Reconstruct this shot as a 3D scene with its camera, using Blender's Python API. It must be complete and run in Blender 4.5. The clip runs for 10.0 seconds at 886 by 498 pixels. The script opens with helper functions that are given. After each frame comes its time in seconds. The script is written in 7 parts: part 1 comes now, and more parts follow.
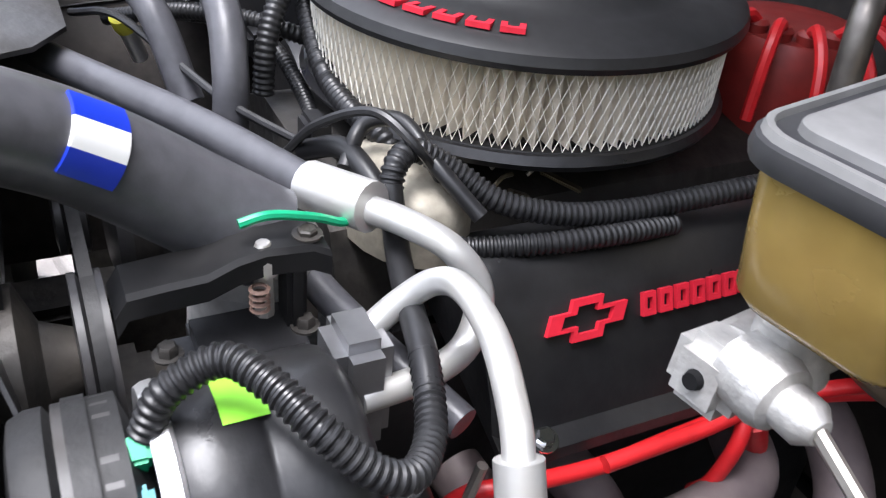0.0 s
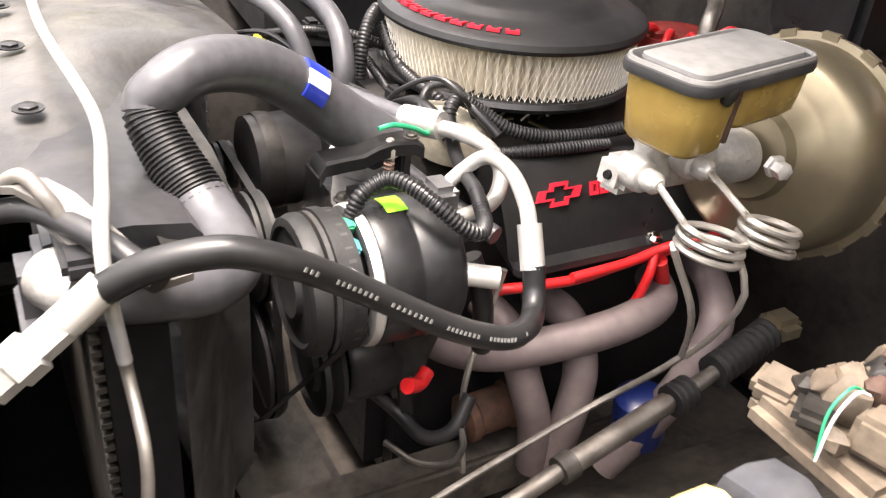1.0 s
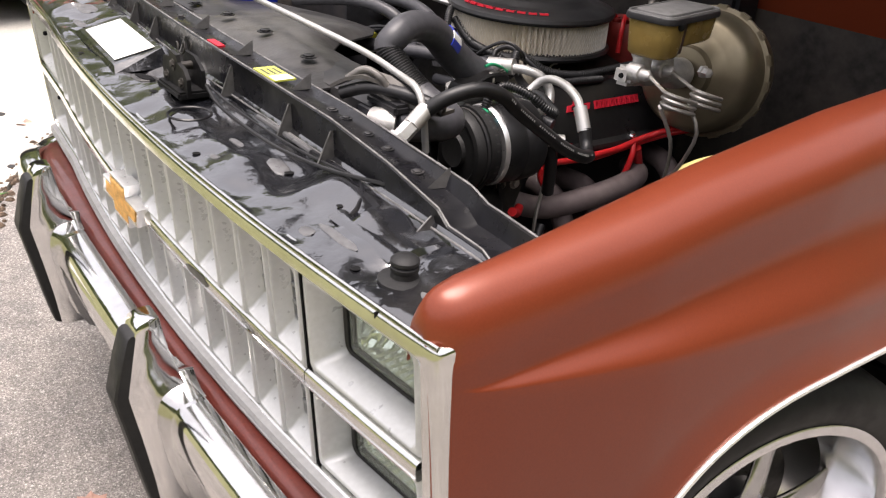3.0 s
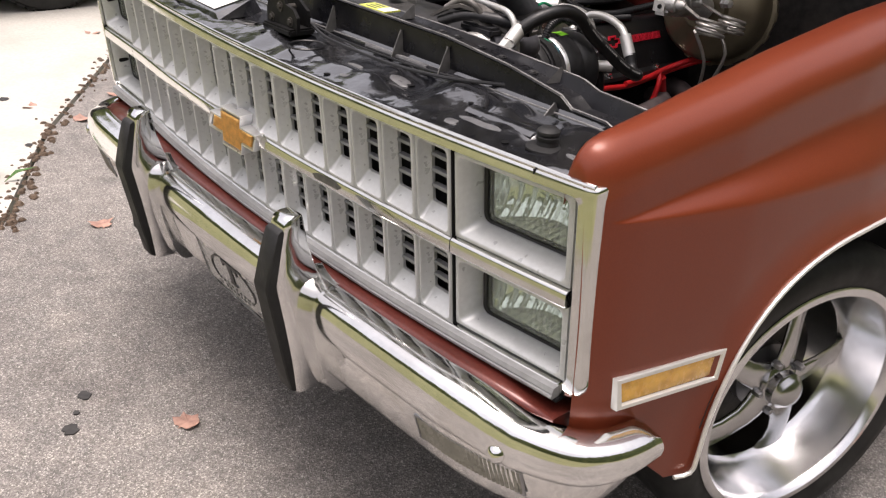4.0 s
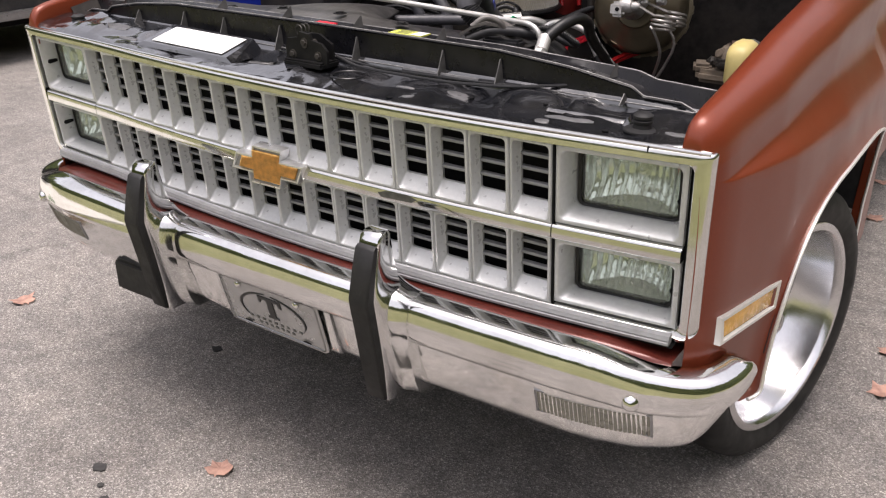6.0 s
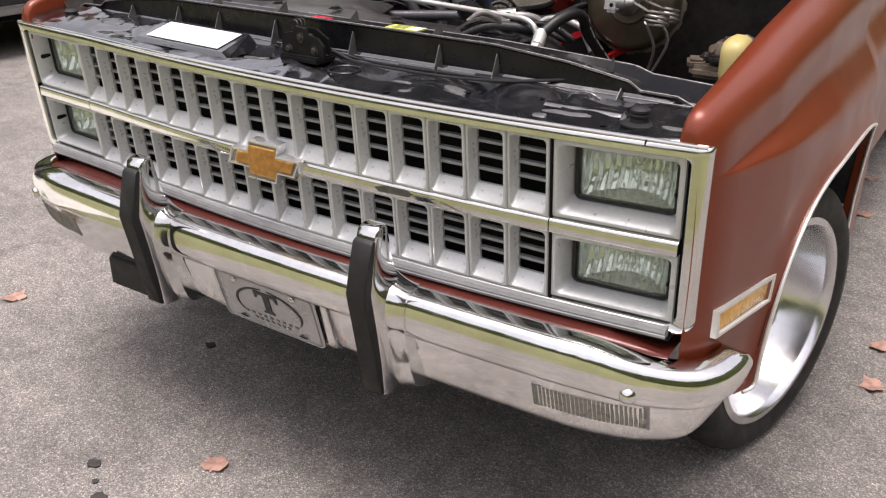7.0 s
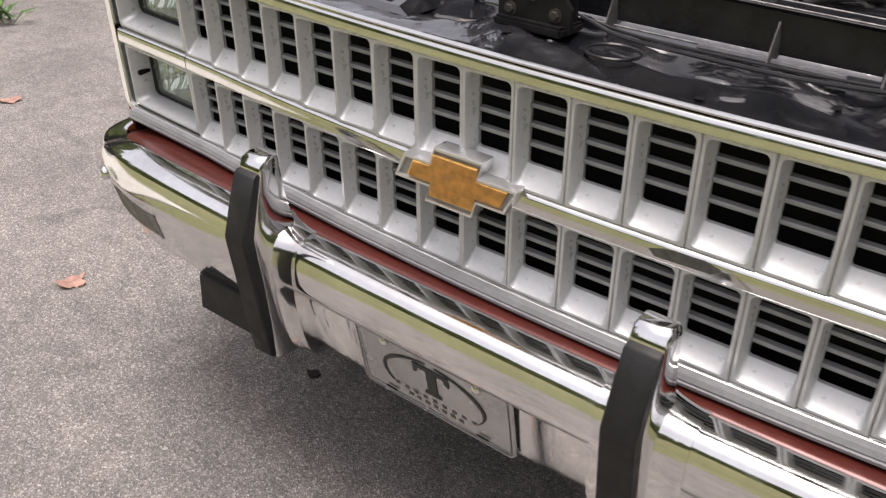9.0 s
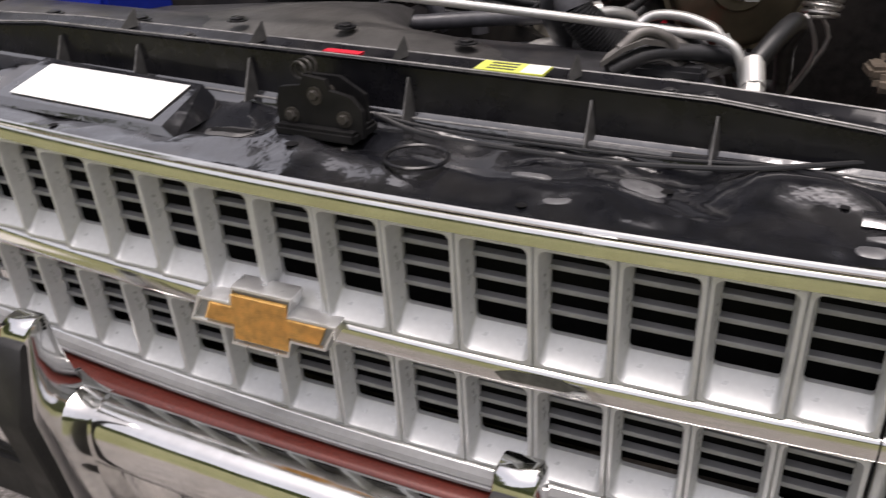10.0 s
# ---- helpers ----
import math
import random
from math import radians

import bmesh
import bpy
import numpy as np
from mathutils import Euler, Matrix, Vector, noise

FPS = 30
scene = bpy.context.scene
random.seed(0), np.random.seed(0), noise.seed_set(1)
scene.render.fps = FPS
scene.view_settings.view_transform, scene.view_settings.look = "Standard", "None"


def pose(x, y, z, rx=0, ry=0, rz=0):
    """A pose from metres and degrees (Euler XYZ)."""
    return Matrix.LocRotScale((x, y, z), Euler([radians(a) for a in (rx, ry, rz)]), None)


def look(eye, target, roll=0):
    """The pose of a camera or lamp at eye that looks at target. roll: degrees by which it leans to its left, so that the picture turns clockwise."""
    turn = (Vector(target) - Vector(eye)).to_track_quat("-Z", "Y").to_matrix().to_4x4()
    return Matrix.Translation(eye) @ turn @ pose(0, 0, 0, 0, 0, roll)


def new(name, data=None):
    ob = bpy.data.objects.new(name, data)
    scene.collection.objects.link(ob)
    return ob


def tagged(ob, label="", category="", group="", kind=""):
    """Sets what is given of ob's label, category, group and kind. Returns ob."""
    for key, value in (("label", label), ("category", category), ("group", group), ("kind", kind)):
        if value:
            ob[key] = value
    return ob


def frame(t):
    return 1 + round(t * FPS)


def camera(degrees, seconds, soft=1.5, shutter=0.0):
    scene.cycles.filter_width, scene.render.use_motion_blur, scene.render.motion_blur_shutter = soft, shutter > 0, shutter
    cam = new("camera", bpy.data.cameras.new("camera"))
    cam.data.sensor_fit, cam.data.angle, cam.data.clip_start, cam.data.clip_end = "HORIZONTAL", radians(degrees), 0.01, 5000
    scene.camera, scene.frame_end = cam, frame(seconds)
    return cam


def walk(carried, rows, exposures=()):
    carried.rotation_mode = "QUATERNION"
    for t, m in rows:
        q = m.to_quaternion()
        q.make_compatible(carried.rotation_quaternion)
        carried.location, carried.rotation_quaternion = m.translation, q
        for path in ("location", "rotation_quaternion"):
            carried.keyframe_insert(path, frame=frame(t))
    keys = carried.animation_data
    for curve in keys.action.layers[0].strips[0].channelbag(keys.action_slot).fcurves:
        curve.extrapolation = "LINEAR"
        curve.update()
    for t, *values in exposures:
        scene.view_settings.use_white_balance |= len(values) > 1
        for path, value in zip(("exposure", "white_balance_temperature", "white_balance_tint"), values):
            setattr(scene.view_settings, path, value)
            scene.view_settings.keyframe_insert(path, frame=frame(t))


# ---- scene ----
cam = camera(53.4, 10.0, 1.2, 0.15)
PATH = [
    (0, (0.615, 0.523, 1.294), (-0.845, 1.317, 0.181), 6.1),
    (0.5, (0.794, 0.396, 1.347), (-0.694, 1.265, 0.332), 7.4),
    (1, (0.997, 0.244, 1.400), (-0.486, 1.118, 0.382), 5.6),
    (1.5, (1.147, 0.066, 1.447), (-0.311, 0.965, 0.414), 3.6),
    (2, (1.269, -0.120, 1.444), (-0.145, 0.897, 0.461), 4.2),
    (2.2, (1.296, -0.191, 1.469), (-0.093, 0.869, 0.496), 4.8),
    (3.3, (1.517, -0.535, 1.434), (0.099, 0.575, 0.564), 4.1),
    (3.5, (1.529, -0.618, 1.423), (0.13, 0.511, 0.546), 3.7),
    (4, (1.541, -0.804, 1.394), (0.204, 0.385, 0.5), 3.4),
    (4.5, (1.452, -0.925, 1.383), (0.16, 0.32, 0.5), 2.7),
    (5, (1.366, -1.068, 1.396), (0.168, 0.291, 0.549), 0.8),
    (5.5, (1.282, -1.219, 1.394), (0.233, 0.273, 0.573), 0.0),
    (7, (1.252, -1.268, 1.388), (0.265, 0.261, 0.559), 0.4),
    (7.5, (1.223, -1.216, 1.35), (0.251, 0.308, 0.493), 1.7),
    (8, (1.076, -1.141, 1.296), (0.098, 0.341, 0.375), 3.6),
    (8.5, (0.862, -0.995, 1.281), (-0.168, 0.424, 0.319), 4.1),
    (9, (0.628, -0.893, 1.28), (-0.407, 0.526, 0.323), 3.3),
    (9.5, (0.458, -0.815, 1.295), (-0.503, 0.674, 0.367), 1.7),
    (10, (0.547, -0.713, 1.329), (-0.188, 0.904, 0.41), -1.1),
]
EXPOSURES = [(0.0, 2.25, 6100, 14), (0.5, 2.65, 6700, 16), (1.0, 3.0, 7300, 16), (1.5, 2.6, 6900, 10), (2.0, 2.1, 7250, 13), (2.6, 1.6, 6950, 16), (3.4, 1.05, 6950, 18), (4.5, 0.84, 6950, 18), (5.5, 0.85, 6800, 18), (8.0, 0.85, 6800, 18), (9.5, 0.64, 6800, 18), (10.0, 0.62, 6800, 18)]
walk(cam, [(t, look(eye, target, roll)) for t, eye, target, roll in PATH], EXPOSURES)

# ---- light: soft overcast daylight under trees ----
world = bpy.data.worlds.new("sky")
scene.world = world
world.use_nodes = True
wn = world.node_tree
sky = wn.nodes.new("ShaderNodeTexSky")
sky.sky_type, sky.sun_disc = "NISHITA", False
SUN_EL, SUN_AZ = 83.0, 175.0
sky.sun_elevation, sky.sun_rotation = radians(SUN_EL), radians(SUN_AZ)
sky.air_density, sky.dust_density, sky.ozone_density = 1.0, 4.0, 1.0
veil = wn.nodes.new("ShaderNodeHueSaturation")
veil.inputs["Saturation"].default_value = 0.3
wn.links.new(sky.outputs[0], veil.inputs["Color"])
wn.links.new(veil.outputs[0], wn.nodes["Background"].inputs[0])
wn.nodes["Background"].inputs[1].default_value = 0.15
sun_data = bpy.data.lights.new("sun", "SUN")
sun_data.energy, sun_data.angle, sun_data.color = 1.5, radians(34), (1.0, 0.985, 0.96)
sun = new("sun", sun_data)
sa, se = radians(SUN_AZ), radians(SUN_EL)
sun.matrix_world = look((math.sin(sa) * math.cos(se) * 20, math.cos(sa) * math.cos(se) * 20, math.sin(se) * 20), (0, 0, 0))


# ---- materials ----
def mat(name, color, rough=0.5, metal=0.0, vary=0.12, scale=30.0, bump=0.0, bump_scale=None, coat=0.0, stain=None, stain_scale=6.0, stain_amount=0.5,
        rough_vary=0.1, transmission=0.0, ior=1.45, emission=0.0, alpha=1.0, spec=0.5):
    """A surface with grain, large blotches and roughness that wander at two scales."""
    m = bpy.data.materials.new(name)
    m.use_nodes = True
    nt = m.node_tree
    b = nt.nodes["Principled BSDF"]
    co = nt.nodes.new("ShaderNodeTexCoord").outputs["Object"]

    def noise_tex(s, detail=4):
        n = nt.nodes.new("ShaderNodeTexNoise")
        n.inputs["Scale"].default_value, n.inputs["Detail"].default_value = s, detail
        nt.links.new(co, n.inputs["Vector"])
        return n.outputs["Fac"]

    def ramp(fac, lo, hi):
        r = nt.nodes.new("ShaderNodeMapRange")
        r.inputs["From Min"].default_value, r.inputs["From Max"].default_value = 0.3, 0.7
        r.inputs["To Min"].default_value, r.inputs["To Max"].default_value = lo, hi
        nt.links.new(fac, r.inputs["Value"])
        return r.outputs[0]

    def mix(fac, a, c, kind="MIX"):
        x = nt.nodes.new("ShaderNodeMix")
        x.data_type, x.blend_type = "RGBA", kind
        for val, sock in ((fac, x.inputs[0]), (a, x.inputs[6]), (c, x.inputs[7])):
            if hasattr(val, "links"):
                nt.links.new(val, sock)
            else:
                sock.default_value = val if isinstance(val, float) else (*val, 1.0)
        return x.outputs[2]

    fine = noise_tex(scale)
    dark = tuple(c * (1 - vary) for c in color)
    light = tuple(min(1.0, c * (1 + vary)) for c in color)
    col = mix(ramp(fine, 0.0, 1.0), dark, light)
    if stain:
        col = mix(ramp(noise_tex(stain_scale, 6), -stain_amount * 0.6, stain_amount), col, stain)
    nt.links.new(col, b.inputs["Base Color"])
    if rough_vary:
        nt.links.new(ramp(noise_tex(stain_scale * 2.3, 5), max(0.02, rough - rough_vary), min(1.0, rough + rough_vary)), b.inputs["Roughness"])
    else:
        b.inputs["Roughness"].default_value = rough
    b.inputs["Metallic"].default_value = metal
    b.inputs["Coat Weight"].default_value = coat
    b.inputs["Coat Roughness"].default_value = 0.04
    b.inputs["Transmission Weight"].default_value = transmission
    b.inputs["IOR"].default_value = ior
    b.inputs["Alpha"].default_value = alpha
    b.inputs["Specular IOR Level"].default_value = spec
    if bump:
        n = nt.nodes.new("ShaderNodeBump")
        n.inputs["Strength"].default_value, n.inputs["Distance"].default_value = 1.0, bump
        nt.links.new(noise_tex(bump_scale or scale * 2, 5), n.inputs["Height"])
        nt.links.new(n.outputs[0], b.inputs["Normal"])
        nt.links.new(n.outputs[0], b.inputs["Coat Normal"])
    return m


PAINT = mat("copper_paint", (0.192, 0.0355, 0.0135), 0.42, 0.25, 0.06, 400, spec=0.3, coat=0.55, stain=(0.180, 0.033, 0.0127), stain_scale=3, stain_amount=0.3, rough_vary=0.04)
PAINT.node_tree.nodes["Principled BSDF"].inputs["Coat Roughness"].default_value = 0.23
# the wing copper again, its base darkened for the shade under the grille
SHADED_PAINT = mat("shaded_copper_paint", (0.115, 0.021, 0.014), 0.42, 0.3, 0.15, 200, coat=0.6, stain=(0.07, 0.016, 0.012), stain_scale=8, stain_amount=0.5)
CHROME = mat("chrome", (0.78, 0.78, 0.78), 0.09, 1.0, 0.03, 40, stain=(0.60, 0.58, 0.56), stain_scale=9, stain_amount=0.35, rough_vary=0.05)
WORN_CHROME = mat("worn_chrome", (0.84, 0.84, 0.835), 0.10, 1.0, 0.05, 60, bump=0.0002, bump_scale=25, stain=(0.60, 0.58, 0.55), stain_scale=9, stain_amount=0.4, rough_vary=0.055)
TRIM = mat("aged_bright_trim", (0.74, 0.74, 0.72), 0.13, 1.0, 0.04, 60, stain=(0.5, 0.48, 0.42), stain_scale=14, stain_amount=0.3, rough_vary=0.07)
SILVER = mat("silver_grille_plastic", (0.54, 0.55, 0.555), 0.36, 0.3, 0.05, 120, stain=(0.40, 0.40, 0.39), stain_scale=22, stain_amount=0.2)
SILVER_DARK = mat("grey_slat_plastic", (0.30, 0.303, 0.307), 0.45, 0.2, 0.06, 120, stain=(0.2, 0.2, 0.2), stain_scale=25)
# near-black for dark parts, and for shade put into gaps and openings
BLACK = mat("recess_shade_black", (0.006, 0.006, 0.0065), 0.8, 0.0, 0.3, 60, spec=0.2)
RUBBER = mat("black_rubber", (0.010, 0.010, 0.0105), 0.6, 0.0, 0.25, 90, bump=0.0004, bump_scale=200, stain=(0.022, 0.021, 0.020), stain_scale=12, stain_amount=0.3)
GLOSS_BLACK = mat("glossy_black_paint", (0.008, 0.0085, 0.011), 0.18, 0.0, 0.2, 60, bump=0.006, bump_scale=9, stain=(0.035, 0.033, 0.032), stain_scale=13, stain_amount=0.4, rough_vary=0.11, coat=1.0, ior=2.2)
GLOSS_BLACK.node_tree.nodes["Principled BSDF"].inputs["Coat Roughness"].default_value = 0.07
DUSTY_BLACK = mat("dusty_black_paint", (0.022, 0.022, 0.024), 0.42, 0.0, 0.25, 80, bump=0.0006, bump_scale=20, stain=(0.10, 0.09, 0.08), stain_scale=8, stain_amount=0.45)
GRIME = mat("greasy_dark_metal", (0.026, 0.024, 0.022), 0.5, 0.2, 0.4, 60, bump=0.0015, bump_scale=60, stain=(0.085, 0.073, 0.060), stain_scale=14, stain_amount=0.4)
ENGINE_BLACK = mat("satin_black_engine_paint", (0.011, 0.011, 0.012), 0.36, 0.0, 0.25, 90, bump=0.0003, bump_scale=120, stain=(0.030, 0.029, 0.028), stain_scale=11, stain_amount=0.35)
GOLD = mat("amber_gold_enamel", (0.66, 0.39, 0.12), 0.4, 0.25, 0.25, 90, stain=(0.64, 0.32, 0.07), stain_scale=50, stain_amount=0.3)
AMBER = mat("amber_lens", (0.84, 0.46, 0.09), 0.25, 0.0, 0.12, 60, coat=0.6, stain=(0.5, 0.2, 0.02), stain_scale=40)
TYRE = mat("tyre_rubber", (0.009, 0.009, 0.009), 0.6, 0.0, 0.2, 60, stain=(0.03, 0.03, 0.028), stain_scale=10)
ALLOY = mat("machined_alloy", (0.72, 0.72, 0.73), 0.2, 1.0, 0.05, 60, rough_vary=0.06)
ALLOY_GREY = mat("cast_grey_alloy", (0.32, 0.32, 0.33), 0.35, 0.9, 0.08, 60)
HOSE = mat("grey_dusty_hose", (0.060, 0.060, 0.067), 0.38, 0.0, 0.2, 80, bump=0.0004, bump_scale=60, stain=(0.085, 0.085, 0.09), stain_scale=10, stain_amount=0.4)
HOSE_BLACK = mat("black_hose", (0.014, 0.014, 0.015), 0.38, 0.0, 0.2, 80, stain=(0.028, 0.028, 0.028), stain_scale=14, stain_amount=0.3)
ALU = mat("bare_aluminium", (0.80, 0.80, 0.80), 0.34, 0.85, 0.06, 80, stain=(0.62, 0.60, 0.57), stain_scale=20, stain_amount=0.35)
ALU_WHITE = mat("oxidised_white_aluminium", (0.56, 0.56, 0.55), 0.38, 0.6, 0.06, 60, stain=(0.6, 0.56, 0.48), stain_scale=18, stain_amount=0.4)
GOLD_ZINC = mat("yellow_zinc_plate", (0.205, 0.175, 0.118), 0.38, 0.7, 0.15, 20, stain=(0.13, 0.10, 0.07), stain_scale=7, stain_amount=0.5)
RESERVOIR = mat("aged_translucent_plastic", (0.36, 0.245, 0.072), 0.22, 0.0, 0.2, 30, stain=(0.25, 0.155, 0.045), stain_scale=16, stain_amount=0.5, transmission=0.15)
CAP = mat("grey_rubber_cap", (0.17, 0.168, 0.165), 0.5, 0.0, 0.15, 60, stain=(0.31, 0.305, 0.30), stain_scale=8, stain_amount=0.4)
CASTING = mat("cast_aluminium", (0.58, 0.57, 0.55), 0.42, 0.6, 0.12, 120, bump=0.0006, bump_scale=260, stain=(0.36, 0.33, 0.3), stain_scale=25)
RED = mat("red_silicone", (0.55, 0.015, 0.018), 0.4, 0.0, 0.12, 60, coat=0.2)
RED_PRINT = mat("red_print", (0.62, 0.02, 0.04), 0.45, 0.0, 0.06, 100)
PAPER = mat("pleated_filter_paper", (0.78, 0.72, 0.61), 0.85, 0.0, 0.1, 60, stain=(0.40, 0.34, 0.25), stain_scale=12, stain_amount=0.5)
HEADER = mat("dull_header_coating", (0.125, 0.098, 0.098), 0.6, 0.1, 0.12, 60, stain=(0.22, 0.18, 0.17), stain_scale=18)
STEEL_LINE = mat("tarnished_steel_line", (0.46, 0.44, 0.41), 0.38, 0.8, 0.12, 80, stain=(0.28, 0.25, 0.21), stain_scale=25)
YELLOWED = mat("yellowed_plastic", (0.52, 0.43, 0.17), 0.45, 0.0, 0.08, 40, stain=(0.5, 0.4, 0.18), stain_scale=14, stain_amount=0.4)
GREEN = mat("green_tape", (0.01, 0.30, 0.14), 0.45, 0.0, 0.1, 60)
LIME = mat("lime_label", (0.22, 0.62, 0.03), 0.5, 0.0, 0.06, 60)
BLUE = mat("blue_label", (0.012, 0.035, 0.42), 0.4, 0.0, 0.08, 60)
WHITE = mat("white_label", (0.80, 0.80, 0.79), 0.4, 0.0, 0.03, 60)
YELLOW = mat("yellow_label", (0.72, 0.68, 0.06), 0.45, 0.0, 0.05, 60)
BROWN_LEAF = mat("dry_leaf", (0.36, 0.21, 0.165), 0.7, 0.0, 0.3, 60, stain=(0.52, 0.32, 0.24), stain_scale=20)
BRACKET_BLACK = mat("dull_black_steel", (0.006, 0.006, 0.0065), 0.5, 0.0, 0.3, 60, spec=0.25, stain=(0.02, 0.019, 0.018), stain_scale=20)
DARK_STEEL = mat("dark_tarnished_steel", (0.20, 0.185, 0.17), 0.42, 0.8, 0.2, 70, stain=(0.09, 0.075, 0.06), stain_scale=22, stain_amount=0.6)
RUST = mat("surface_rust", (0.085, 0.050, 0.038), 0.75, 0.1, 0.3, 60)
SATIN_BLACK = mat("satin_black_pressing", (0.008, 0.008, 0.010), 0.32, 0.0, 0.25, 60, bump=0.0015, bump_scale=14, stain=(0.028, 0.027, 0.026), stain_scale=16, stain_amount=0.5, rough_vary=0.12, coat=0.1, spec=0.3)
DUST_GREY = mat("dusty_grey_pressing", (0.022, 0.021, 0.020), 0.5, 0.0, 0.3, 60, bump=0.0008, bump_scale=40, stain=(0.075, 0.072, 0.068), stain_scale=18, stain_amount=0.6)
WORN_EDGE = mat("worn_dusty_edge", (0.22, 0.215, 0.21), 0.5, 0.2, 0.3, 90, stain=(0.06, 0.06, 0.06), stain_scale=30, stain_amount=0.8)
GUSSET = mat("dusty_scuffed_pressing", (0.045, 0.044, 0.044), 0.45, 0.0, 0.3, 90, stain=(0.11, 0.107, 0.105), stain_scale=30, stain_amount=0.6)
# pale colour for sky highlights on the black pressings, with their scuffs
PALE_SHEEN = mat("pale_sheen_and_scuffs", (0.12, 0.12, 0.122), 0.35, 0.1, 0.2, 90, stain=(0.08, 0.08, 0.085), stain_scale=40, stain_amount=0.6)
SMEAR = mat("grey_scuff", (0.10, 0.10, 0.09), 0.5, 0.3, 0.3, 90)


def clear_lens(name):
    """Thin cover glass: mostly clear, with a faint sheen along its flutes."""
    m = bpy.data.materials.new(name)
    m.use_nodes = True
    nt = m.node_tree
    b = nt.nodes["Principled BSDF"]
    b.inputs["Base Color"].default_value, b.inputs["Roughness"].default_value = (0.66, 0.69, 0.64, 1), 0.06
    clear = nt.nodes.new("ShaderNodeBsdfTransparent")
    clear.inputs[0].default_value = (0.95, 0.98, 0.95, 1)
    co = nt.nodes.new("ShaderNodeTexCoord")
    wave = nt.nodes.new("ShaderNodeTexWave")
    wave.bands_direction = "X"
    wave.inputs["Scale"].default_value, wave.inputs["Distortion"].default_value = 30, 1.2
    nt.links.new(co.outputs["Object"], wave.inputs["Vector"])
    span = nt.nodes.new("ShaderNodeMapRange")
    span.inputs["To Min"].default_value, span.inputs["To Max"].default_value = 0.12, 0.24
    nt.links.new(wave.outputs["Fac"], span.inputs["Value"])
    both = nt.nodes.new("ShaderNodeMixShader")
    nt.links.new(span.outputs[0], both.inputs[0])
    nt.links.new(clear.outputs[0], both.inputs[1])
    nt.links.new(b.outputs[0], both.inputs[2])
    nt.links.new(both.outputs[0], nt.nodes["Material Output"].inputs[0])
    return m


def fluted_mirror(name):
    """Silvered bowl as it shows through moulded glass: upright flutes broken into blocks."""
    m = mat(name, (0.93, 0.945, 0.92), 0.14, 1.0, 0.02, 40, rough_vary=0.05)
    nt = m.node_tree
    b = nt.nodes["Principled BSDF"]
    co = nt.nodes.new("ShaderNodeTexCoord").outputs["Object"]
    wave = nt.nodes.new("ShaderNodeTexWave")
    wave.bands_direction = "X"
    wave.inputs["Scale"].default_value, wave.inputs["Distortion"].default_value, wave.inputs["Detail Scale"].default_value = 22, 2.0, 0.5
    cells = nt.nodes.new("ShaderNodeTexVoronoi")
    cells.distance = "CHEBYCHEV"
    cells.inputs["Scale"].default_value = 42
    for n in (wave, cells):
        nt.links.new(co, n.inputs["Vector"])
    add = nt.nodes.new("ShaderNodeMath")
    nt.links.new(wave.outputs["Fac"], add.inputs[0])
    nt.links.new(cells.outputs["Distance"], add.inputs[1])
    bump = nt.nodes.new("ShaderNodeBump")
    bump.inputs["Strength"].default_value, bump.inputs["Distance"].default_value = 0.7, 0.004
    nt.links.new(add.outputs[0], bump.inputs["Height"])
    nt.links.new(bump.outputs[0], b.inputs["Normal"])
    return m


LENS = clear_lens("headlamp_glass")
REFLECTOR = fluted_mirror("mirror_reflector")


# ---- building helpers ----
def to_mesh(name, bm, material, smooth=40.0):
    bmesh.ops.recalc_face_normals(bm, faces=bm.faces[:])
    me = bpy.data.meshes.new(name)
    bm.to_mesh(me)
    bm.free()
    for m in (material if isinstance(material, (list, tuple)) else [material]):
        me.materials.append(m)
    if smooth:
        me.set_sharp_from_angle(angle=radians(smooth))
        for p in me.polygons:
            p.use_smooth = True
    return me


def part(name, bm, material, parent=None, label="", m=None, smooth=40.0):
    me = bm if isinstance(bm, bpy.types.Mesh) else to_mesh(name, bm, material, smooth)
    ob = new(name, me)
    ob.parent = parent
    ob.matrix_basis = placed(parent).inverted() @ (m if m is not None else Matrix())
    return tagged(ob, label) if label else ob


def placed(ob):
    """Where an object stands, by its own and its parents' poses."""
    return placed(ob.parent) @ ob.matrix_basis if ob else Matrix()


def thing(name, label, category, group="", kind=""):
    return tagged(new(name), label, category, group, kind)


def solo(name, bm, material, label, category, group="", kind="", m=None, smooth=40.0):
    return tagged(part(name, bm, material, None, "", m, smooth), label, category, group, kind)


def loft(loops, closed=True, caps=(True, True), bm=None):
    """Joins rings of points, each of the same count."""
    bm = bm or bmesh.new()
    rings = [[bm.verts.new(p) for p in loop] for loop in loops]
    n = len(rings[0])
    for a, b in zip(rings, rings[1:]):
        for i in range(n if closed else n - 1):
            j = (i + 1) % n
            bm.faces.new((a[i], a[j], b[j], b[i]))
    if caps[0]:
        bm.faces.new(rings[0])
    if caps[1]:
        bm.faces.new(rings[-1][::-1])
    return bm


def box(x0, x1, y0, y1, z0, z1, bev=0.0, bm=None):
    """A box with chamfered edges."""
    fresh = bmesh.new()
    bmesh.ops.create_cube(fresh, size=1.0, matrix=Matrix.Translation(((x0 + x1) / 2, (y0 + y1) / 2, (z0 + z1) / 2)) @ Matrix.Diagonal((abs(x1 - x0), abs(y1 - y0), abs(z1 - z0), 1)))
    if bev:
        bmesh.ops.bevel(fresh, geom=fresh.edges[:], offset=bev, segments=2, affect="EDGES")
    return merge(bm, fresh) if bm else fresh


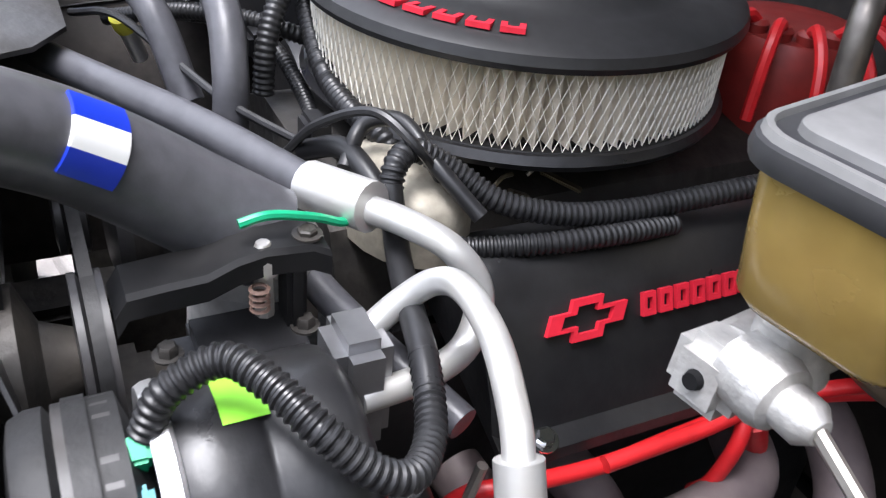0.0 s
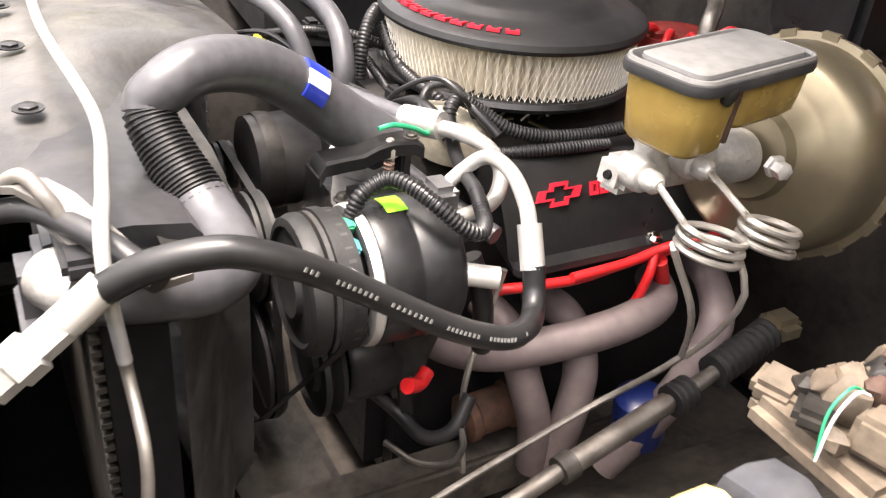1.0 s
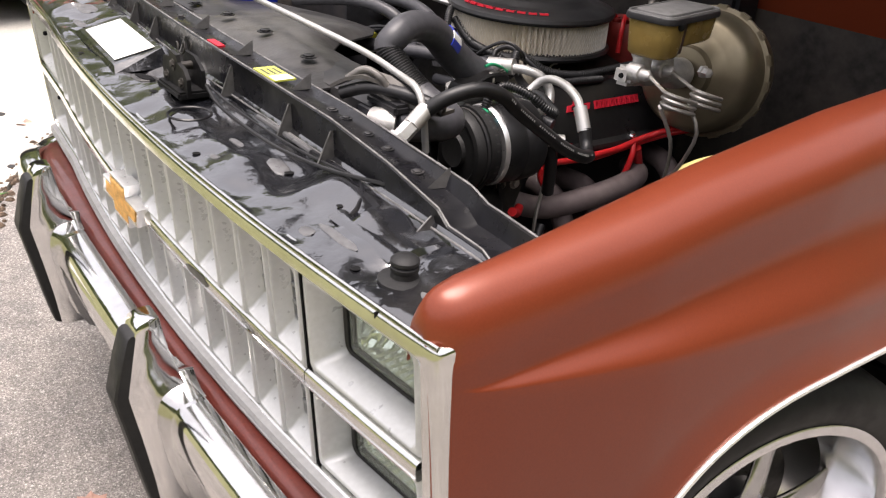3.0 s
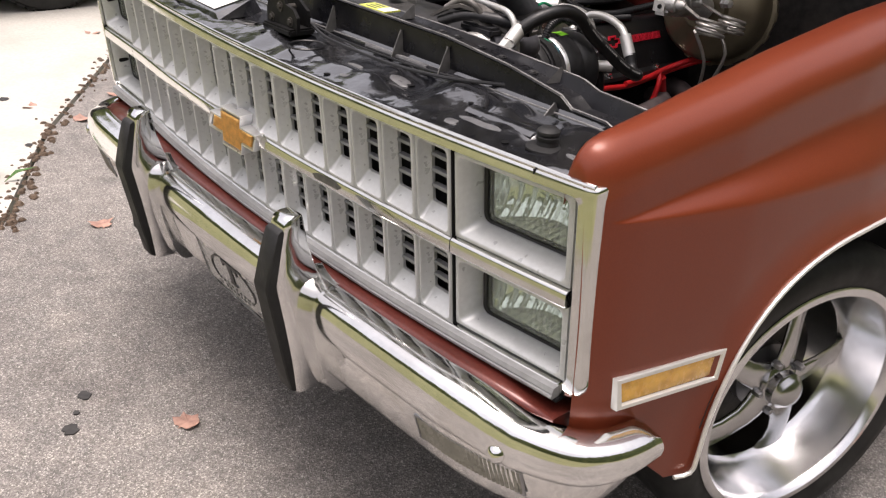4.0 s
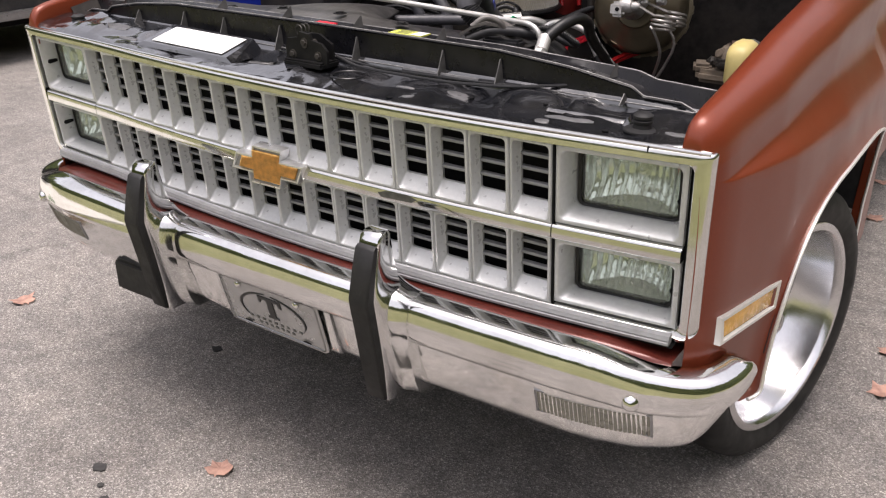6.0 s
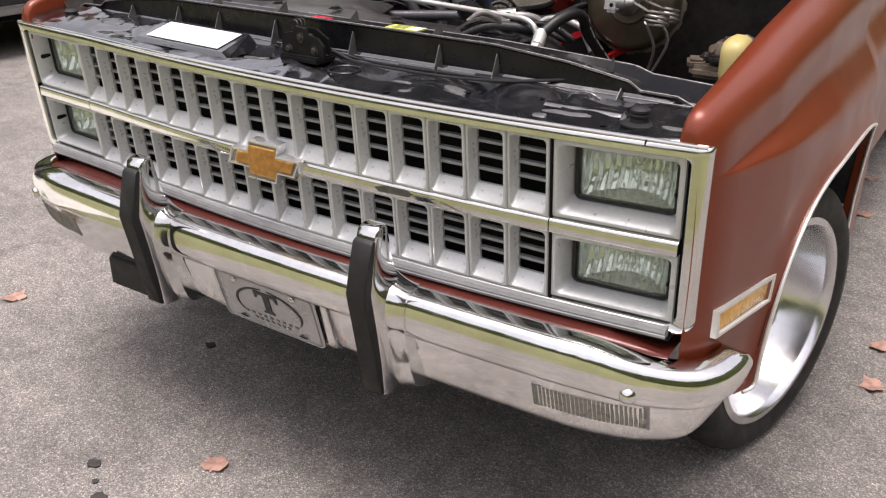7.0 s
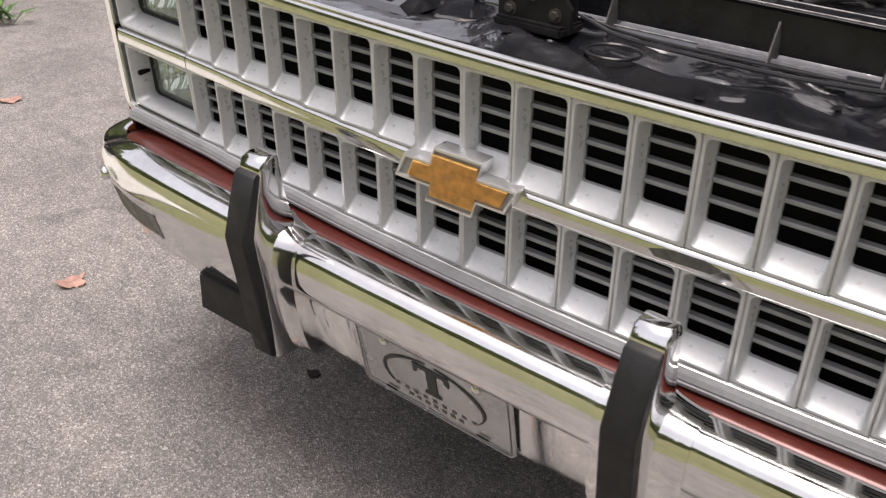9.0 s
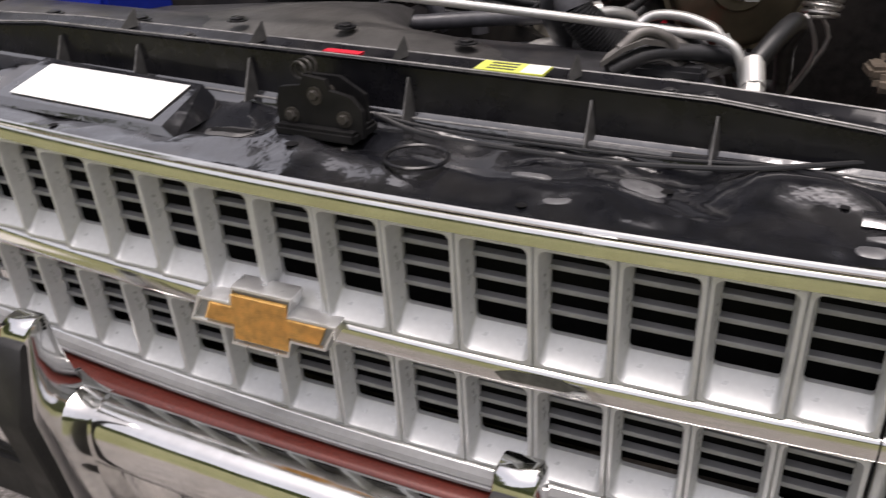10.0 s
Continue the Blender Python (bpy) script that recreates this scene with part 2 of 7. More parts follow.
def merge(bm, other, m=None):
    if m is not None:
        other.transform(m)
    me = bpy.data.meshes.new("tmp")
    other.to_mesh(me)
    other.free()
    bm.from_mesh(me)
    bpy.data.meshes.remove(me)
    return bm


def spline(points, steps=8):
    """Catmull-Rom through the points."""
    p = [Vector(q) for q in points]
    p = [2 * p[0] - p[1]] + p + [2 * p[-1] - p[-2]]
    out = []
    for i in range(1, len(p) - 2):
        a, b, c, d = p[i - 1:i + 3]
        for k in range(steps):
            t = k / steps
            out.append(0.5 * ((2 * b) + (c - a) * t + (2 * a - 5 * b + 4 * c - d) * t * t + (3 * b - a - 3 * c + d) * t ** 3))
    out.append(p[-2])
    return out


def resample(path, step):
    out = [path[0]]
    total = sum((b - a).length for a, b in zip(path, path[1:]))
    n = max(2, int(total / step))
    want, run, k = total / n, 0.0, 1
    for a, b in zip(path, path[1:]):
        seg = (b - a).length
        while k < n and run + seg >= want * k - 1e-9:
            out.append(a.lerp(b, (want * k - run) / max(seg, 1e-9)))
            k += 1
        run += seg
    out.append(path[-1])
    return out


def tube(points, r, sides=12, steps=8, rings=0.0, ring_depth=0.12, bm=None, curve=True, r_end=None):
    """A hose or bar along a smooth path; rings: the pitch of its corrugation."""
    path = spline(points, steps) if curve else [Vector(q) for q in points]
    if rings:
        path = resample(path, rings / 4)
    loops, up = [], None
    for i, c in enumerate(path):
        t = (path[min(i + 1, len(path) - 1)] - path[max(i - 1, 0)]).normalized()
        if up is None:
            up = t.orthogonal().normalized()
        up = (up - t * up.dot(t)).normalized()
        side = t.cross(up)
        rr = r if r_end is None else r + (r_end - r) * i / (len(path) - 1)
        if rings:
            rr *= (1.0, 1.0, 1 - ring_depth, 1 - ring_depth)[i % 4]
        loops.append([c + (up * math.cos(a) + side * math.sin(a)) * rr for a in (2 * math.pi * k / sides for k in range(sides))])
    return loft(loops, bm=bm)


def lathe(profile, sides=32, m=None, bm=None, caps=(True, True)):
    """Turns (radius, height) points about z, then moves by m."""
    fresh = loft([[(r * math.cos(2 * math.pi * k / sides), r * math.sin(2 * math.pi * k / sides), h) for k in range(sides)] for r, h in profile], caps=caps)
    if m is not None:
        fresh.transform(m)
    return merge(bm, fresh) if bm else fresh


def rrect(x0, x1, z0, z1, r, y, n=4):
    """A rounded rectangle in the xz plane; r: one radius, or four (lower left, lower right, upper right, upper left)."""
    rs = r if isinstance(r, (list, tuple)) else (r,) * 4
    out = []
    for (cx, cz, sx, sz, a0), q in zip(((x0, z0, 1, 1, 180), (x1, z0, -1, 1, 270), (x1, z1, -1, -1, 0), (x0, z1, 1, -1, 90)), rs):
        for k in range(n + 1):
            a = radians(a0 + 90 * k / n)
            out.append((cx + sx * q + q * math.cos(a), y, cz + sz * q + q * math.sin(a)))
    return out


def plate(outline, depth, bm=None):
    """A flat outline in the xz plane, extruded along y."""
    return loft([[(x, 0, z) for x, z in outline], [(x, depth, z) for x, z in outline]], bm=bm)


def along(a, b):
    """A pose with z from a towards b."""
    return Matrix.Translation(a) @ (Vector(b) - Vector(a)).to_track_quat("Z", "Y").to_matrix().to_4x4()


def bolt(at, way, r=0.008, h=0.006):
    """A hexagon head on a washer."""
    bm = lathe([(r * 1.5, 0), (r * 1.5, 0.0015), (r * 0.5, 0.0016)], 14)
    lathe([(r, 0.001), (r, h * 0.8), (r * 0.8, h)], 6, bm=bm)
    bm.transform(along(at, Vector(at) + Vector(way)))
    return bm


# ---- ground ----
def ground_mat():
    m = bpy.data.materials.new("worn_asphalt_driveway")
    m.use_nodes = True
    nt = m.node_tree
    b = nt.nodes["Principled BSDF"]
    co = nt.nodes.new("ShaderNodeTexCoord").outputs["Object"]

    def tex(kind, s, out, **kw):
        n = nt.nodes.new(kind)
        n.inputs["Scale"].default_value = s
        for k, v in kw.items():
            n.inputs[k].default_value = v
        nt.links.new(co, n.inputs["Vector"])
        return n.outputs[out]

    def ramp(fac, stops):
        r = nt.nodes.new("ShaderNodeValToRGB")
        r.color_ramp.elements[0].position, r.color_ramp.elements[0].color = stops[0][0], (*stops[0][1], 1)
        r.color_ramp.elements[1].position, r.color_ramp.elements[1].color = stops[-1][0], (*stops[-1][1], 1)
        for p, c in stops[1:-1]:
            r.color_ramp.elements.new(p).color = (*c, 1)
        nt.links.new(fac, r.inputs[0])
        return r.outputs[0]

    def mix(kind, fac, a, c):
        x = nt.nodes.new("ShaderNodeMix")
        x.data_type, x.blend_type = "RGBA", kind
        x.inputs[0].default_value = fac
        nt.links.new(a, x.inputs[6])
        nt.links.new(c, x.inputs[7])
        return x.outputs[2]

    grit = tex("ShaderNodeTexVoronoi", 310.0, "Color")
    sep = nt.nodes.new("ShaderNodeSeparateColor")
    nt.links.new(grit, sep.inputs[0])
    stones = ramp(sep.outputs[0], [(0.0, (0.110, 0.105, 0.101)), (0.35, (0.152, 0.145, 0.139)), (0.7, (0.208, 0.197, 0.190)), (0.9, (0.275, 0.262, 0.252)), (1.0, (0.42, 0.405, 0.39))])
    big = ramp(tex("ShaderNodeTexNoise", 1.3, "Fac", Detail=6.0), [(0.3, (1.0, 0.985, 0.97)), (0.7, (1.32, 1.295, 1.265))])
    mid = ramp(tex("ShaderNodeTexNoise", 14.0, "Fac", Detail=6.0), [(0.3, (0.82, 0.82, 0.82)), (0.7, (1.15, 1.13, 1.1))])
    clump = ramp(tex("ShaderNodeTexNoise", 85.0, "Fac", Detail=3.0), [(0.32, (0.84, 0.84, 0.84)), (0.68, (1.2, 1.2, 1.2))])
    oily = ramp(tex("ShaderNodeTexNoise", 3.1, "Fac", Detail=7.0, Roughness=0.65, Distortion=0.8), [(0.34, (0.80, 0.79, 0.79)), (0.47, (1.0, 1.0, 1.0)), (0.6, (1.06, 1.05, 1.04))])
    nt.links.new(mix("MULTIPLY", 1.0, mix("MULTIPLY", 1.0, mix("MULTIPLY", 1.0, mix("MULTIPLY", 1.0, stones, big), mid), clump), oily), b.inputs["Base Color"])
    b.inputs["Roughness"].default_value = 0.85
    bump = nt.nodes.new("ShaderNodeBump")
    bump.inputs["Distance"].default_value = 0.0022
    nt.links.new(tex("ShaderNodeTexVoronoi", 310.0, "Distance"), bump.inputs["Height"])
    nt.links.new(bump.outputs[0], b.inputs["Normal"])
    return m


ASPHALT = ground_mat()
GRASS = mat("lawn_grass", (0.18, 0.182, 0.082), 0.9, 0.0, 0.5, 40, bump=0.02, bump_scale=60, stain=(0.27, 0.265, 0.125), stain_scale=0.7, stain_amount=0.7)
CONCRETE = mat("pale_concrete", (0.50, 0.48, 0.435), 0.85, 0.0, 0.1, 60, bump=0.001, bump_scale=150, stain=(0.38, 0.36, 0.32), stain_scale=2.5, stain_amount=0.5)
SOIL = mat("dirt_and_debris", (0.12, 0.085, 0.06), 0.95, 0.0, 0.5, 60, bump=0.006, bump_scale=90)


def sheet(outline, z):
    bm = bmesh.new()
    bm.faces.new([bm.verts.new((x, y, z)) for x, y in outline])
    return bm


solo("ground", sheet([(-1500, -1500), (1500, -1500), (1500, 1500), (-1500, 1500)], -0.03), GRASS, "yellow-green mown lawn around the driveway", "lawn", kind="structure", smooth=0)
slab = lambda pts, z0, z1: loft([[(x, y, z0) for x, y in pts], [(x, y, z1) for x, y in pts]])
solo("driveway", slab([(-1.0, -1.2), (7.0, -1.2), (7.0, 16), (-12, 16), (-12, 6.6), (-6.0, 2.72), (-3.85, 1.27), (-2.42, 0.32), (-1.60, -0.09), (-1.30, -0.4), (-1.15, -0.95)], -0.06, 0.0), ASPHALT,
     "grey worn asphalt driveway with pale grit", "driveway", kind="structure", smooth=0)
solo("pavement", slab([(-1.62, -0.10), (-2.44, 0.31), (-3.87, 1.26), (-6.02, 2.71), (-12, 6.58), (-12, -2.4), (-1.75, -0.9)], -0.06, 0.006), CONCRETE,
     "pale sunlit concrete slab beside the asphalt", "pavement", kind="structure", smooth=0)

# ---- pickup truck: its front end ----
truck = thing("pickup_truck", "copper-orange pickup truck with its bonnet open and a bright grille", "truck")
LEAN = Matrix.Translation((0, 0, 0.95)) @ Matrix.Rotation(math.atan(0.09), 4, "X")


def sweep(x):
    """Plan of the fascia: bowed, and a little askew."""
    return -0.010 - 0.036 * x + 0.079 * x * x if x > -0.6 else 0.0401 + 0.075 * (-0.6 - x)


def bend(bm):
    """Sweeps a fascia part back towards the wings."""
    for v in bm.verts:
        v.co.y += sweep(v.co.x)
    return bm


def cut_x(bm, n):
    """Cuts across x so that long parts can bend."""
    xs = [v.co.x for v in bm.verts]
    a, b = min(xs), max(xs)
    for i in range(1, n):
        bmesh.ops.bisect_plane(bm, geom=bm.verts[:] + bm.edges[:] + bm.faces[:], plane_co=(a + (b - a) * i / n, 0, 0), plane_no=(1, 0, 0))
    return bm


# heights on the leaning front, from its upper line
Z_OUT, Z_TOP, Z_M1, Z_M0, Z_LOW, Z_BOT = 0.026, 0.006, -0.140, -0.166, -0.300, -0.322
outer = lambda y, d: rrect(-0.905 + d, 0.905 - d, Z_BOT + d, Z_OUT - d, (0.035, 0.035, 0.006, 0.006), y, 5)
inner = lambda y, d: rrect(-0.876 - d, 0.876 + d, Z_LOW - d, Z_TOP + d, (0.022, 0.022, 0.012, 0.012), y, 5)
between = lambda q, y: [(a[0] * (1 - q) + b[0] * q, y, a[2] * (1 - q) + b[2] * q) for a, b in zip(outer(0, 0), inner(0, 0))]
frame_bm = loft([outer(0.015, 0), outer(0.004, 0), between(0.03, 0.001), between(0.08, -0.0015), between(0.16, -0.0035), between(0.30, -0.0050), between(0.55, -0.0062), between(0.93, -0.0072), between(0.98, -0.006), inner(-0.001, 0.0), inner(0.05, 0.0)], caps=(False, False))
surround = part("grille_surround", bend(cut_x(frame_bm, 24)), TRIM, truck, "bright aged metal surround", LEAN)
part("trim_seam", bend(box(0.8015, 0.8035, -0.0055, 0.01, Z_TOP + 0.001, Z_OUT - 0.001)), BLACK, surround, m=LEAN)

# a near-black sheet stands for the shaded depth behind the openings
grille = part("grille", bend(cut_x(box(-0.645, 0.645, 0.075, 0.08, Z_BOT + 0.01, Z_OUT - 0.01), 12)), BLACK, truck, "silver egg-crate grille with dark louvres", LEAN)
PITCH = 0.0804


def cell(w, h):
    """One tapering grille pocket with a raised lip, a sloping floor and an open back."""
    a, r = w / 2, 0.008
    return loft([rrect(-a, a, 0, h, 0.0005, 0.012), rrect(-a, a, 0, h, 0.0005, 0.0), rrect(-a + 0.0015, a - 0.0015, 0.0015, h - 0.0015, 0.002, -0.0025),
                 rrect(-a + 0.005, a - 0.005, 0.005, h - 0.005, r, -0.0025), rrect(-a + 0.0065, a - 0.0065, 0.0065, h - 0.0065, r, 0.001),
                 rrect(-a + 0.0085, a - 0.0085, 0.026, h - 0.009, 0.004, 0.022), rrect(-a + 0.0095, a - 0.0095, 0.028, h - 0.0105, 0.004, 0.023), rrect(-a + 0.0095, a - 0.0095, 0.028, h - 0.0105, 0.004, 0.029)], caps=(False, False))


def slat_mesh(w):
    bm = loft([[(x, 0.0222, 0.0008), (x, 0.0222, 0.0046), (x, 0.0232, 0.0058), (x, 0.033, 0.0054), (x, 0.033, 0.0018), (x, 0.0232, 0.0)] for x in (-w, w)])
    return to_mesh("slat", bm, SILVER_DARK)


SLAT = slat_mesh(PITCH / 2 - 0.0090)
for z0, z1 in ((Z_M1, Z_TOP), (Z_LOW, Z_M0)):
    me = to_mesh("grille_cell", cell(PITCH, z1 - z0), SILVER)
    for k in range(16):
        x = (k - 7.5) * PITCH
        m = LEAN @ Matrix.Translation((x, sweep(x), z0))
        part("grille_cell", me, None, grille, m=m)
        n = 3
        for j in range(n):
            z = 0.029 + (z1 - z0 - 0.040) * (j + 1) / (n + 1)
            part("slat", SLAT, None, grille, m=m @ Matrix.Translation((0, 0, z - 0.003)))

bar_profile = [(0.03, Z_M0 - 0.001), (-0.004, Z_M0 - 0.001), (-0.0075, Z_M0 + 0.001), (-0.0085, Z_M0 + 0.004), (-0.0078, Z_M1 - 0.006), (-0.0066, Z_M1 - 0.0025), (-0.003, Z_M1), (0.004, Z_M1 + 0.001), (0.03, Z_M1 + 0.001)]
for x0, x1 in ((-0.868, -0.6465), (-0.6445, 0.6445), (0.6465, 0.868)):
    part("centre_bar", bend(cut_x(loft([[(x, y, z) for y, z in bar_profile] for x in (x0, x1)]), 14)), TRIM, surround, m=LEAN)
part("scuff", bend(loft([[(x, -0.0086, z) for x, z in ((0.29, -0.160), (0.36, -0.158), (0.372, -0.150), (0.35, -0.143), (0.30, -0.146), (0.282, -0.152))]], caps=(True, False))), SMEAR, surround, m=LEAN)


# emblem: a slanted cross bar of amber enamel in a bright tray
def bow(s, t):
    return [(-0.104 * s + 0.0, -0.020 - t), (-0.086 * s, 0.018 + t), (-0.041 * s, 0.018 + t), (-0.033 * s, 0.042 + t), (0.046 * s, 0.042 + t), (0.038 * s, 0.018 + t),
            (0.100 * s, 0.018 + t), (0.082 * s, -0.020 - t), (0.037 * s, -0.020 - t), (0.029 * s, -0.044 - t), (-0.050 * s, -0.044 - t), (-0.042 * s, -0.020 - t)]


emblem_m = LEAN @ Matrix.Translation((0.002, -0.03, -0.152))
tray = loft([[(x, y, z) for x, z in bow(k, t)] for k, t, y in ((1.0, 0.0, 0.024), (1.012, 0.001, 0.0), (1.0, 0.0, -0.0035), (0.965, -0.0035, -0.0035), (0.950, -0.005, 0.001))])
emblem = part("emblem", tray, ALU, truck, "amber enamelled emblem in a bright tray", emblem_m)
part("emblem_groove", loft([[(x, 0.0006, z) for x, z in bow(0.952, -0.0048)]], caps=(True, False)), SILVER_DARK, emblem, "grey recessed groove", emblem_m)
face = bmesh.new()
for i in range(22):
    z0 = -0.0325 + 0.0315 * i * 2 / 21
    if abs(z0) < 0.0135:
        x0, x1 = -0.0845 + (z0 + 0.02) * 0.45, 0.0715 + (z0 + 0.02) * 0.45
    else:
        x0, x1 = -0.0395 + z0 * 0.09, 0.0355 + z0 * 0.09
    loft([[(x, -0.0005, z0 - 0.0016), (x, -0.0048, z0), (x, -0.0005, z0 + 0.0016)] for x in (x0, x1)], bm=face)
part("emblem_enamel", face, GOLD, emblem, m=emblem_m)


# headlamps
def headlamp(sign, z0, z1, label):
    x0, x1 = (0.648, 0.867) if sign > 0 else (-0.867, -0.648)
    lx0, lx1 = (0.676, 0.842) if sign > 0 else (-0.842, -0.676)
    lz0, lz1 = (z0 + z1) / 2 - 0.050 + 0.004, (z0 + z1) / 2 + 0.054
    ins = lambda d, y, r: rrect(x0 + d, x1 - d, z0 + d, z1 - d, r, y)
    bez = loft([ins(0, 0.03, 0.002), ins(0, 0.002, 0.002), ins(0.003, -0.001, 0.008), ins(0.007, -0.001, 0.010), ins(0.009, 0.001, 0.010),
                rrect(lx0 - 0.007, lx1 + 0.007, lz0 - 0.004, lz1 + 0.005, 0.014, 0.040), rrect(lx0 - 0.007, lx1 + 0.007, lz0 - 0.004, lz1 + 0.005, 0.014, 0.055)], caps=(False, False))
    lamp = part("headlight", bend(bez), SILVER, truck, label, LEAN)
    gasket = loft([rrect(lx0 - 0.0068, lx1 + 0.0068, lz0 - 0.0045, lz1 + 0.0048, 0.014, 0.046), rrect(lx0 - 0.005, lx1 + 0.005, lz0 - 0.003, lz1 + 0.003, 0.013, 0.038), rrect(lx0, lx1, lz0, lz1, 0.011, 0.040), rrect(lx0, lx1, lz0, lz1, 0.011, 0.052)], caps=(False, False))
    part("gasket", bend(gasket), RUBBER, lamp, "black lens gasket", LEAN)
    cx, cz = (lx0 + lx1) / 2, (lz0 + lz1) / 2
    rings = []
    for s, y in ((1.0, 0.056), (1.0, 0.046), (0.97, 0.041), (0.85, 0.036), (0.5, 0.032), (0.08, 0.031)):
        rings.append([(cx + (x - cx) * s, y, cz + (z - cz) * s) for x, _, z in rrect(lx0, lx1, lz0, lz1, 0.011, 0)])
    lens = part("lens", bend(loft(rings)), LENS, lamp, "clear fluted glass lens", LEAN)
    lens.visible_shadow = False
    # a paraboloid dish in a box, flat above, below and at the ends
    hx, hz, n, k = (lx1 - lx0) / 2 - 0.002, (lz1 - lz0) / 2 - 0.002, 20, 12
    dish = [[(cx + hx * (2 * i / n - 1), max(0.056, 0.126 - ((hx * (2 * i / n - 1)) ** 2 + (hz * (2 * j / k - 1)) ** 2) / 0.112), cz + hz * (2 * j / k - 1)) for j in range(k + 1)] for i in range(n + 1)]
    dish = [[(x, 0.052, z) for x, y, z in dish[0]]] + dish + [[(x, 0.052, z) for x, y, z in dish[-1]]]
    dish = [[(row[0][0], 0.052, row[0][2])] + row + [(row[-1][0], 0.052, row[-1][2])] for row in dish]
    part("reflector", bend(loft(dish, closed=False, caps=(False, False))), REFLECTOR, lamp, "silvered reflector bowl", LEAN)
    bulb = lathe([(0.011, 0.0), (0.012, 0.02), (0.008, 0.03), (0.001, 0.033)], 14, Matrix.Translation((cx, 0.124, cz)) @ Matrix.Rotation(radians(90), 4, "X"))
    part("bulb_shield", bend(bulb), TRIM, lamp, m=LEAN)
    sx = lx1 + 0.0115 if sign > 0 else lx0 - 0.0115
    part("adjuster", bend(lathe([(0.005, -0.01), (0.0055, 0.012), (0.003, 0.015)], 10, Matrix.Translation((sx, 0.026, cz - 0.004)) @ Matrix.Rotation(radians(90), 4, "X"))), BLACK, lamp, m=LEAN)


for sign in (1, -1):
    headlamp(sign, Z_M1 + 0.002, Z_TOP - 0.001, "silver headlamp bezel with a clear rectangular glass lens")
    headlamp(sign, Z_LOW + 0.003, Z_M0 - 0.002, "silver headlamp bezel with a clear rectangular glass lens")
    part("bezel_seam", bend(box(sign * 0.6455 - 0.0012, sign * 0.6455 + 0.0012, -0.002, 0.03, Z_LOW, Z_TOP)), BLACK, surround, m=LEAN)
gap = loft([rrect(-0.8758, 0.8758, Z_LOW, Z_TOP, (0.022, 0.022, 0.012, 0.012), 0.012, 5), rrect(-0.8672, 0.8672, Z_LOW + 0.0035, Z_TOP - 0.003, (0.019, 0.019, 0.009, 0.009), 0.012, 5)], caps=(False, False))
part("gap_seal", bend(cut_x(gap, 20)), BLACK, surround, m=LEAN)

# body-coloured shelf between the grille and the bumper
def bulge_y(x):
    """Plan of the bumper's foremost line: bowed, swept back at the ends and a little askew."""
    return -0.086 + 0.040 * x * x + 1.1 * max(0.0, abs(x) - 0.70) ** 2 - 0.020 * x


def end_drop(x):
    """How far the bumper's top and the shelf fall away towards the corners."""
    t = min(1.0, max(0.0, (abs(x) - 0.74) / 0.20))
    return 0.034 * t * t * (3 - 2 * t)


def filler_row(x):
    yb = 0.006 + sweep(x)
    yf = min(yb - 0.003, bulge_y(x) + 0.060)
    ym = (yb + yf) / 2
    return [(x, y, z - end_drop(x) * 0.8) for y, z in ((yb + 0.08, 0.623), (yb + 0.01, 0.624), (yb, 0.6235), (ym, 0.6225), (yf + 0.008 * (yb - yf) / 0.04, 0.618), (yf, 0.609), (yf, 0.57), (yb + 0.08, 0.57))]


# the shelf's shade between grille and bumper is in its paint colour
part("filler_panel", loft([filler_row(-0.862 + 1.738 * i / 30) for i in range(31)]), SHADED_PAINT, truck, "copper painted filler panel")
low = [(-0.0040, Z_BOT + 0.001), (-0.0190, Z_BOT + 0.001), (-0.0215, Z_BOT + 0.003), (-0.0218, Z_BOT + 0.0075), (-0.0195, Z_BOT + 0.0095), (-0.0205, Z_BOT + 0.0120), (-0.0170, Z_LOW - 0.003), (-0.004, Z_LOW - 0.001)]
part("lower_trim", bend(cut_x(loft([[(x, y, z) for y, z in low] for x in (-0.865, 0.865)]), 20)), SILVER_DARK, surround, "dull grey lower trim strip", LEAN)
part("lower_lip", bend(cut_x(box(-0.87, 0.87, -0.016, 0.03, Z_BOT - 0.005, Z_BOT + 0.0005, 0.001), 20)), BLACK, truck, "dark rubber lip", LEAN)

# ---- bumper ----
BUMPER_PROFILE = [(-0.058, 0.585), (-0.0575, 0.612), (-0.0560, 0.6235), (-0.0530, 0.6292), (-0.0485, 0.6306), (-0.0400, 0.6300), (-0.0300, 0.6284), (-0.0200, 0.6260), (-0.0125, 0.6230), (-0.0078, 0.6190), (-0.0045, 0.6135), (-0.0020, 0.6060),
                  (0.0002, 0.5960), (0.0010, 0.5830), (0.0, 0.5670), (-0.0012, 0.5560), (-0.0045, 0.5470), (-0.0095, 0.5405), (-0.0140, 0.5370), (-0.0150, 0.5330), (-0.0185, 0.518), (-0.0300, 0.480), (-0.0420, 0.445), (-0.0490, 0.431), (-0.0580, 0.425), (-0.080, 0.424)]
# the same below the roll at the plate's recess
RECESS = [(-0.0300, 0.5385), (-0.0400, 0.5330), (-0.0445, 0.518), (-0.0560, 0.470), (-0.0680, 0.420), (-0.0700, 0.410), (-0.0740, 0.404), (-0.090, 0.402)]


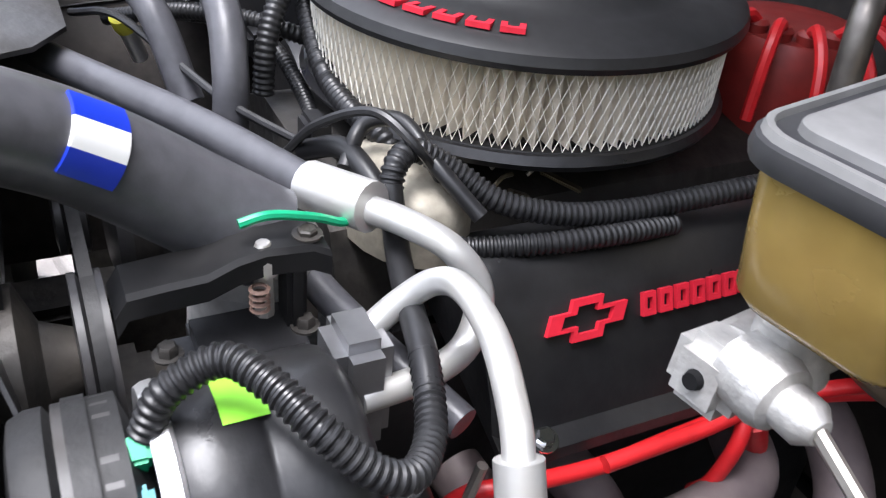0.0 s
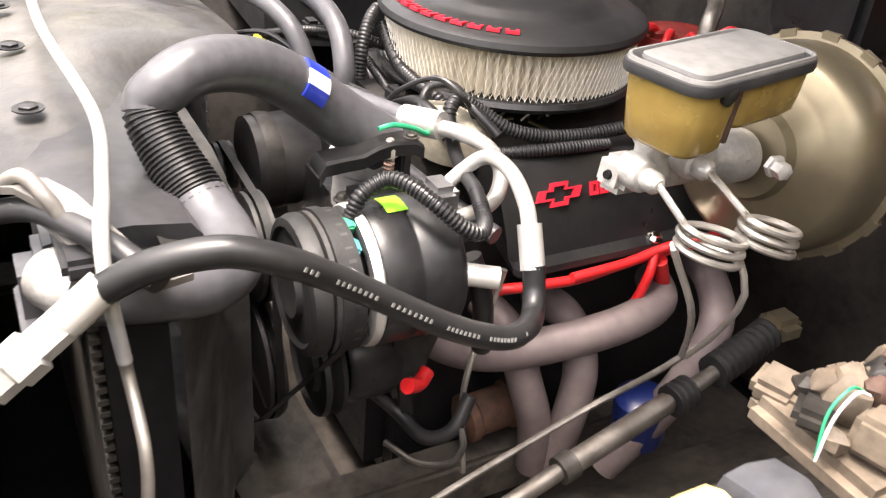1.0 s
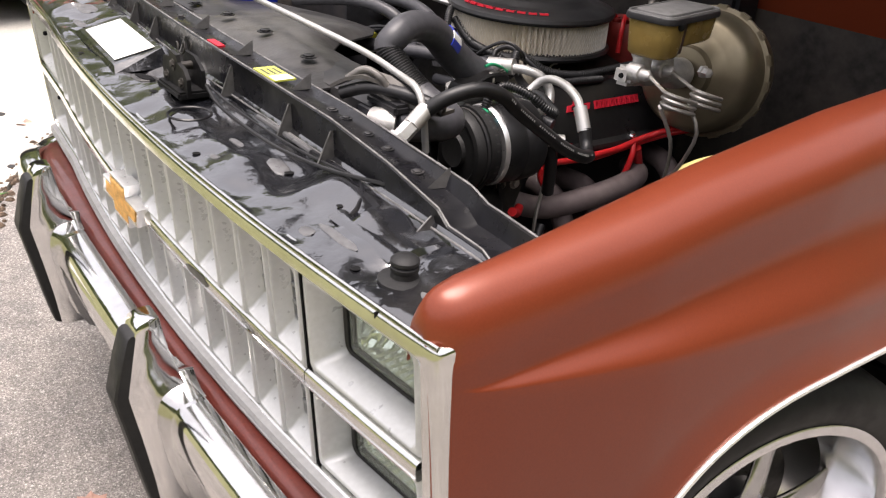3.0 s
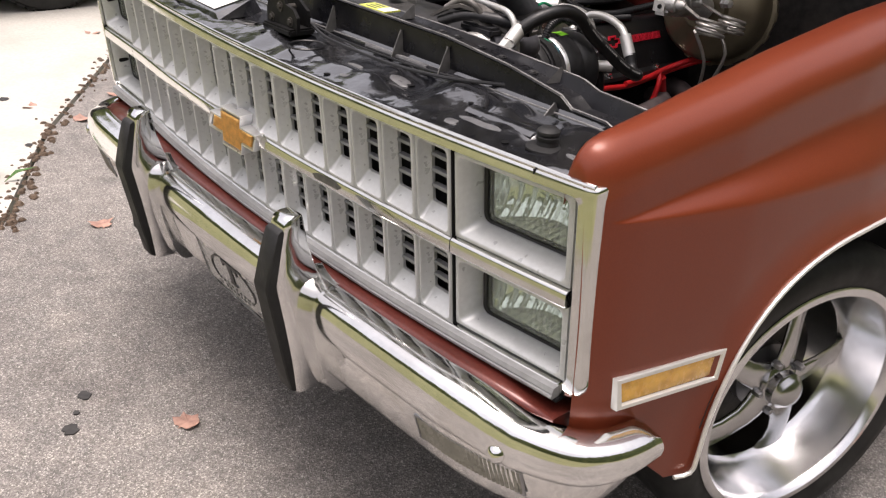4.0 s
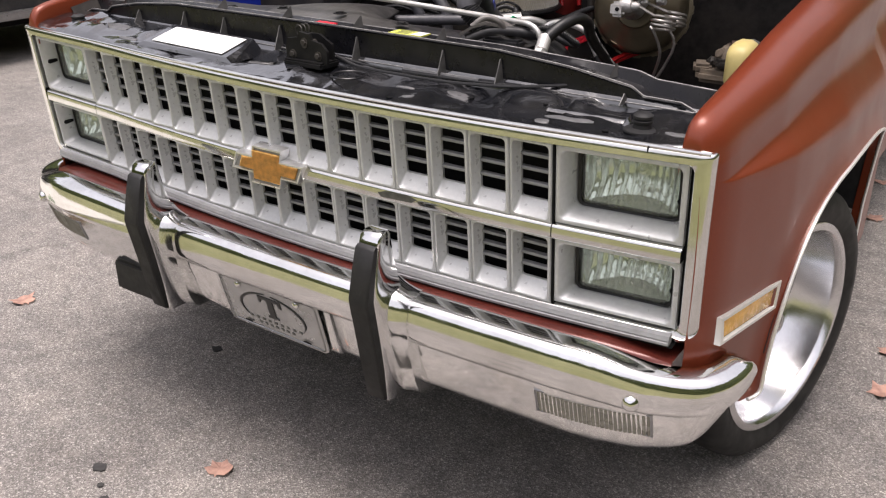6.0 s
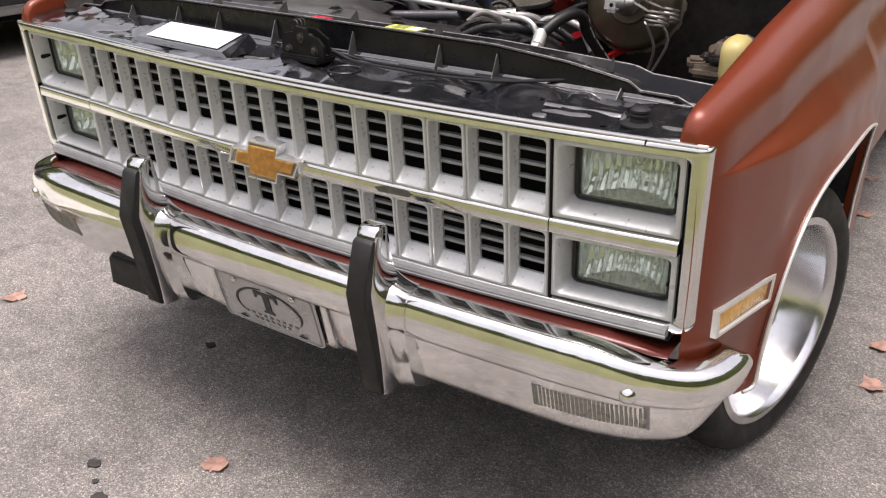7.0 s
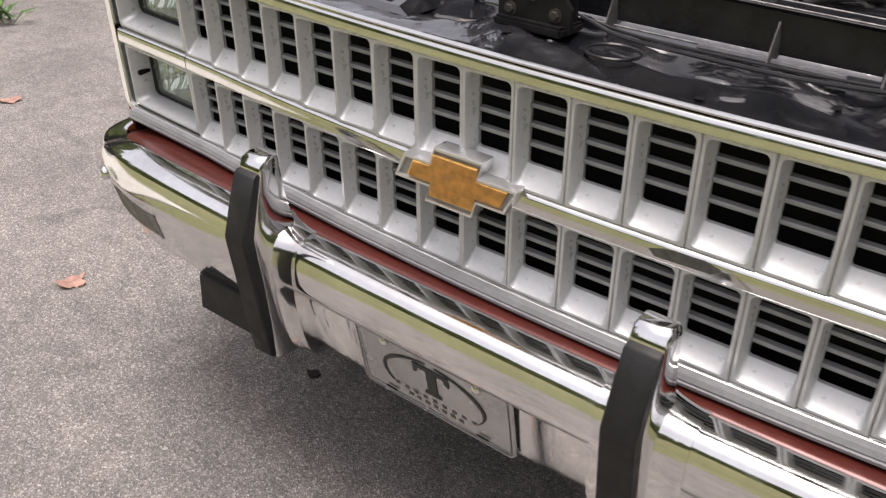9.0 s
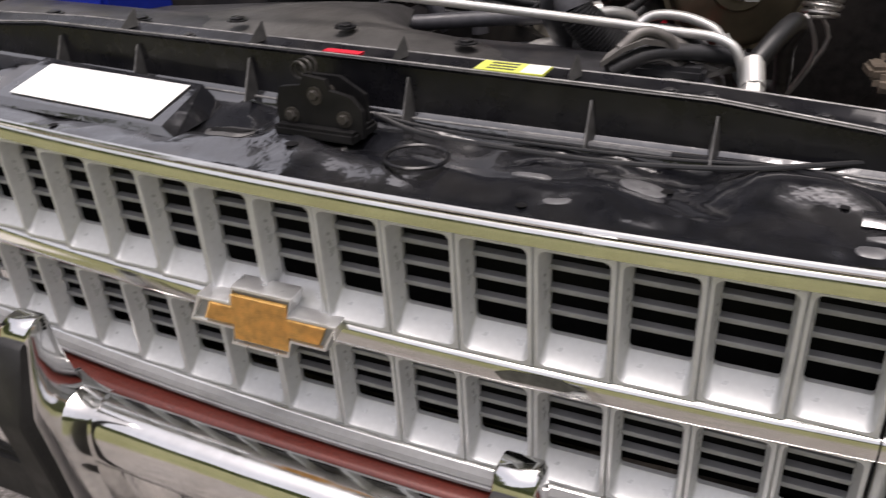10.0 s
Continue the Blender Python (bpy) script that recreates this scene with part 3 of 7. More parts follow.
def bumper_path():
    """The bumper's foremost line with the way outwards at each point."""
    xs_ = sorted([-0.86 + 1.72 * i / 44 for i in range(45)] + [s * q for s in (1, -1) for q in (0.165, 0.175, 0.195, 0.21)])
    line = [Vector((x, bulge_y(x), 0)) for x in xs_]
    ends = []
    for sign in (-1, 1):
        e = [Vector((sign * x, y - 0.020 * sign * x, 0)) for x, y in ((0.86, bulge_y(0.86) + 0.0172), (0.910, 0.003), (0.948, 0.031), (0.972, 0.064), (0.985, 0.100), (0.990, 0.135), (0.990, 0.165))]
        ends.append(spline(e, 3)[1:])
    line = ends[0][::-1] + line + ends[1]
    out = []
    for i, p in enumerate(line):
        t = (line[min(i + 1, len(line) - 1)] - line[max(i - 1, 0)]).normalized()
        out.append((p, Vector((t.y, -t.x, 0))))
    return out, len(ends[0])


def profile_at(x):
    """The bumper's section: plain, or set back where the plate hangs."""
    q = min(1.0, max(0.0, (0.21 - abs(x)) / 0.035))
    return BUMPER_PROFILE[:18] + [(a[0] + (b[0] - a[0]) * q, a[1] + (b[1] - a[1]) * q) for a, b in zip(BUMPER_PROFILE[18:], RECESS)]


def face_y(x, z):
    """Where the sloping lower face of the bumper stands."""
    rows_ = sorted((b, a) for a, b in BUMPER_PROFILE[17:25])
    return bulge_y(x) - float(np.interp(z, [r[0] for r in rows_], [r[1] for r in rows_]))


def bumper_shell():
    loops = []
    path, n_end = bumper_path()
    for i, (p, n) in enumerate(path):
        tip = min(i, len(path) - 1 - i) / n_end
        low = 0.0 if tip >= 1 else 0.070 * (1 - tip) ** 2
        top = end_drop(p.x) + (0.0 if tip > 0.2 else 0.008 * (1 - tip / 0.2) ** 2)
        row = []
        for d, z in profile_at(p.x):
            q = min(1.0, max(0.0, (z - 0.424) / 0.2))
            row.append((p.x + n.x * d, p.y + n.y * d, z + low * (1 - q) - top * q))
        loops.append(row)
    return loft(loops, closed=False, caps=(False, False))


bumper = part("bumper", bumper_shell(), WORN_CHROME, truck, "scuffed chrome front bumper with a rolled top", smooth=35)
part("bumper_back", loft([[(x, bulge_y(x) + 0.060, 0.60), (x, bulge_y(x) + 0.096, 0.415), (x, bulge_y(x) + 0.12, 0.415), (x, bulge_y(x) + 0.085, 0.60)] for x in (-0.84, -0.6, -0.3, 0, 0.3, 0.6, 0.84)]), BLACK, bumper)

# height and front of the guard's post: two straight runs that meet at a knee
GUARD = [(0.402, -0.088), (0.408, -0.0925), (0.45, -0.099), (0.52, -0.111), (0.60, -0.125), (0.632, -0.131), (0.642, -0.132), (0.70, -0.1200), (0.745, -0.1100), (0.758, -0.1060), (0.764, -0.0985)]
GUARD_BACK = ([0.40, 0.62, 0.66, 0.70, 0.74, 0.77], [-0.030, -0.034, -0.052, -0.062, -0.070, -0.074])


def saddle(cx):
    """The base of a guard: it wraps the bumper and flares up to the post."""
    prof = BUMPER_PROFILE[3:17] + [(-0.0040, 0.540), (-0.0055, 0.528), (-0.0090, 0.510), (-0.0150, 0.485), (-0.0230, 0.455), (-0.0330, 0.428), (-0.0430, 0.411), (-0.0540, 0.405)]
    loops = []
    for k in range(29):
        u = -0.062 + 0.124 * k / 28
        rise = 0.0035 + 0.016 * max(0.0, 1 - abs(u) / 0.060) ** 2.0
        base = bulge_y(cx + u)
        row = []
        for i, (d, z) in enumerate(prof):
            p, q = prof[max(i - 1, 0)], prof[min(i + 1, len(prof) - 1)]
            tx, tz = q[0] - p[0], q[1] - p[1]
            n = math.hypot(tx, tz)
            row.append((cx + u, base - d + tz / n * rise, z + tx / n * rise))
        loops.append(row)
    bm = loft(loops, closed=False, caps=(False, False))
    for side in (loops[0], loops[-1]):
        a_ = [bm.verts.new(p) for p in side]
        b_ = [bm.verts.new((p[0], p[1] + (0.006 if i < 12 else 0.045), p[2] - (0.006 if i < 11 else 0.0))) for i, p in enumerate(side)]
        for i in range(len(a_) - 1):
            bm.faces.new((a_[i], a_[i + 1], b_[i + 1], b_[i]))
    bmesh.ops.remove_doubles(bm, verts=bm.verts[:], dist=0.0002)
    return bm


def guard(cx):
    skew = -0.027 * (cx - 0.015)
    loops = []
    for z, yf in GUARD:
        w = 0.0235 if z < 0.757 else 0.0235 - (z - 0.757) * 0.45
        yf += skew
        back = float(np.interp(z, *GUARD_BACK)) + skew
        loops.append([(cx + x, y, z) for x, y in ((-w + 0.002, back), (-w, back - 0.003), (-w, yf + 0.006), (-w + 0.003, yf), (w - 0.003, yf), (w, yf + 0.006), (w, back - 0.003), (w - 0.002, back))])
    g = part("bumper_guard", loft(loops), CHROME, bumper, "chrome bumper guard flared onto the bumper", smooth=50)
    part("guard_saddle", saddle(cx), WORN_CHROME, g, m=None, smooth=60)
    strip = []
    for z, w, d in ((0.743, 0.0185, 0.001), (0.7425, 0.0205, 0.006), (0.738, 0.0215, 0.0115), (0.70, 0.022, 0.0145), (0.642, 0.0225, 0.0165), (0.632, 0.0225, 0.0165), (0.56, 0.0225, 0.0155), (0.48, 0.022, 0.0145), (0.413, 0.0205, 0.0115), (0.408, 0.019, 0.006), (0.4075, 0.019, 0.001)):
        yf = float(np.interp(z, [r[0] for r in GUARD], [r[1] for r in GUARD])) + skew
        strip.append([(cx - w, yf + 0.004, z), (cx - w, yf - d * 0.8, z), (cx - w * 0.86, yf - d, z), (cx + w * 0.86, yf - d, z), (cx + w, yf - d * 0.8, z), (cx + w, yf + 0.004, z)])
    part("guard_strip", loft(strip), RUBBER, g, "black rubber rubbing strip")


guard(0.3435)
guard(-0.3125)

SMOKY = mat("smoky_lens", (0.24, 0.23, 0.195), 0.25, 0.1, 0.15, 80, coat=0.5)
S_LOW, S_HIGH = 0.472, 0.520
for sign in (1, -1):
    xa, xb = sorted((sign * 0.668, sign * 0.866))
    ring_at = lambda d, dy: [(x, face_y(x, z) + dy, z) for x, z in ((xa - d, S_LOW - d), (xb + d, S_LOW - d), (xb + d, S_HIGH + d), (xa - d, S_HIGH + d))]
    lamp = part("turn_signal", loft([ring_at(0.004, -0.0005), ring_at(0.003, -0.003), ring_at(0.0, -0.0025), ring_at(0.0, 0.008)], caps=(False, False)), ALLOY_GREY, bumper, "recessed turn signal with a smoky ribbed lens")
    n = 26
    for i in range(n):
        xm = xa + (xb - xa) * (i + 0.5) / n
        part("lens_rib", loft([[(xm + dx, face_y(xm, z) + dy, z) for dx, dy in ((-0.0042, 0.001), (0, -0.0028), (0.0042, 0.001), (0, 0.006))] for z in (S_LOW, S_HIGH)]), SMOKY, lamp)
    bx, bz = sign * 0.838, 0.551
    part("bumper_bolt", lathe([(0.015, -0.002), (0.0145, 0.005), (0.010, 0.010), (0.001, 0.0125)], 20, along((bx, bulge_y(bx) + 0.003, bz), (bx + sign * 0.32, bulge_y(bx) - 1, bz))), CHROME, bumper, "domed chrome bolt")
part("lower_bracket", box(-0.555, -0.40, -0.035, 0.10, 0.365, 0.45, 0.008), RUBBER, truck, "black bumper bracket")

# ---- licence plate ----
PLATE_MAT = mat("mirror_grey_plate", (0.50, 0.50, 0.50), 0.22, 0.7, 0.05, 60, stain=(0.36, 0.36, 0.36), stain_scale=8)
PLATE_INK = mat("dark_etched_ink", (0.035, 0.035, 0.035), 0.4, 0.2, 0.1, 60)
plate_m = Matrix.Translation((-0.0025, -0.0345, 0.4625)) @ Matrix.Rotation(radians(-1.1), 4, "Z") @ Matrix.Rotation(radians(14.5), 4, "X")
lic = thing("licence_plate", "silver plate with a dark mark inside two crescents", "licence plate")
part("plate_blank", loft([rrect(-0.150, 0.150, -0.070, 0.070, 0.014, 0.002), rrect(-0.150, 0.150, -0.070, 0.070, 0.014, 0.0), rrect(-0.148, 0.148, -0.068, 0.068, 0.013, -0.002), rrect(-0.144, 0.144, -0.064, 0.064, 0.011, -0.002), rrect(-0.142, 0.142, -0.062, 0.062, 0.010, 0.0)]), PLATE_MAT, lic, m=plate_m)
edge = loft([rrect(-0.1445, 0.1445, -0.0645, 0.0645, 0.011, -0.0024), rrect(-0.1425, 0.1425, -0.0625, 0.0625, 0.010, -0.0024)], caps=(False, False))
part("plate_border", edge, PLATE_INK, lic, m=plate_m)
tee = plate([(-0.034, 0.038), (-0.034, 0.018), (-0.028, 0.020), (-0.024, 0.030), (-0.009, 0.030), (-0.009, -0.012), (-0.016, -0.016), (-0.016, -0.020), (0.016, -0.020), (0.016, -0.016), (0.009, -0.012), (0.009, 0.030), (0.024, 0.030), (0.028, 0.020), (0.034, 0.018), (0.034, 0.038)], 0.003)
part("plate_mark", tee, PLATE_INK, lic, m=plate_m @ Matrix.Translation((0, -0.002, 0)))
for a0, a1, fat in ((95, 215, 1), (85, -35, 1)):
    ring = []
    n = 16
    for i in range(n + 1):
        a = radians(a0 + (a1 - a0) * i / n)
        w = 0.0005 + 0.0065 * math.sin(math.pi * i / n) ** 1.2
        ring.append([((0.100 - s * w) * math.cos(a), y, -0.004 + (0.050 - s * w) * math.sin(a)) for s, y in ((0, -0.0018), (0, 0.001), (1, 0.001), (1, -0.0018))])
    part("plate_crescent", loft(ring), PLATE_INK, lic, m=plate_m)
for i, (w, z) in enumerate(((0.075, -0.034), (0.05, -0.046))):
    for k in range(9 if i == 0 else 7):
        n = 9 if i == 0 else 7
        x = -w + 2 * w * k / (n - 1)
        part("plate_bar", box(x - 0.004, x + 0.004, -0.001, 0.001, z - 0.003, z + 0.003), SMEAR, lic, m=plate_m)
for x in (-0.088, 0.088):
    part("plate_bolt", lathe([(0.008, 0), (0.008, 0.003), (0.005, 0.006), (0.001, 0.007)], 12, plate_m @ along((x, -0.001, 0.052), (x, -1, 0.052))), CHROME, lic, "chrome plate bolt")
for x in (-0.09, 0.09):
    part("plate_slot", loft([rrect(x - 0.012, x + 0.012, -0.058, -0.052, 0.003, -0.0026)], caps=(True, False)), BLACK, lic, m=plate_m)


# ---- wings ----
AX_Y, AX_Z, ARCH, ARCH_N = 0.735, 0.372, 0.463, 3.3


ARCH_H = 0.425


def crest(y):
    return float(np.interp(y, [0.0, 0.004, 0.010, 0.018, 0.03, 0.06, 0.15, 0.41, 0.66, 1.1, 1.7], [0.990, 1.003, 1.013, 1.021, 1.028, 1.035, 1.049, 1.096, 1.130, 1.165, 1.19]))


def side_x(y):
    return float(np.interp(y, [0.0, 0.03, 0.06, 0.09, 0.29, 0.6, 1.0, 1.22, 1.7], [0.905, 0.918, 0.925, 0.931, 0.960, 0.978, 0.980, 0.945, 0.935]))


def arch_z(y):
    """Lower edge of the wing: the sill, then the wheel arch."""
    d = y - AX_Y
    if abs(d) >= ARCH:
        return 0.438 + 0.10 * max(0.0, 0.22 - y) if d < 0 else 0.30
    k = (1 - (abs(d) / ARCH) ** ARCH_N) ** (1 / ARCH_N)
    return AX_Z + 0.02 + ARCH_H * k if k * ARCH_H > 0.046 else 0.438


def rise_in(y):
    """From nothing at the nose to full depth, without a kink."""
    return 1 - (1 - min(1.0, max(0.0, (y - 0.04) / 0.75))) ** 3


def shoulder(y):
    """Upper and lower edge of the pressed band along the side."""
    grow = min(1.0, max(0.0, (y - 0.06) / 0.62))
    return 0.932 + 0.080 * grow, 0.926 - 0.030 * grow


def spear(y, z):
    """The pressed shoulder along the side: a band that faces up, from a point near the nose."""
    top, low = shoulder(y)
    q = min(1.0, max(0.0, (top - z) / (top - low)))
    return rise_in(y) * 0.043 * q * q * (3 - 2 * q)


def arch_flare(y, z):
    """The rolled edge that stands out round the wheel arch."""
    k = ((abs(y - AX_Y) / ARCH) ** ARCH_N + (max(0.0, z - AX_Z - 0.02) / ARCH_H) ** ARCH_N) ** (1 / ARCH_N)
    return 0.013 * max(0.0, 1 - max(0.0, k - 1.0) * 0.42 / 0.055) ** 1.8


def flank(y, z):
    """Where the wing's side stands at a place along it and a height."""
    sx = side_x(y) - 0.021 * rise_in(y)
    belly = 0.006 * math.sin(math.pi * min(1, max(0, (0.99 - z) / 0.45)))
    return sx - 0.008 + belly + spear(y, z) + (arch_flare(y, z) if y > 0.2 else 0.0)


def wing(sign):
    ys = sorted({0.0, 0.004, 0.010, 0.018, 0.03, 0.045, 0.06, 0.09} | {round(0.10 + 0.015 * i, 4) for i in range(100)})
    loops = []
    for y in ys:
        c, sx = crest(y), side_x(y) - 0.021 * rise_in(y)
        bot = arch_z(y)
        if y < 0.2:
            bot = float(np.interp(y, [0.03, 0.06, 0.2], [0.572, 0.560, 0.445]))
        row = [(0.851, c - 0.05), (0.853, c - 0.012), (0.858, c - 0.003), (0.867, c)]
        for k in range(1, 9):
            a = radians(90 * k / 8)
            row.append((0.867 + (sx - 0.008 - 0.867) * math.sin(a), c - 0.062 * (1 - math.cos(a))))
        z_top = row[-1][1]
        hi, lo = shoulder(y)
        hi = min(hi, z_top - 0.004)
        lo = max(min(lo, hi - 0.004), bot + 0.01)
        zs = [z_top + (hi - z_top) * k / 9 for k in range(1, 10)] + [hi + (lo - hi) * k / 7 for k in range(1, 8)] + [lo + (bot - lo) * k / 28 for k in range(1, 29)]
        for z in zs:
            flare = arch_flare(y, z) if y > 0.2 else 0.0
            belly = 0.006 * math.sin(math.pi * min(1, max(0, (0.99 - z) / 0.45)))
            row.append((sx - 0.008 + belly + spear(y, z) + flare, z))
        row.append((row[-1][0] - 0.02, bot))
        nose = 0.0 if y > 0.06 else 0.012 * (1 - y / 0.06) ** 2
        loops.append([(sign * (x - nose * min(1.0, max(0.0, (i - 3) / 8))), y + 0.014 * max(0.0, 1 - y / 0.06) + 0.09 * max(0.0, 0.95 - z) * (0.5 + 0.5 * math.cos(math.pi * min(1.0, y / 0.42))), z) for i, (x, z) in enumerate(row)])
    bm = loft(loops, closed=False, caps=(False, False))
    front = loops[0]
    f = bmesh.new()
    a = [f.verts.new(p) for p in front[:-1]]
    b = [f.verts.new((sign * min(abs(p[0]), 0.886), p[1] + 0.004, min(p[2], 0.972))) for p in front[:-1]]
    for i in range(len(a) - 1):
        f.faces.new((a[i], a[i + 1], b[i + 1], b[i]))
    merge(bm, f)
    bmesh.ops.remove_doubles(bm, verts=bm.verts[:], dist=0.0008)
    return bm


MARKER_TRIM = mat("pale_bright_trim", (0.80, 0.79, 0.76), 0.32, 0.6, 0.03, 60, rough_vary=0.04)
ASKEW = Matrix.Translation((0, 0.043, 0))
for sign in (1, -1):
    m_side = Matrix() if sign > 0 else ASKEW
    w = part("front_wing", wing(sign), PAINT, truck, "copper-orange metallic front wing", m=m_side, smooth=50)
    lip = [(sign * (flank(y, z) + 0.002), y, z) for y, z in ((0.240, 0.4420), (0.256, 0.4425), (0.2660, 0.4470), (0.2705, 0.4570))]
    for i in range(41):
        a = radians(9 + 170 * i / 40)
        ca, sa_ = math.cos(a), math.sin(a)
        y = AX_Y - ARCH * (abs(ca) ** (2 / ARCH_N)) * (1 if ca > 0 else -1)
        z = AX_Z + 0.02 + ARCH_H * (abs(sa_) ** (2 / ARCH_N)) * (1 if sa_ > 0 else -1)
        x = sign * (flank(y, z) + 0.002)
        lip.append((x, y, z))
    part("arch_trim", tube(lip, 0.0040, 8, 1, curve=False), MARKER_TRIM, w, "thin bright wheel-arch trim", m_side)
    fr = lambda d, dx: [(sign * (0.919 + 0.215 * (y - 0.085) + dx), y, z) for y, z in ((0.092 + d, 0.622 + d), (0.286 - d, 0.622 + d), (0.291 - d, 0.679 - d), (0.084 + d, 0.679 - d))]
    lamp = part("side_marker", loft([fr(0, -0.03), fr(0, 0.013), fr(0.0015, 0.0145), fr(0.0075, 0.0145), fr(0.0095, 0.009)], caps=(False, False)), MARKER_TRIM, w, "amber side marker in a bright frame", m_side)
    part("marker_lens", loft([fr(0.0095, 0.0), fr(0.0095, 0.0085), fr(0.013, 0.0105)], caps=(False, True)), AMBER, lamp, m=m_side)
    liner = []
    for i in range(33):
        a = radians(9 + 164 * i / 32)
        ca, sa_ = math.cos(a), math.sin(a)
        y = AX_Y - (ARCH + 0.003) * (abs(ca) ** (2 / ARCH_N)) * (1 if ca > 0 else -1)
        z = AX_Z + 0.02 + (ARCH_H + 0.003) * (abs(sa_) ** (2 / ARCH_N))
        liner.append([(sign * (flank(y, z) - 0.004), y, z), (sign * 0.90, y, z + 0.01), (sign * 0.715, y, z + 0.02)])
    part("wheel_arch_liner", loft(liner, closed=False, caps=(False, False)), DUSTY_BLACK, truck, "black dusty wheel-arch liner", m_side)

# ---- front wheels, steered a little ----
STEER = 14
TR, RR, TW = 0.348, 0.265, 0.235


SPOKE_ALLOY = mat("polished_spoke_alloy", (0.50, 0.50, 0.505), 0.20, 1.0, 0.06, 60, rough_vary=0.07, stain=(0.36, 0.355, 0.35), stain_scale=14, stain_amount=0.4)


def wheel(sign):
    c = Vector((sign * 0.928, 0.747, TR))
    m = Matrix.Translation(c) @ Matrix.Rotation(radians(-STEER), 4, "Z") @ Matrix.Rotation(radians(90 * sign), 4, "Y")
    hub = part("wheel", lathe([(0.03, -0.14), (0.075, -0.13), (0.075, -0.11), (0.03, -0.10)], 24), ALLOY_GREY, truck, "five-spoke alloy wheel with a low tyre", m)
    tyre = lathe([(RR - 0.012, -TW + 0.015), (RR + 0.01, -TW), (TR - 0.035, -TW - 0.012), (TR - 0.008, -TW + 0.006), (TR, -TW + 0.04), (TR, -0.04), (TR - 0.006, -0.012), (TR - 0.03, 0.010), (RR + 0.03, 0.012), (RR + 0.006, 0.004), (RR - 0.010, -0.006)], 72, caps=(False, False))
    part("tyre", tyre, TYRE, hub, "black low-profile tyre", m)
    rim = lathe([(RR - 0.004, -TW + 0.02), (RR, -0.004), (RR + 0.002, 0.004), (RR - 0.004, 0.007), (RR - 0.016, 0.006), (RR - 0.022, -0.002), (RR - 0.026, -0.014), (RR - 0.036, -0.10), (RR - 0.050, -0.115), (RR - 0.052, -TW + 0.02)], 72, caps=(False, False))
    part("rim", rim, ALLOY, hub, "polished deep-lipped rim", m)
    rows = []
    for r, w, d, t, tw in ((0.040, 0.036, -0.064, 0.026, 0.0), (0.07, 0.031, -0.064, 0.024, 0.006), (0.10, 0.027, -0.067, 0.023, 0.010), (0.14, 0.026, -0.076, 0.022, 0.010), (0.18, 0.029, -0.088, 0.021, 0.006), (0.205, 0.034, -0.097, 0.020, 0.0), (0.222, 0.042, -0.104, 0.018, -0.006)):
        rows.append([(r, tw + w * math.cos(q), d - t / 2 + t / 2 * math.sin(q) + 0.15 * w * math.cos(q)) for q in (2 * math.pi * k / 16 for k in range(16))])
    me = to_mesh("spoke", loft(rows), SPOKE_ALLOY, 60)
    for i in range(5):
        part("spoke", me, None, hub, m=m @ Matrix.Rotation(radians(72 * i + 20), 4, "Z"))
    part("hub_cap", lathe([(0.052, -0.085), (0.052, -0.068), (0.046, -0.064), (0.041, -0.062), (0.040, -0.048), (0.0415, -0.046), (0.0415, -0.043), (0.038, -0.041), (0.033, -0.032), (0.024, -0.025), (0.012, -0.021), (0.001, -0.020)], 32), SPOKE_ALLOY, hub, "domed polished hub cap", m)
    for i in range(5):
        a = radians(72 * i + 56)
        part("lug_nut", lathe([(0.009, -0.075), (0.009, -0.058), (0.006, -0.054)], 6, Matrix.Translation((0.060 * math.cos(a), 0.060 * math.sin(a), 0))), ALLOY_GREY, hub, m=m)
    part("brake_disc", lathe([(0.15, -0.15), (0.15, -0.135), (0.06, -0.13)], 40), GRIME, hub, m=m)


wheel(1)
wheel(-1)


# ---- bonnet, propped open over the bay ----
def bonnet(inset, lift):
    rows = []
    for i in range(13):
        d = 1.24 * i / 12
        w = 0.835 - inset - 0.02 * (i / 12) ** 2
        rows.append([(w * u, 1.30 - d * math.cos(radians(56)) + (lift + 0.03 * (1 - u * u)) * math.sin(radians(56)), 1.215 + d * math.sin(radians(56)) + (lift + 0.03 * (1 - u * u)) * math.cos(radians(56))) for u in (k / 6 - 1 for k in range(13))])
    return rows


hood = part("bonnet", loft(bonnet(0, 0.03), closed=False, caps=(False, False)), PAINT, truck, "copper-orange bonnet propped open")
part("bonnet_skin", loft(bonnet(0.004, 0.0), closed=False, caps=(False, False)), DUSTY_BLACK, hood, "dusty black underside")
for u in (-0.55, 0.0, 0.55):
    part("bonnet_brace", loft([[(u * 0.8 + dx, 1.30 - d * math.cos(radians(56)) - o * math.sin(radians(56)), 1.215 + d * math.sin(radians(56)) - o * math.cos(radians(56))) for dx, o in ((-0.05, -0.03), (-0.03, 0.012), (0.03, 0.012), (0.05, -0.03))] for d in (0.08, 1.16)]), DUSTY_BLACK, hood)


# ---- radiator support: latch panel, upright wall and top channel ----
support = part("radiator_support", bmesh.new(), GLOSS_BLACK, truck, "glossy black radiator support panel with dust and chips")


def wall_y(x):
    return float(np.interp(abs(x), [0, 0.76, 0.9], [0.152, 0.150, 0.146])) + 0.06 * max(0.0, -x)


def wall_top(x):
    return float(np.interp(abs(x), [0, 0.45, 0.60, 0.712, 0.735, 0.80, 0.835, 0.9], [1.063, 1.058, 1.045, 1.027, 1.013, 1.012, 0.998, 0.994]))


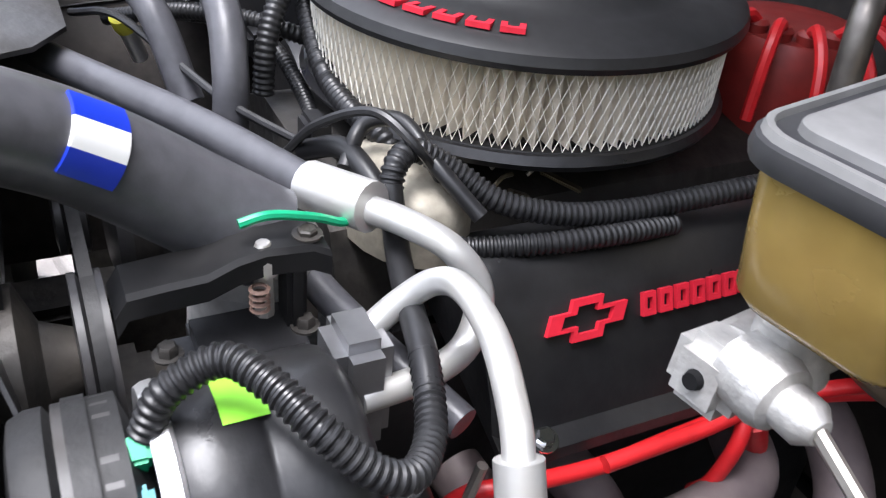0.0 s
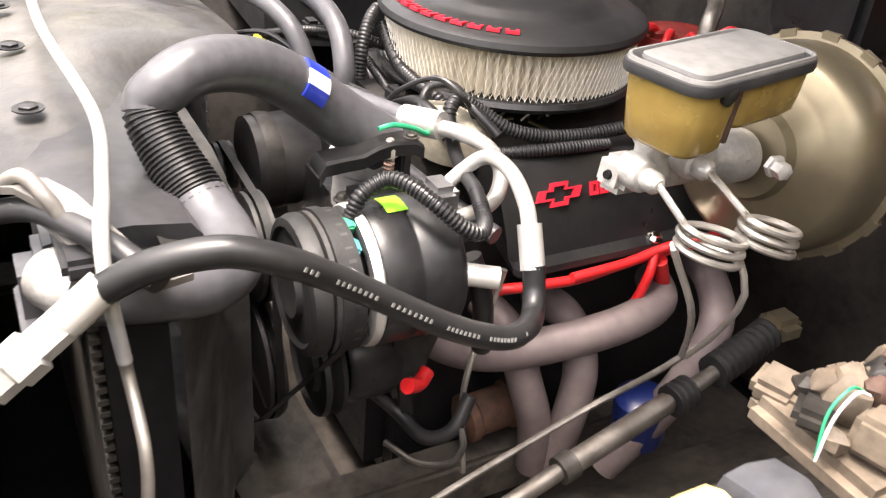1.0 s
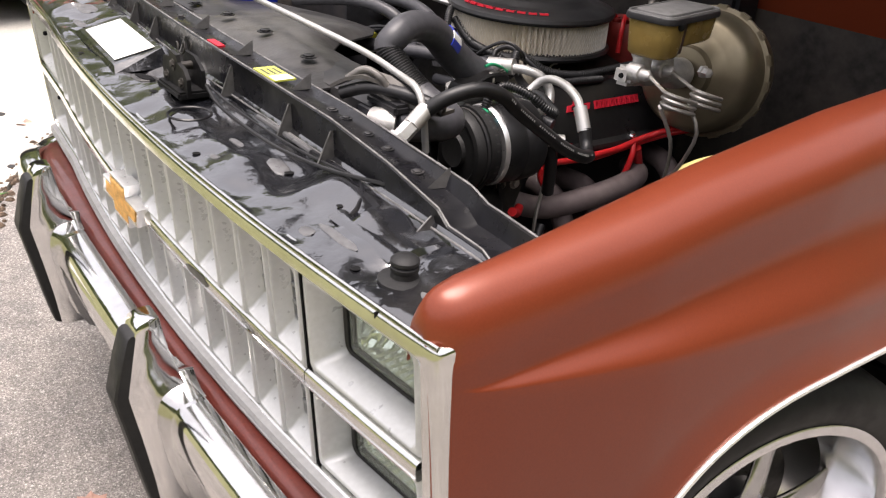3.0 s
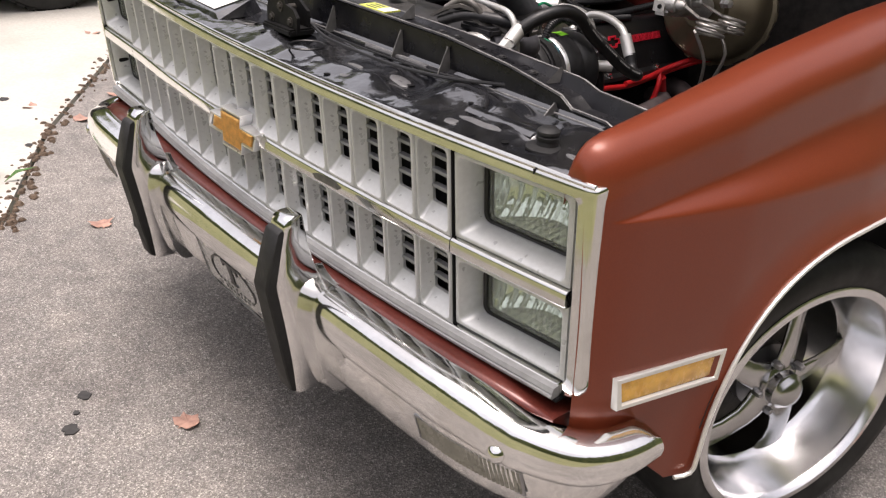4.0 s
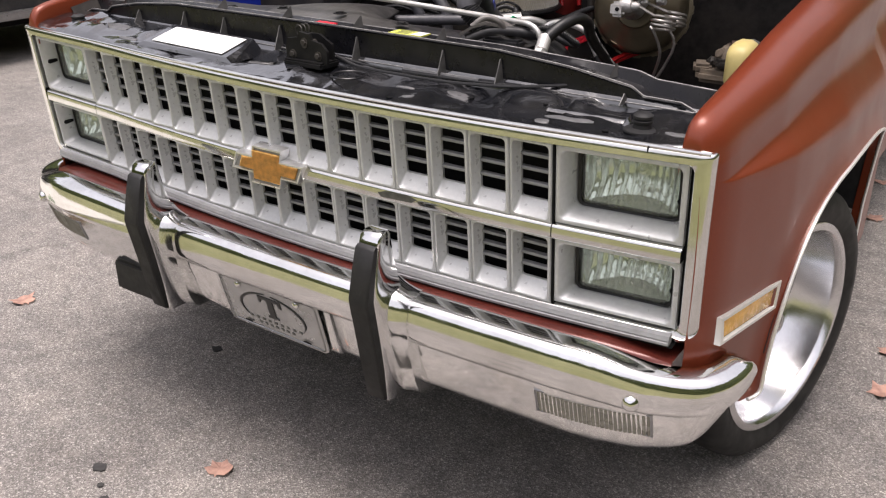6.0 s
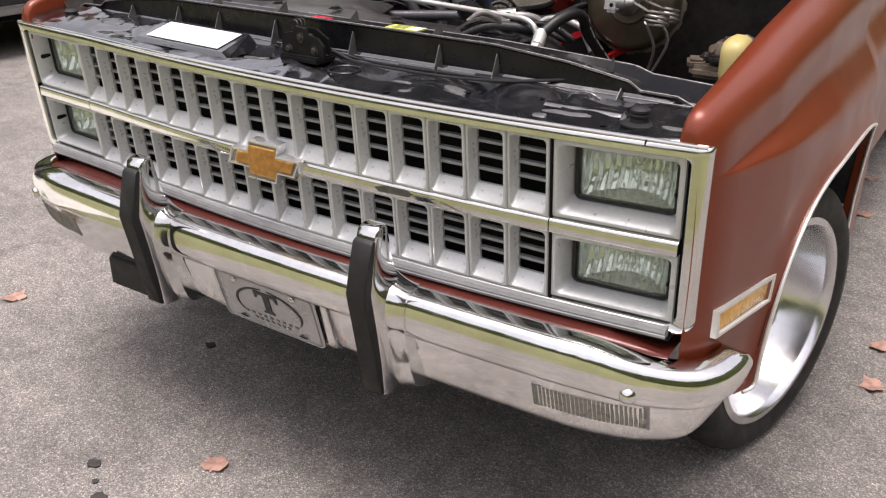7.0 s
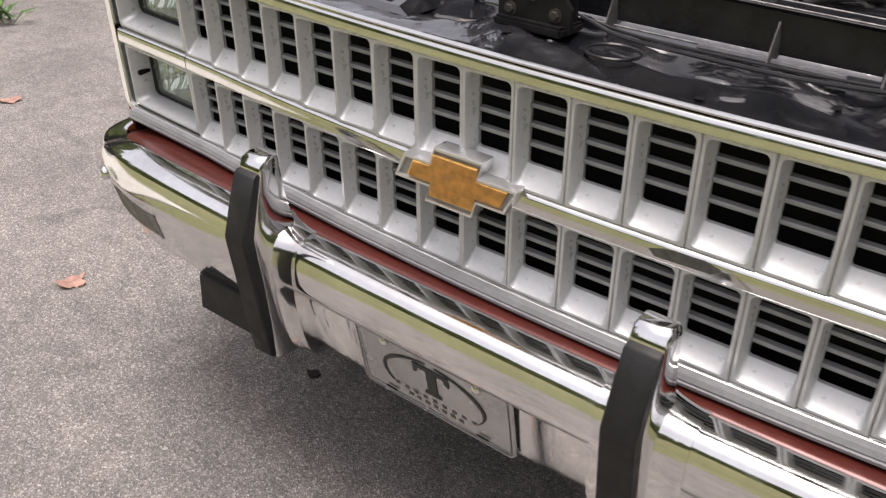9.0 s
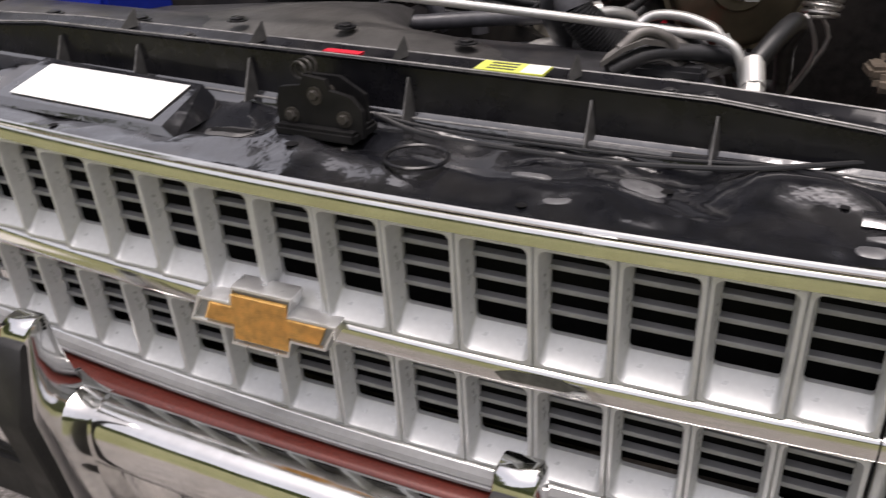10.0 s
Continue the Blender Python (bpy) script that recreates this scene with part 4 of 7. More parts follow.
def rear_top(x):
    return float(np.interp(abs(x), [0, 0.43, 0.70, 0.735, 0.85, 0.9], [1.060, 1.056, 1.043, 1.032, 1.027, 1.025]))


def panel_z(x, y):
    """Height of the latch panel: shallow pressings."""
    z = 0.979 + 0.150 * max(0.0, y) + 0.004 * math.sin(6.0 * x + 1.0) * math.sin(18 * y)
    z += 0.010 * max(0.0, 1 - abs(y - 0.10) / 0.05) * (1 if 0.62 < abs(x) < 0.74 else 0)
    z -= 0.012 * max(0.0, min(1.0, (abs(x) - 0.02) / 0.03)) * max(0.0, min(1.0, (0.5 - abs(x)) / 0.05)) * max(0.0, min(1.0, (y - 0.05) / 0.03)) * max(0.0, min(1.0, (0.165 - y) / 0.02))
    for bx, by, br, bh in ((0.60, 0.11, 0.060, 0.002), (0.47, 0.05, 0.050, -0.008), (0.36, 0.07, 0.050, 0.007), (0.52, 0.12, 0.04, 0.006), (0.21, 0.12, 0.05, -0.007), (0.70, 0.12, 0.05, -0.008), (-0.62, 0.08, 0.06, 0.008)):
        z += bh * math.exp(-((x - bx) ** 2 + (y - by) ** 2) / br ** 2 * 2)
    n1 = noise.noise(Vector((x * 13, y * 17, 0.3)))
    n2 = noise.noise(Vector((x * 30, y * 34, 4.3)))
    n3 = noise.noise(Vector((x * 20, y * 9, 7.7)))
    return z + 0.0065 * n1 * abs(n1) * 2.0 + 0.0013 * n2 + 0.0020 * n3


def draped(x, y, w, d, h):
    """A thin rounded patch that follows the panel."""
    rows_ = []
    for k in range(9):
        a = -1 + 2 * k / 8
        e = math.sqrt(max(0.05, 1 - abs(a) ** 4))
        rows_.append([(x + a * w, y + b * d * e, panel_z(x + a * w, y + b * d * e) + (h if abs(b) < 1 else h * 0.2)) for b in (-1, -0.8, 0, 0.8, 1)])
    return loft(rows_, closed=False, caps=(False, False))


xs = [-0.88 + 1.76 * i / 176 for i in range(177)]
xs = sorted(xs + [s * q for s in (1, -1) for q in (0.705, 0.712, 0.724, 0.735, 0.743, 0.80, 0.81, 0.825, 0.835)])
rows = []
for x in xs:
    wy, wt = wall_y(x), wall_top(x)
    y0 = -0.001 + sweep(x)
    row = [(x, y0, 0.976), (x, y0 + 0.002, 0.979)]
    for k in range(1, 19):
        y = y0 + 0.004 + (wy - 0.012 - y0) * k / 18
        row.append((x, y, panel_z(x, y)))
    row += [(x, wy - 0.006, 1.002), (x, wy - 0.001, 1.008), (x, wy, wt - 0.004), (x, wy - 0.006, wt + 0.001), (x, wy - 0.003, wt + 0.003), (x, wy + 0.008, wt), (x, wy + 0.024, wt - 0.005),
            (x, wy + 0.040, min(wt, rear_top(x)) - 0.004), (x, wy + 0.048, rear_top(x) + 0.001), (x, wy + 0.054, rear_top(x) + 0.001), (x, wy + 0.056, wt - 0.03), (x, wy + 0.056, wt - 0.12)]
    rows.append(row)
support.data = to_mesh("radiator_support", loft([r[:22] for r in rows], closed=False, caps=(False, False)), GLOSS_BLACK)
part("support_wall", loft([r[21:] for r in rows], closed=False, caps=(False, False)), SATIN_BLACK, support, "satin black upright wall and top channel")
for k, r_ in ((20, 0.0016), (24, 0.0014), (29, 0.0016)):
    part("worn_edge", tube([r[k] for r in rows[::2]], r_, 6, 1, curve=False), WORN_EDGE, support, "worn dusty edge")
part("pressed_rib", loft([[(x, 0.08 + w, 0.988 + h) for w, h in ((-0.016, 0.0), (-0.011, 0.004), (-0.004, 0.0065), (0.004, 0.0065), (0.011, 0.004), (0.016, 0.0))] for x in (0.595, 0.60, 0.61, 0.70, 0.735)]), GLOSS_BLACK, support)
for x in (-0.60, -0.423, -0.282, -0.100, 0.117, 0.327, 0.454, 0.70):
    wy, wt = wall_y(x), wall_top(x)
    g = loft([[(x - 0.007, wy - 0.001, 1.000), (x, wy - 0.024, 0.998), (x + 0.007, wy - 0.001, 1.000)], [(x - 0.001, wy - 0.001, wt - 0.014), (x, wy - 0.004, wt - 0.014), (x + 0.001, wy - 0.001, wt - 0.014)]])
    gus = part("gusset", g, GUSSET, support)
    part("gusset_edge", tube([(x, wy - 0.024, 0.9985), (x, wy - 0.004, wt - 0.0135)], 0.0011, 6, 1, curve=False), WORN_EDGE, gus)
for x in (-0.33, -0.115, 0.087, 0.295, 0.66):
    wy, wt = wall_y(x), wall_top(x)
    g = loft([[(x - 0.008, wy + 0.046, wt - 0.004), (x, wy + 0.014, wt - 0.005), (x + 0.008, wy + 0.046, wt - 0.004)], [(x - 0.001, wy + 0.05, wt + 0.018), (x, wy + 0.047, wt + 0.018), (x + 0.001, wy + 0.05, wt + 0.018)]])
    part("gusset", g, GUSSET, support)
for x in (-0.6, -0.52, -0.22, 0.0, 0.40, 0.44, 0.5, 0.55, 0.62):
    part("support_bolt", bolt((x, wall_y(x) + 0.028, wall_top(x) - 0.005), (0, 0, 1), 0.006, 0.004), DUSTY_BLACK, support)
ring = lathe([(0.0355, 0), (0.0355, 0.002), (0.0335, 0.0035), (0.0315, 0.002), (0.0315, 0)], 30, Matrix.Translation((0.170, 0.054, panel_z(0.170, 0.054) + 0.001)), caps=(False, False))
part("pressed_ring", ring, SATIN_BLACK, support)
# scuffed dents whose bright sky reflection is painted on as pale patches
for x, y, w, d in ((0.287, 0.080, 0.021, 0.006), (0.330, 0.028, 0.014, 0.005), (0.398, 0.094, 0.023, 0.012), (0.605, 0.030, 0.013, 0.008), (0.645, 0.050, 0.045, 0.006), (0.83, 0.060, 0.022, 0.006), (-0.52, 0.08, 0.03, 0.01), (-0.60, 0.12, 0.03, 0.02)):
    part("pressed_tab", draped(x, y, w, d, 0.0012), PALE_SHEEN, support)
for x, y, r in ((0.30, 0.012, 0.006), (0.42, 0.10, 0.007), (0.58, 0.09, 0.005), (0.72, 0.03, 0.006), (-0.30, 0.02, 0.006), (0.02, 0.05, 0.008)):
    part("panel_hole", lathe([(r, 0), (0.001, 0.0006)], 14, Matrix.Translation((x, y, panel_z(x, y) + 0.0016))), BLACK, support)
part("opening_rim", draped(-0.071, 0.068, 0.034, 0.024, 0.0022), GUSSET, support)
part("panel_opening", draped(-0.071, 0.068, 0.029, 0.018, 0.0036), BLACK, support)
part("pressed_ridge", tube([(0.40, 0.140, 1.001), (0.52, 0.141, 1.002), (0.565, 0.132, 1.0), (0.60, 0.105, 0.996), (0.615, 0.085, 0.993)], 0.0035, 8), SATIN_BLACK, support)
# the lit fillet at the wall's foot, its highlight painted pale
part("pressed_ridge", tube([(0.24, 0.137, 1.001), (0.32, 0.139, 1.001), (0.415, 0.138, 1.001)], 0.004, 8), PALE_SHEEN, support)
rail = tube([(x, sweep(x) - 0.003, 0.9785) for x in (-0.898, -0.85, -0.6, -0.4, -0.2, 0, 0.2, 0.4, 0.6, 0.85, 0.898)], 0.0034, 8)
part("edge_bead", rail, TRIM, support)

for sign in (1, -1):
    stop = part("hood_stop", lathe([(0.030, 0), (0.030, 0.003), (0.016, 0.006), (0.015, 0.012), (0.0165, 0.014), (0.0165, 0.018), (0.014, 0.020), (0.0165, 0.022), (0.0165, 0.026), (0.012, 0.030), (0.001, 0.0305)], 20, Matrix.Translation((sign * 0.768, 0.064 if sign > 0 else 0.125, 0.982))), RUBBER, support, "black rubber bonnet stop")

latch = thing("bonnet_latch", "black steel bonnet latch bolted to the radiator support", "latch")
latch.matrix_basis = Matrix.Translation((0.040, 0.094, 0.992)) @ Matrix.Diagonal((0.90, 0.90, 0.88, 1)) @ Matrix.Translation((-0.040, -0.130, -0.982))
L_M = latch.matrix_basis.copy()
part("latch_base", box(-0.02, 0.095, 0.10, 0.165, 0.980, 0.995, 0.004), BRACKET_BLACK, latch, m=L_M)
part("latch_plate", loft([[(x, y, z) for x, z in ((-0.02, 0.985), (0.10, 0.985), (0.10, 1.02), (0.085, 1.036), (0.055, 1.042), (0.05, 1.055), (0.02, 1.058), (0.015, 1.045), (-0.015, 1.04), (-0.022, 1.02))] for y in (0.115, 0.123)]), BRACKET_BLACK, latch, m=L_M)
part("latch_plate", loft([[(x, y, z) for x, z in ((-0.01, 0.985), (0.09, 0.985), (0.085, 1.03), (0.05, 1.05), (0.0, 1.05), (-0.012, 1.02))] for y in (0.150, 0.157)]), BRACKET_BLACK, latch, m=L_M)
part("latch_pin", lathe([(0.008, 0), (0.008, 0.045)], 14, along((0.036, 0.113, 1.03), (0.036, 0.2, 1.03))), GRIME, latch, m=L_M)
for x, z in ((0.0, 1.005), (0.075, 1.008), (0.035, 1.035)):
    part("latch_bolt", bolt((x, 0.115, z), (0, -1, 0), 0.007, 0.006), GRIME, latch, m=L_M)
part("latch_spring", tube([(0.0 + 0.012 * math.cos(a), 0.135 + 0.002 * a, 1.055 + 0.012 * math.sin(a)) for a in (0.7 * i for i in range(24))], 0.0018, 6, 2), GRIME, latch, m=L_M)
solo("latch_cable", tube([(0.09, 0.115, 1.012), (0.152, 0.108, 1.000), (0.25, 0.102, 0.999), (0.37, 0.104, 0.999), (0.477, 0.122, 1.002), (0.54, 0.138, 1.008), (0.590, 0.152, 1.014)], 0.0030, 8), HOSE_BLACK, "thin black bonnet release cable along the support", "cable")
solo("latch_cable", tube([(0.09, 0.120, 1.010), (0.16, 0.124, 1.001), (0.26, 0.122, 1.000), (0.40, 0.126, 1.001), (0.52, 0.140, 1.004)], 0.0020, 8), HOSE_BLACK, "thin black bonnet release cable along the support", "cable")

# labels on the support
lab = thing("emission_label", "blank white paper label on a raised black plate", "label")
foot = [(-0.455, 0.050), (-0.125, 0.030), (-0.135, 0.140), (-0.455, 0.160)]
top_z = (0.994, 0.994, 1.016, 1.018)
part("label_plate", loft([[(x, y, 0.984) for x, y in foot], [(x + (0.020 if x < -0.3 else -0.022), y + (0.006 if y < 0.1 else -0.010), z) for (x, y), z in zip(foot, top_z)]]), GLOSS_BLACK, lab)
part("label_sheet", loft([[(-0.412, 0.062, 0.9975 + d), (-0.168, 0.044, 0.9975 + d), (-0.168, 0.120, 1.0155 + d), (-0.406, 0.132, 1.0165 + d)] for d in (0.0, 0.0007)]), WHITE, lab)
yl = thing("caution_label", "yellow and white caution sticker on the top channel", "label")
part("sticker", box(0.194, 0.272, 0.152, 0.188, 1.0625, 1.0650), mat("faded_yellow_label", (0.62, 0.66, 0.10), 0.45, 0.0, 0.08, 60, stain=(0.74, 0.75, 0.3), stain_scale=25), yl)
part("sticker_patch", box(0.246, 0.271, 0.154, 0.186, 1.0651, 1.0655), WHITE, yl)
for i in range(3):
    part("sticker_bar", box(0.206, 0.238, 0.158 + 0.01 * i, 0.162 + 0.01 * i, 1.0651, 1.0655), SMEAR, yl)
solo("red_sticker", box(0.004, 0.052, 0.154, 0.167, 1.0630, 1.0665), RED_PRINT, "small red sticker on the top channel", "sticker")

# radiator, its cover and the fan shroud
radiator = thing("radiator", "dusty black radiator with fine fins behind the support", "radiator")
part("core", box(-0.42, 0.42, 0.295, 0.345, 0.52, 1.02), BLACK, radiator)
FIN = to_mesh("fin", box(-0.42, 0.42, 0.286, 0.294, 0.0, 0.005), GRIME)
for i in range(40):
    part("fin", FIN, None, radiator, m=Matrix.Translation((0, 0, 0.535 + 0.012 * i)))
cover = part("top_cover", loft([[(x, y, z) for y, z in ((0.265, 1.02), (0.268, 1.036), (0.29, 1.041), (0.335, 1.042), (0.38, 1.036), (0.392, 1.02))] for x in (-0.70, -0.35, 0.0, 0.26, 0.36)]), DUSTY_BLACK, radiator, "dusty dark grey top cover")
part("end_tank", box(0.26, 0.345, 0.30, 0.355, 0.62, 1.015, 0.012), DUSTY_BLACK, radiator)
part("clamp", box(0.335, 0.42, 0.275, 0.305, 1.035, 1.052, 0.005), DUSTY_BLACK, radiator, "black clamp bracket")
part("clamp_arm", tube([(0.32, 0.24, 1.05), (0.36, 0.27, 1.066), (0.42, 0.31, 1.062), (0.46, 0.335, 1.05)], 0.010, 10), DUSTY_BLACK, radiator)
shroud = part("fan_shroud", loft([rrect(-0.43, 0.43, 0.53, 1.03, 0.03, 0.352), rrect(-0.42, 0.42, 0.54, 1.025, 0.03, 0.360), rrect(-0.27, 0.27, 0.56, 1.0, 0.10, 0.430), rrect(-0.26, 0.26, 0.57, 0.995, 0.12, 0.455), rrect(-0.255, 0.255, 0.575, 0.99, 0.12, 0.455), rrect(-0.25, 0.25, 0.58, 0.985, 0.12, 0.40)], caps=(False, False)), DUST_GREY, radiator, "dusty black plastic fan shroud")

# ---- bay sides and firewall ----
INNER = mat("grimy_inner_panel", (0.024, 0.021, 0.019), 0.65, 0.0, 0.35, 60, spec=0.25, bump=0.001, bump_scale=30, stain=(0.060, 0.050, 0.042), stain_scale=9, stain_amount=0.6)
for sign in (1, -1):
    inner_rows = []
    for y in [0.165 + 0.066 * i for i in range(20)]:
        inner_rows.append([(sign * 0.852, y, crest(y) - 0.035), (sign * 0.83, y, crest(y) - 0.06), (sign * 0.78, y, 0.93), (sign * 0.70, y, 0.83 + 0.03 * math.sin(8 * y)), (sign * 0.62, y, 0.72), (sign * 0.585, y, 0.5)])
    part("inner_wing", loft(inner_rows, closed=False, caps=(False, False)), INNER, truck, "dusty black inner wing panel")
fw = bmesh.new()
box(-0.86, 0.86, 1.36, 1.38, 0.45, 1.20, bm=fw)
part("firewall", fw, INNER, truck, "black firewall panel")
part("cowl", loft([[(x, 1.32, 1.19), (x, 1.36, 1.215), (x, 1.60, 1.23), (x, 1.60, 1.10), (x, 1.36, 1.10)] for x in (-0.87, 0.87)]), PAINT, truck, "copper painted cowl")
part("frame_rail", box(0.42, 0.52, -0.0, 1.5, 0.40, 0.52, 0.012), GRIME, truck)
part("frame_rail", box(-0.52, -0.42, -0.0, 1.5, 0.40, 0.52, 0.012), GRIME, truck)
part("crossmember", box(-0.42, 0.42, 0.45, 0.62, 0.36, 0.46, 0.02), GRIME, truck)
# added near-black sheet: the shade below the nose as colour
part("dark_under_sheet", box(-0.60, 0.60, 0.065, 0.09, 0.40, 0.62, 0.01), BLACK, truck)
for sign in (1, -1):
    part("side_baffle", box(min(sign * 0.425, sign * 0.845), max(sign * 0.425, sign * 0.845), 0.31, 0.318, 0.44, 0.80, 0.003), SATIN_BLACK, truck, "black baffle beside the radiator")
# another added near-black sheet, for the dark behind the bumper
part("dark_front_sheet", box(-0.845, 0.845, 0.052, 0.31, 0.44, 0.452), BLACK, truck)

# ---- engine ----
engine = thing("engine", "black V8 engine with satin rocker covers and red plug leads", "engine")
part("block", box(-0.19, 0.19, 0.64, 1.28, 0.46, 0.88, 0.03), ENGINE_BLACK, engine)
part("intake_manifold", loft([[(x, y, z) for x, z in ((-0.16, 0.86), (0.16, 0.86), (0.12, 0.95), (0.05, 0.98), (-0.05, 0.98), (-0.12, 0.95))] for y in (0.70, 1.20)]), GRIME, engine, "grimy cast intake manifold")


def rocker_cover(sign):
    prof = [(0.135, 0.915), (0.143, 0.940), (0.160, 0.957), (0.190, 0.9665), (0.208, 0.9665), (0.219, 0.9595), (0.262, 0.885), (0.270, 0.862), (0.284, 0.856), (0.286, 0.848), (0.135, 0.90)]
    rows = []
    for y, s in ((0.765, 0.93), (0.772, 0.99), (0.79, 1.0), (1.20, 1.0), (1.218, 0.99), (1.225, 0.93)):
        rows.append([(sign * (0.21 + (x - 0.21) * s), y, 0.92 + (z - 0.92) * s) for x, z in prof])
    return loft(rows)


cover_r = part("rocker_cover", rocker_cover(1), ENGINE_BLACK, engine, "satin black rocker cover with red printing")
part("rocker_cover", rocker_cover(-1), ENGINE_BLACK, engine, "satin black rocker cover")
way = Vector((0.262 - 0.214, 0, 0.885 - 0.975)).normalized()
face_m = Matrix.Translation((0.2415, 0.90, 0.9275)) @ Matrix(((0, -way.x, way.cross(Vector((0, 1, 0))).x, 0), (1, 0, 0, 0), (0, -way.z, way.cross(Vector((0, 1, 0))).z, 0), (0, 0, 0, 1)))


def print_bm(outline, hole=None, d=0.0012):
    if hole is None:
        return loft([[(x, y, -0.003) for x, y in outline], [(x, y, d) for x, y in outline]])
    return loft([[(x, y, -0.003) for x, y in outline], [(x, y, d) for x, y in outline], [(x, y, d) for x, y in hole], [(x, y, -0.003) for x, y in hole]], caps=(False, False))


cross = lambda s: [(-0.034 * s, -0.0065 * s), (-0.028 * s, 0.0065 * s), (-0.013 * s, 0.0065 * s), (-0.010 * s, 0.0145 * s), (0.015 * s, 0.0145 * s), (0.0125 * s, 0.0065 * s), (0.034 * s, 0.0065 * s), (0.028 * s, -0.0065 * s), (0.013 * s, -0.0065 * s), (0.010 * s, -0.0145 * s), (-0.015 * s, -0.0145 * s), (-0.0125 * s, -0.0065 * s)]
part("printed_cross", print_bm(cross(1.0), cross(0.66)), RED_PRINT, cover_r, m=face_m @ Matrix.Translation((-0.056, 0.0, 0)))
for i in range(9):
    x = -0.010 + 0.0148 * i
    part("printed_bar", print_bm([(x, -0.0085), (x + 0.011, -0.0085), (x + 0.0125, 0.0085), (x + 0.0015, 0.0085)], [(x + 0.0035, -0.0045), (x + 0.0085, -0.0045), (x + 0.0095, 0.0045), (x + 0.0045, 0.0045)]), RED_PRINT, cover_r, m=face_m)
for y in (0.80, 0.98, 1.16):
    part("cover_bolt", bolt((0.277, y, 0.860), (0.3, 0, 1), 0.007, 0.007), CHROME, cover_r)

# air cleaner
AC = Vector((-0.006, 0.908, 0.998))
cleaner = thing("air_cleaner", "round open-element air cleaner with a black lid and pale pleats", "air cleaner")
part("base_pan", lathe([(0.06, -0.03), (0.10, -0.012), (0.178, 0.0), (0.182, 0.006), (0.178, 0.012), (0.165, 0.013)], 56, Matrix.Translation(AC)), ENGINE_BLACK, cleaner)
n = 84
inner_r, outer_r = 0.150, 0.170
pts = []
for k in range(n * 2):
    a = math.pi * k / n
    r = outer_r if k % 2 else inner_r
    pts.append((r * math.cos(a), r * math.sin(a)))
bm = loft([[(AC.x + x, AC.y + y, AC.z + z) for x, y in pts] for z in (0.012, 0.04, 0.074)], caps=(False, False))
part("pleated_element", bm, PAPER, cleaner, "pale pleated filter element", smooth=0)
mesh_bm = bmesh.new()
for s in (1, -1):
    for k in range(150):
        a0 = 2 * math.pi * k / 150
        loft([[(AC.x + r * math.cos(a0 + s * 0.0640 * q * 2.0), AC.y + r * math.sin(a0 + s * 0.0640 * q * 2.0), AC.z + 0.013 + 0.060 * q + dz) for r, dz in ((0.1722, -0.0009), (0.1732, 0.0), (0.1722, 0.0009))] for q in (0, 0.25, 0.5, 0.75, 1.0)], bm=mesh_bm)
part("wire_mesh", mesh_bm, mat("pale_dusty_mesh", (0.80, 0.77, 0.70), 0.45, 0.2, 0.15, 90), cleaner, "fine expanded wire mesh", smooth=0)
for z in (0.010, 0.075):
    part("seal_ring", lathe([(0.160, z - 0.003), (0.174, z - 0.003), (0.1755, z), (0.174, z + 0.003), (0.160, z + 0.003)], 56, Matrix.Translation(AC), caps=(False, False)), RUBBER, cleaner)
lid = part("lid", lathe([(0.173, 0.074), (0.182, 0.075), (0.1845, 0.080), (0.182, 0.087), (0.173, 0.092), (0.140, 0.098), (0.125, 0.101), (0.118, 0.108), (0.10, 0.111), (0.03, 0.113), (0.001, 0.113)], 72, Matrix.Translation(AC)), mat("satin_black_lid", (0.018, 0.018, 0.019), 0.42, 0.0, 0.2, 90, stain=(0.034, 0.033, 0.032), stain_scale=9, stain_amount=0.35, rough_vary=0.06), cleaner, "satin black lid with red printing")
for i in range(9):
    a = radians(-98 + 8.2 * i)
    p = AC + Vector((0.155 * math.cos(a), 0.155 * math.sin(a), 0.0962))
    out = print_bm([(-0.0085, -0.011), (0.0085, -0.011), (0.0085, 0.011), (-0.0085, 0.011)], [(-0.004, -0.006), (0.004, -0.006), (0.004, 0.006), (-0.004, 0.006)], 0.0008)
    part("printed_bar", out, RED_PRINT, lid, m=Matrix.Translation(p) @ Matrix.Rotation(a + math.pi / 2, 4, "Z") @ Matrix.Rotation(radians(-7), 4, "X"))
part("carburettor", loft([[(AC.x + sx * w, AC.y + sy * d, z) for sx, sy in ((-1, -1), (1, -1), (1, 1), (-1, 1))] for z, w, d in ((0.975, 0.07, 0.09), (0.98, 0.08, 0.10), (0.985, 0.055, 0.08), (0.998, 0.06, 0.085))]), CASTING, engine, "cast carburettor under the filter")

# compressor
comp = thing("compressor", "round black air-conditioning compressor with a bright clutch ring", "compressor")
CX, CZ, CR = 0.298, 0.910, 0.076
cm = along((CX, 0.555, CZ), (CX, 2, CZ))
part("shell", lathe([(CR - 0.012, 0.0), (CR - 0.002, 0.004), (CR, 0.010), (CR, 0.040), (CR - 0.0015, 0.042), (CR - 0.0015, 0.046), (CR, 0.048), (CR, 0.084), (CR - 0.002, 0.090), (CR - 0.008, 0.095), (0.055, 0.098), (0.03, 0.102)], 44, cm), ENGINE_BLACK, comp)
part("clutch_ring", lathe([(0.050, -0.004), (CR - 0.003, -0.008), (CR - 0.001, -0.004), (CR - 0.0005, 0.001), (CR - 0.006, 0.006)], 44, cm, caps=(False, False)), ALU, comp, "bright clutch ring")
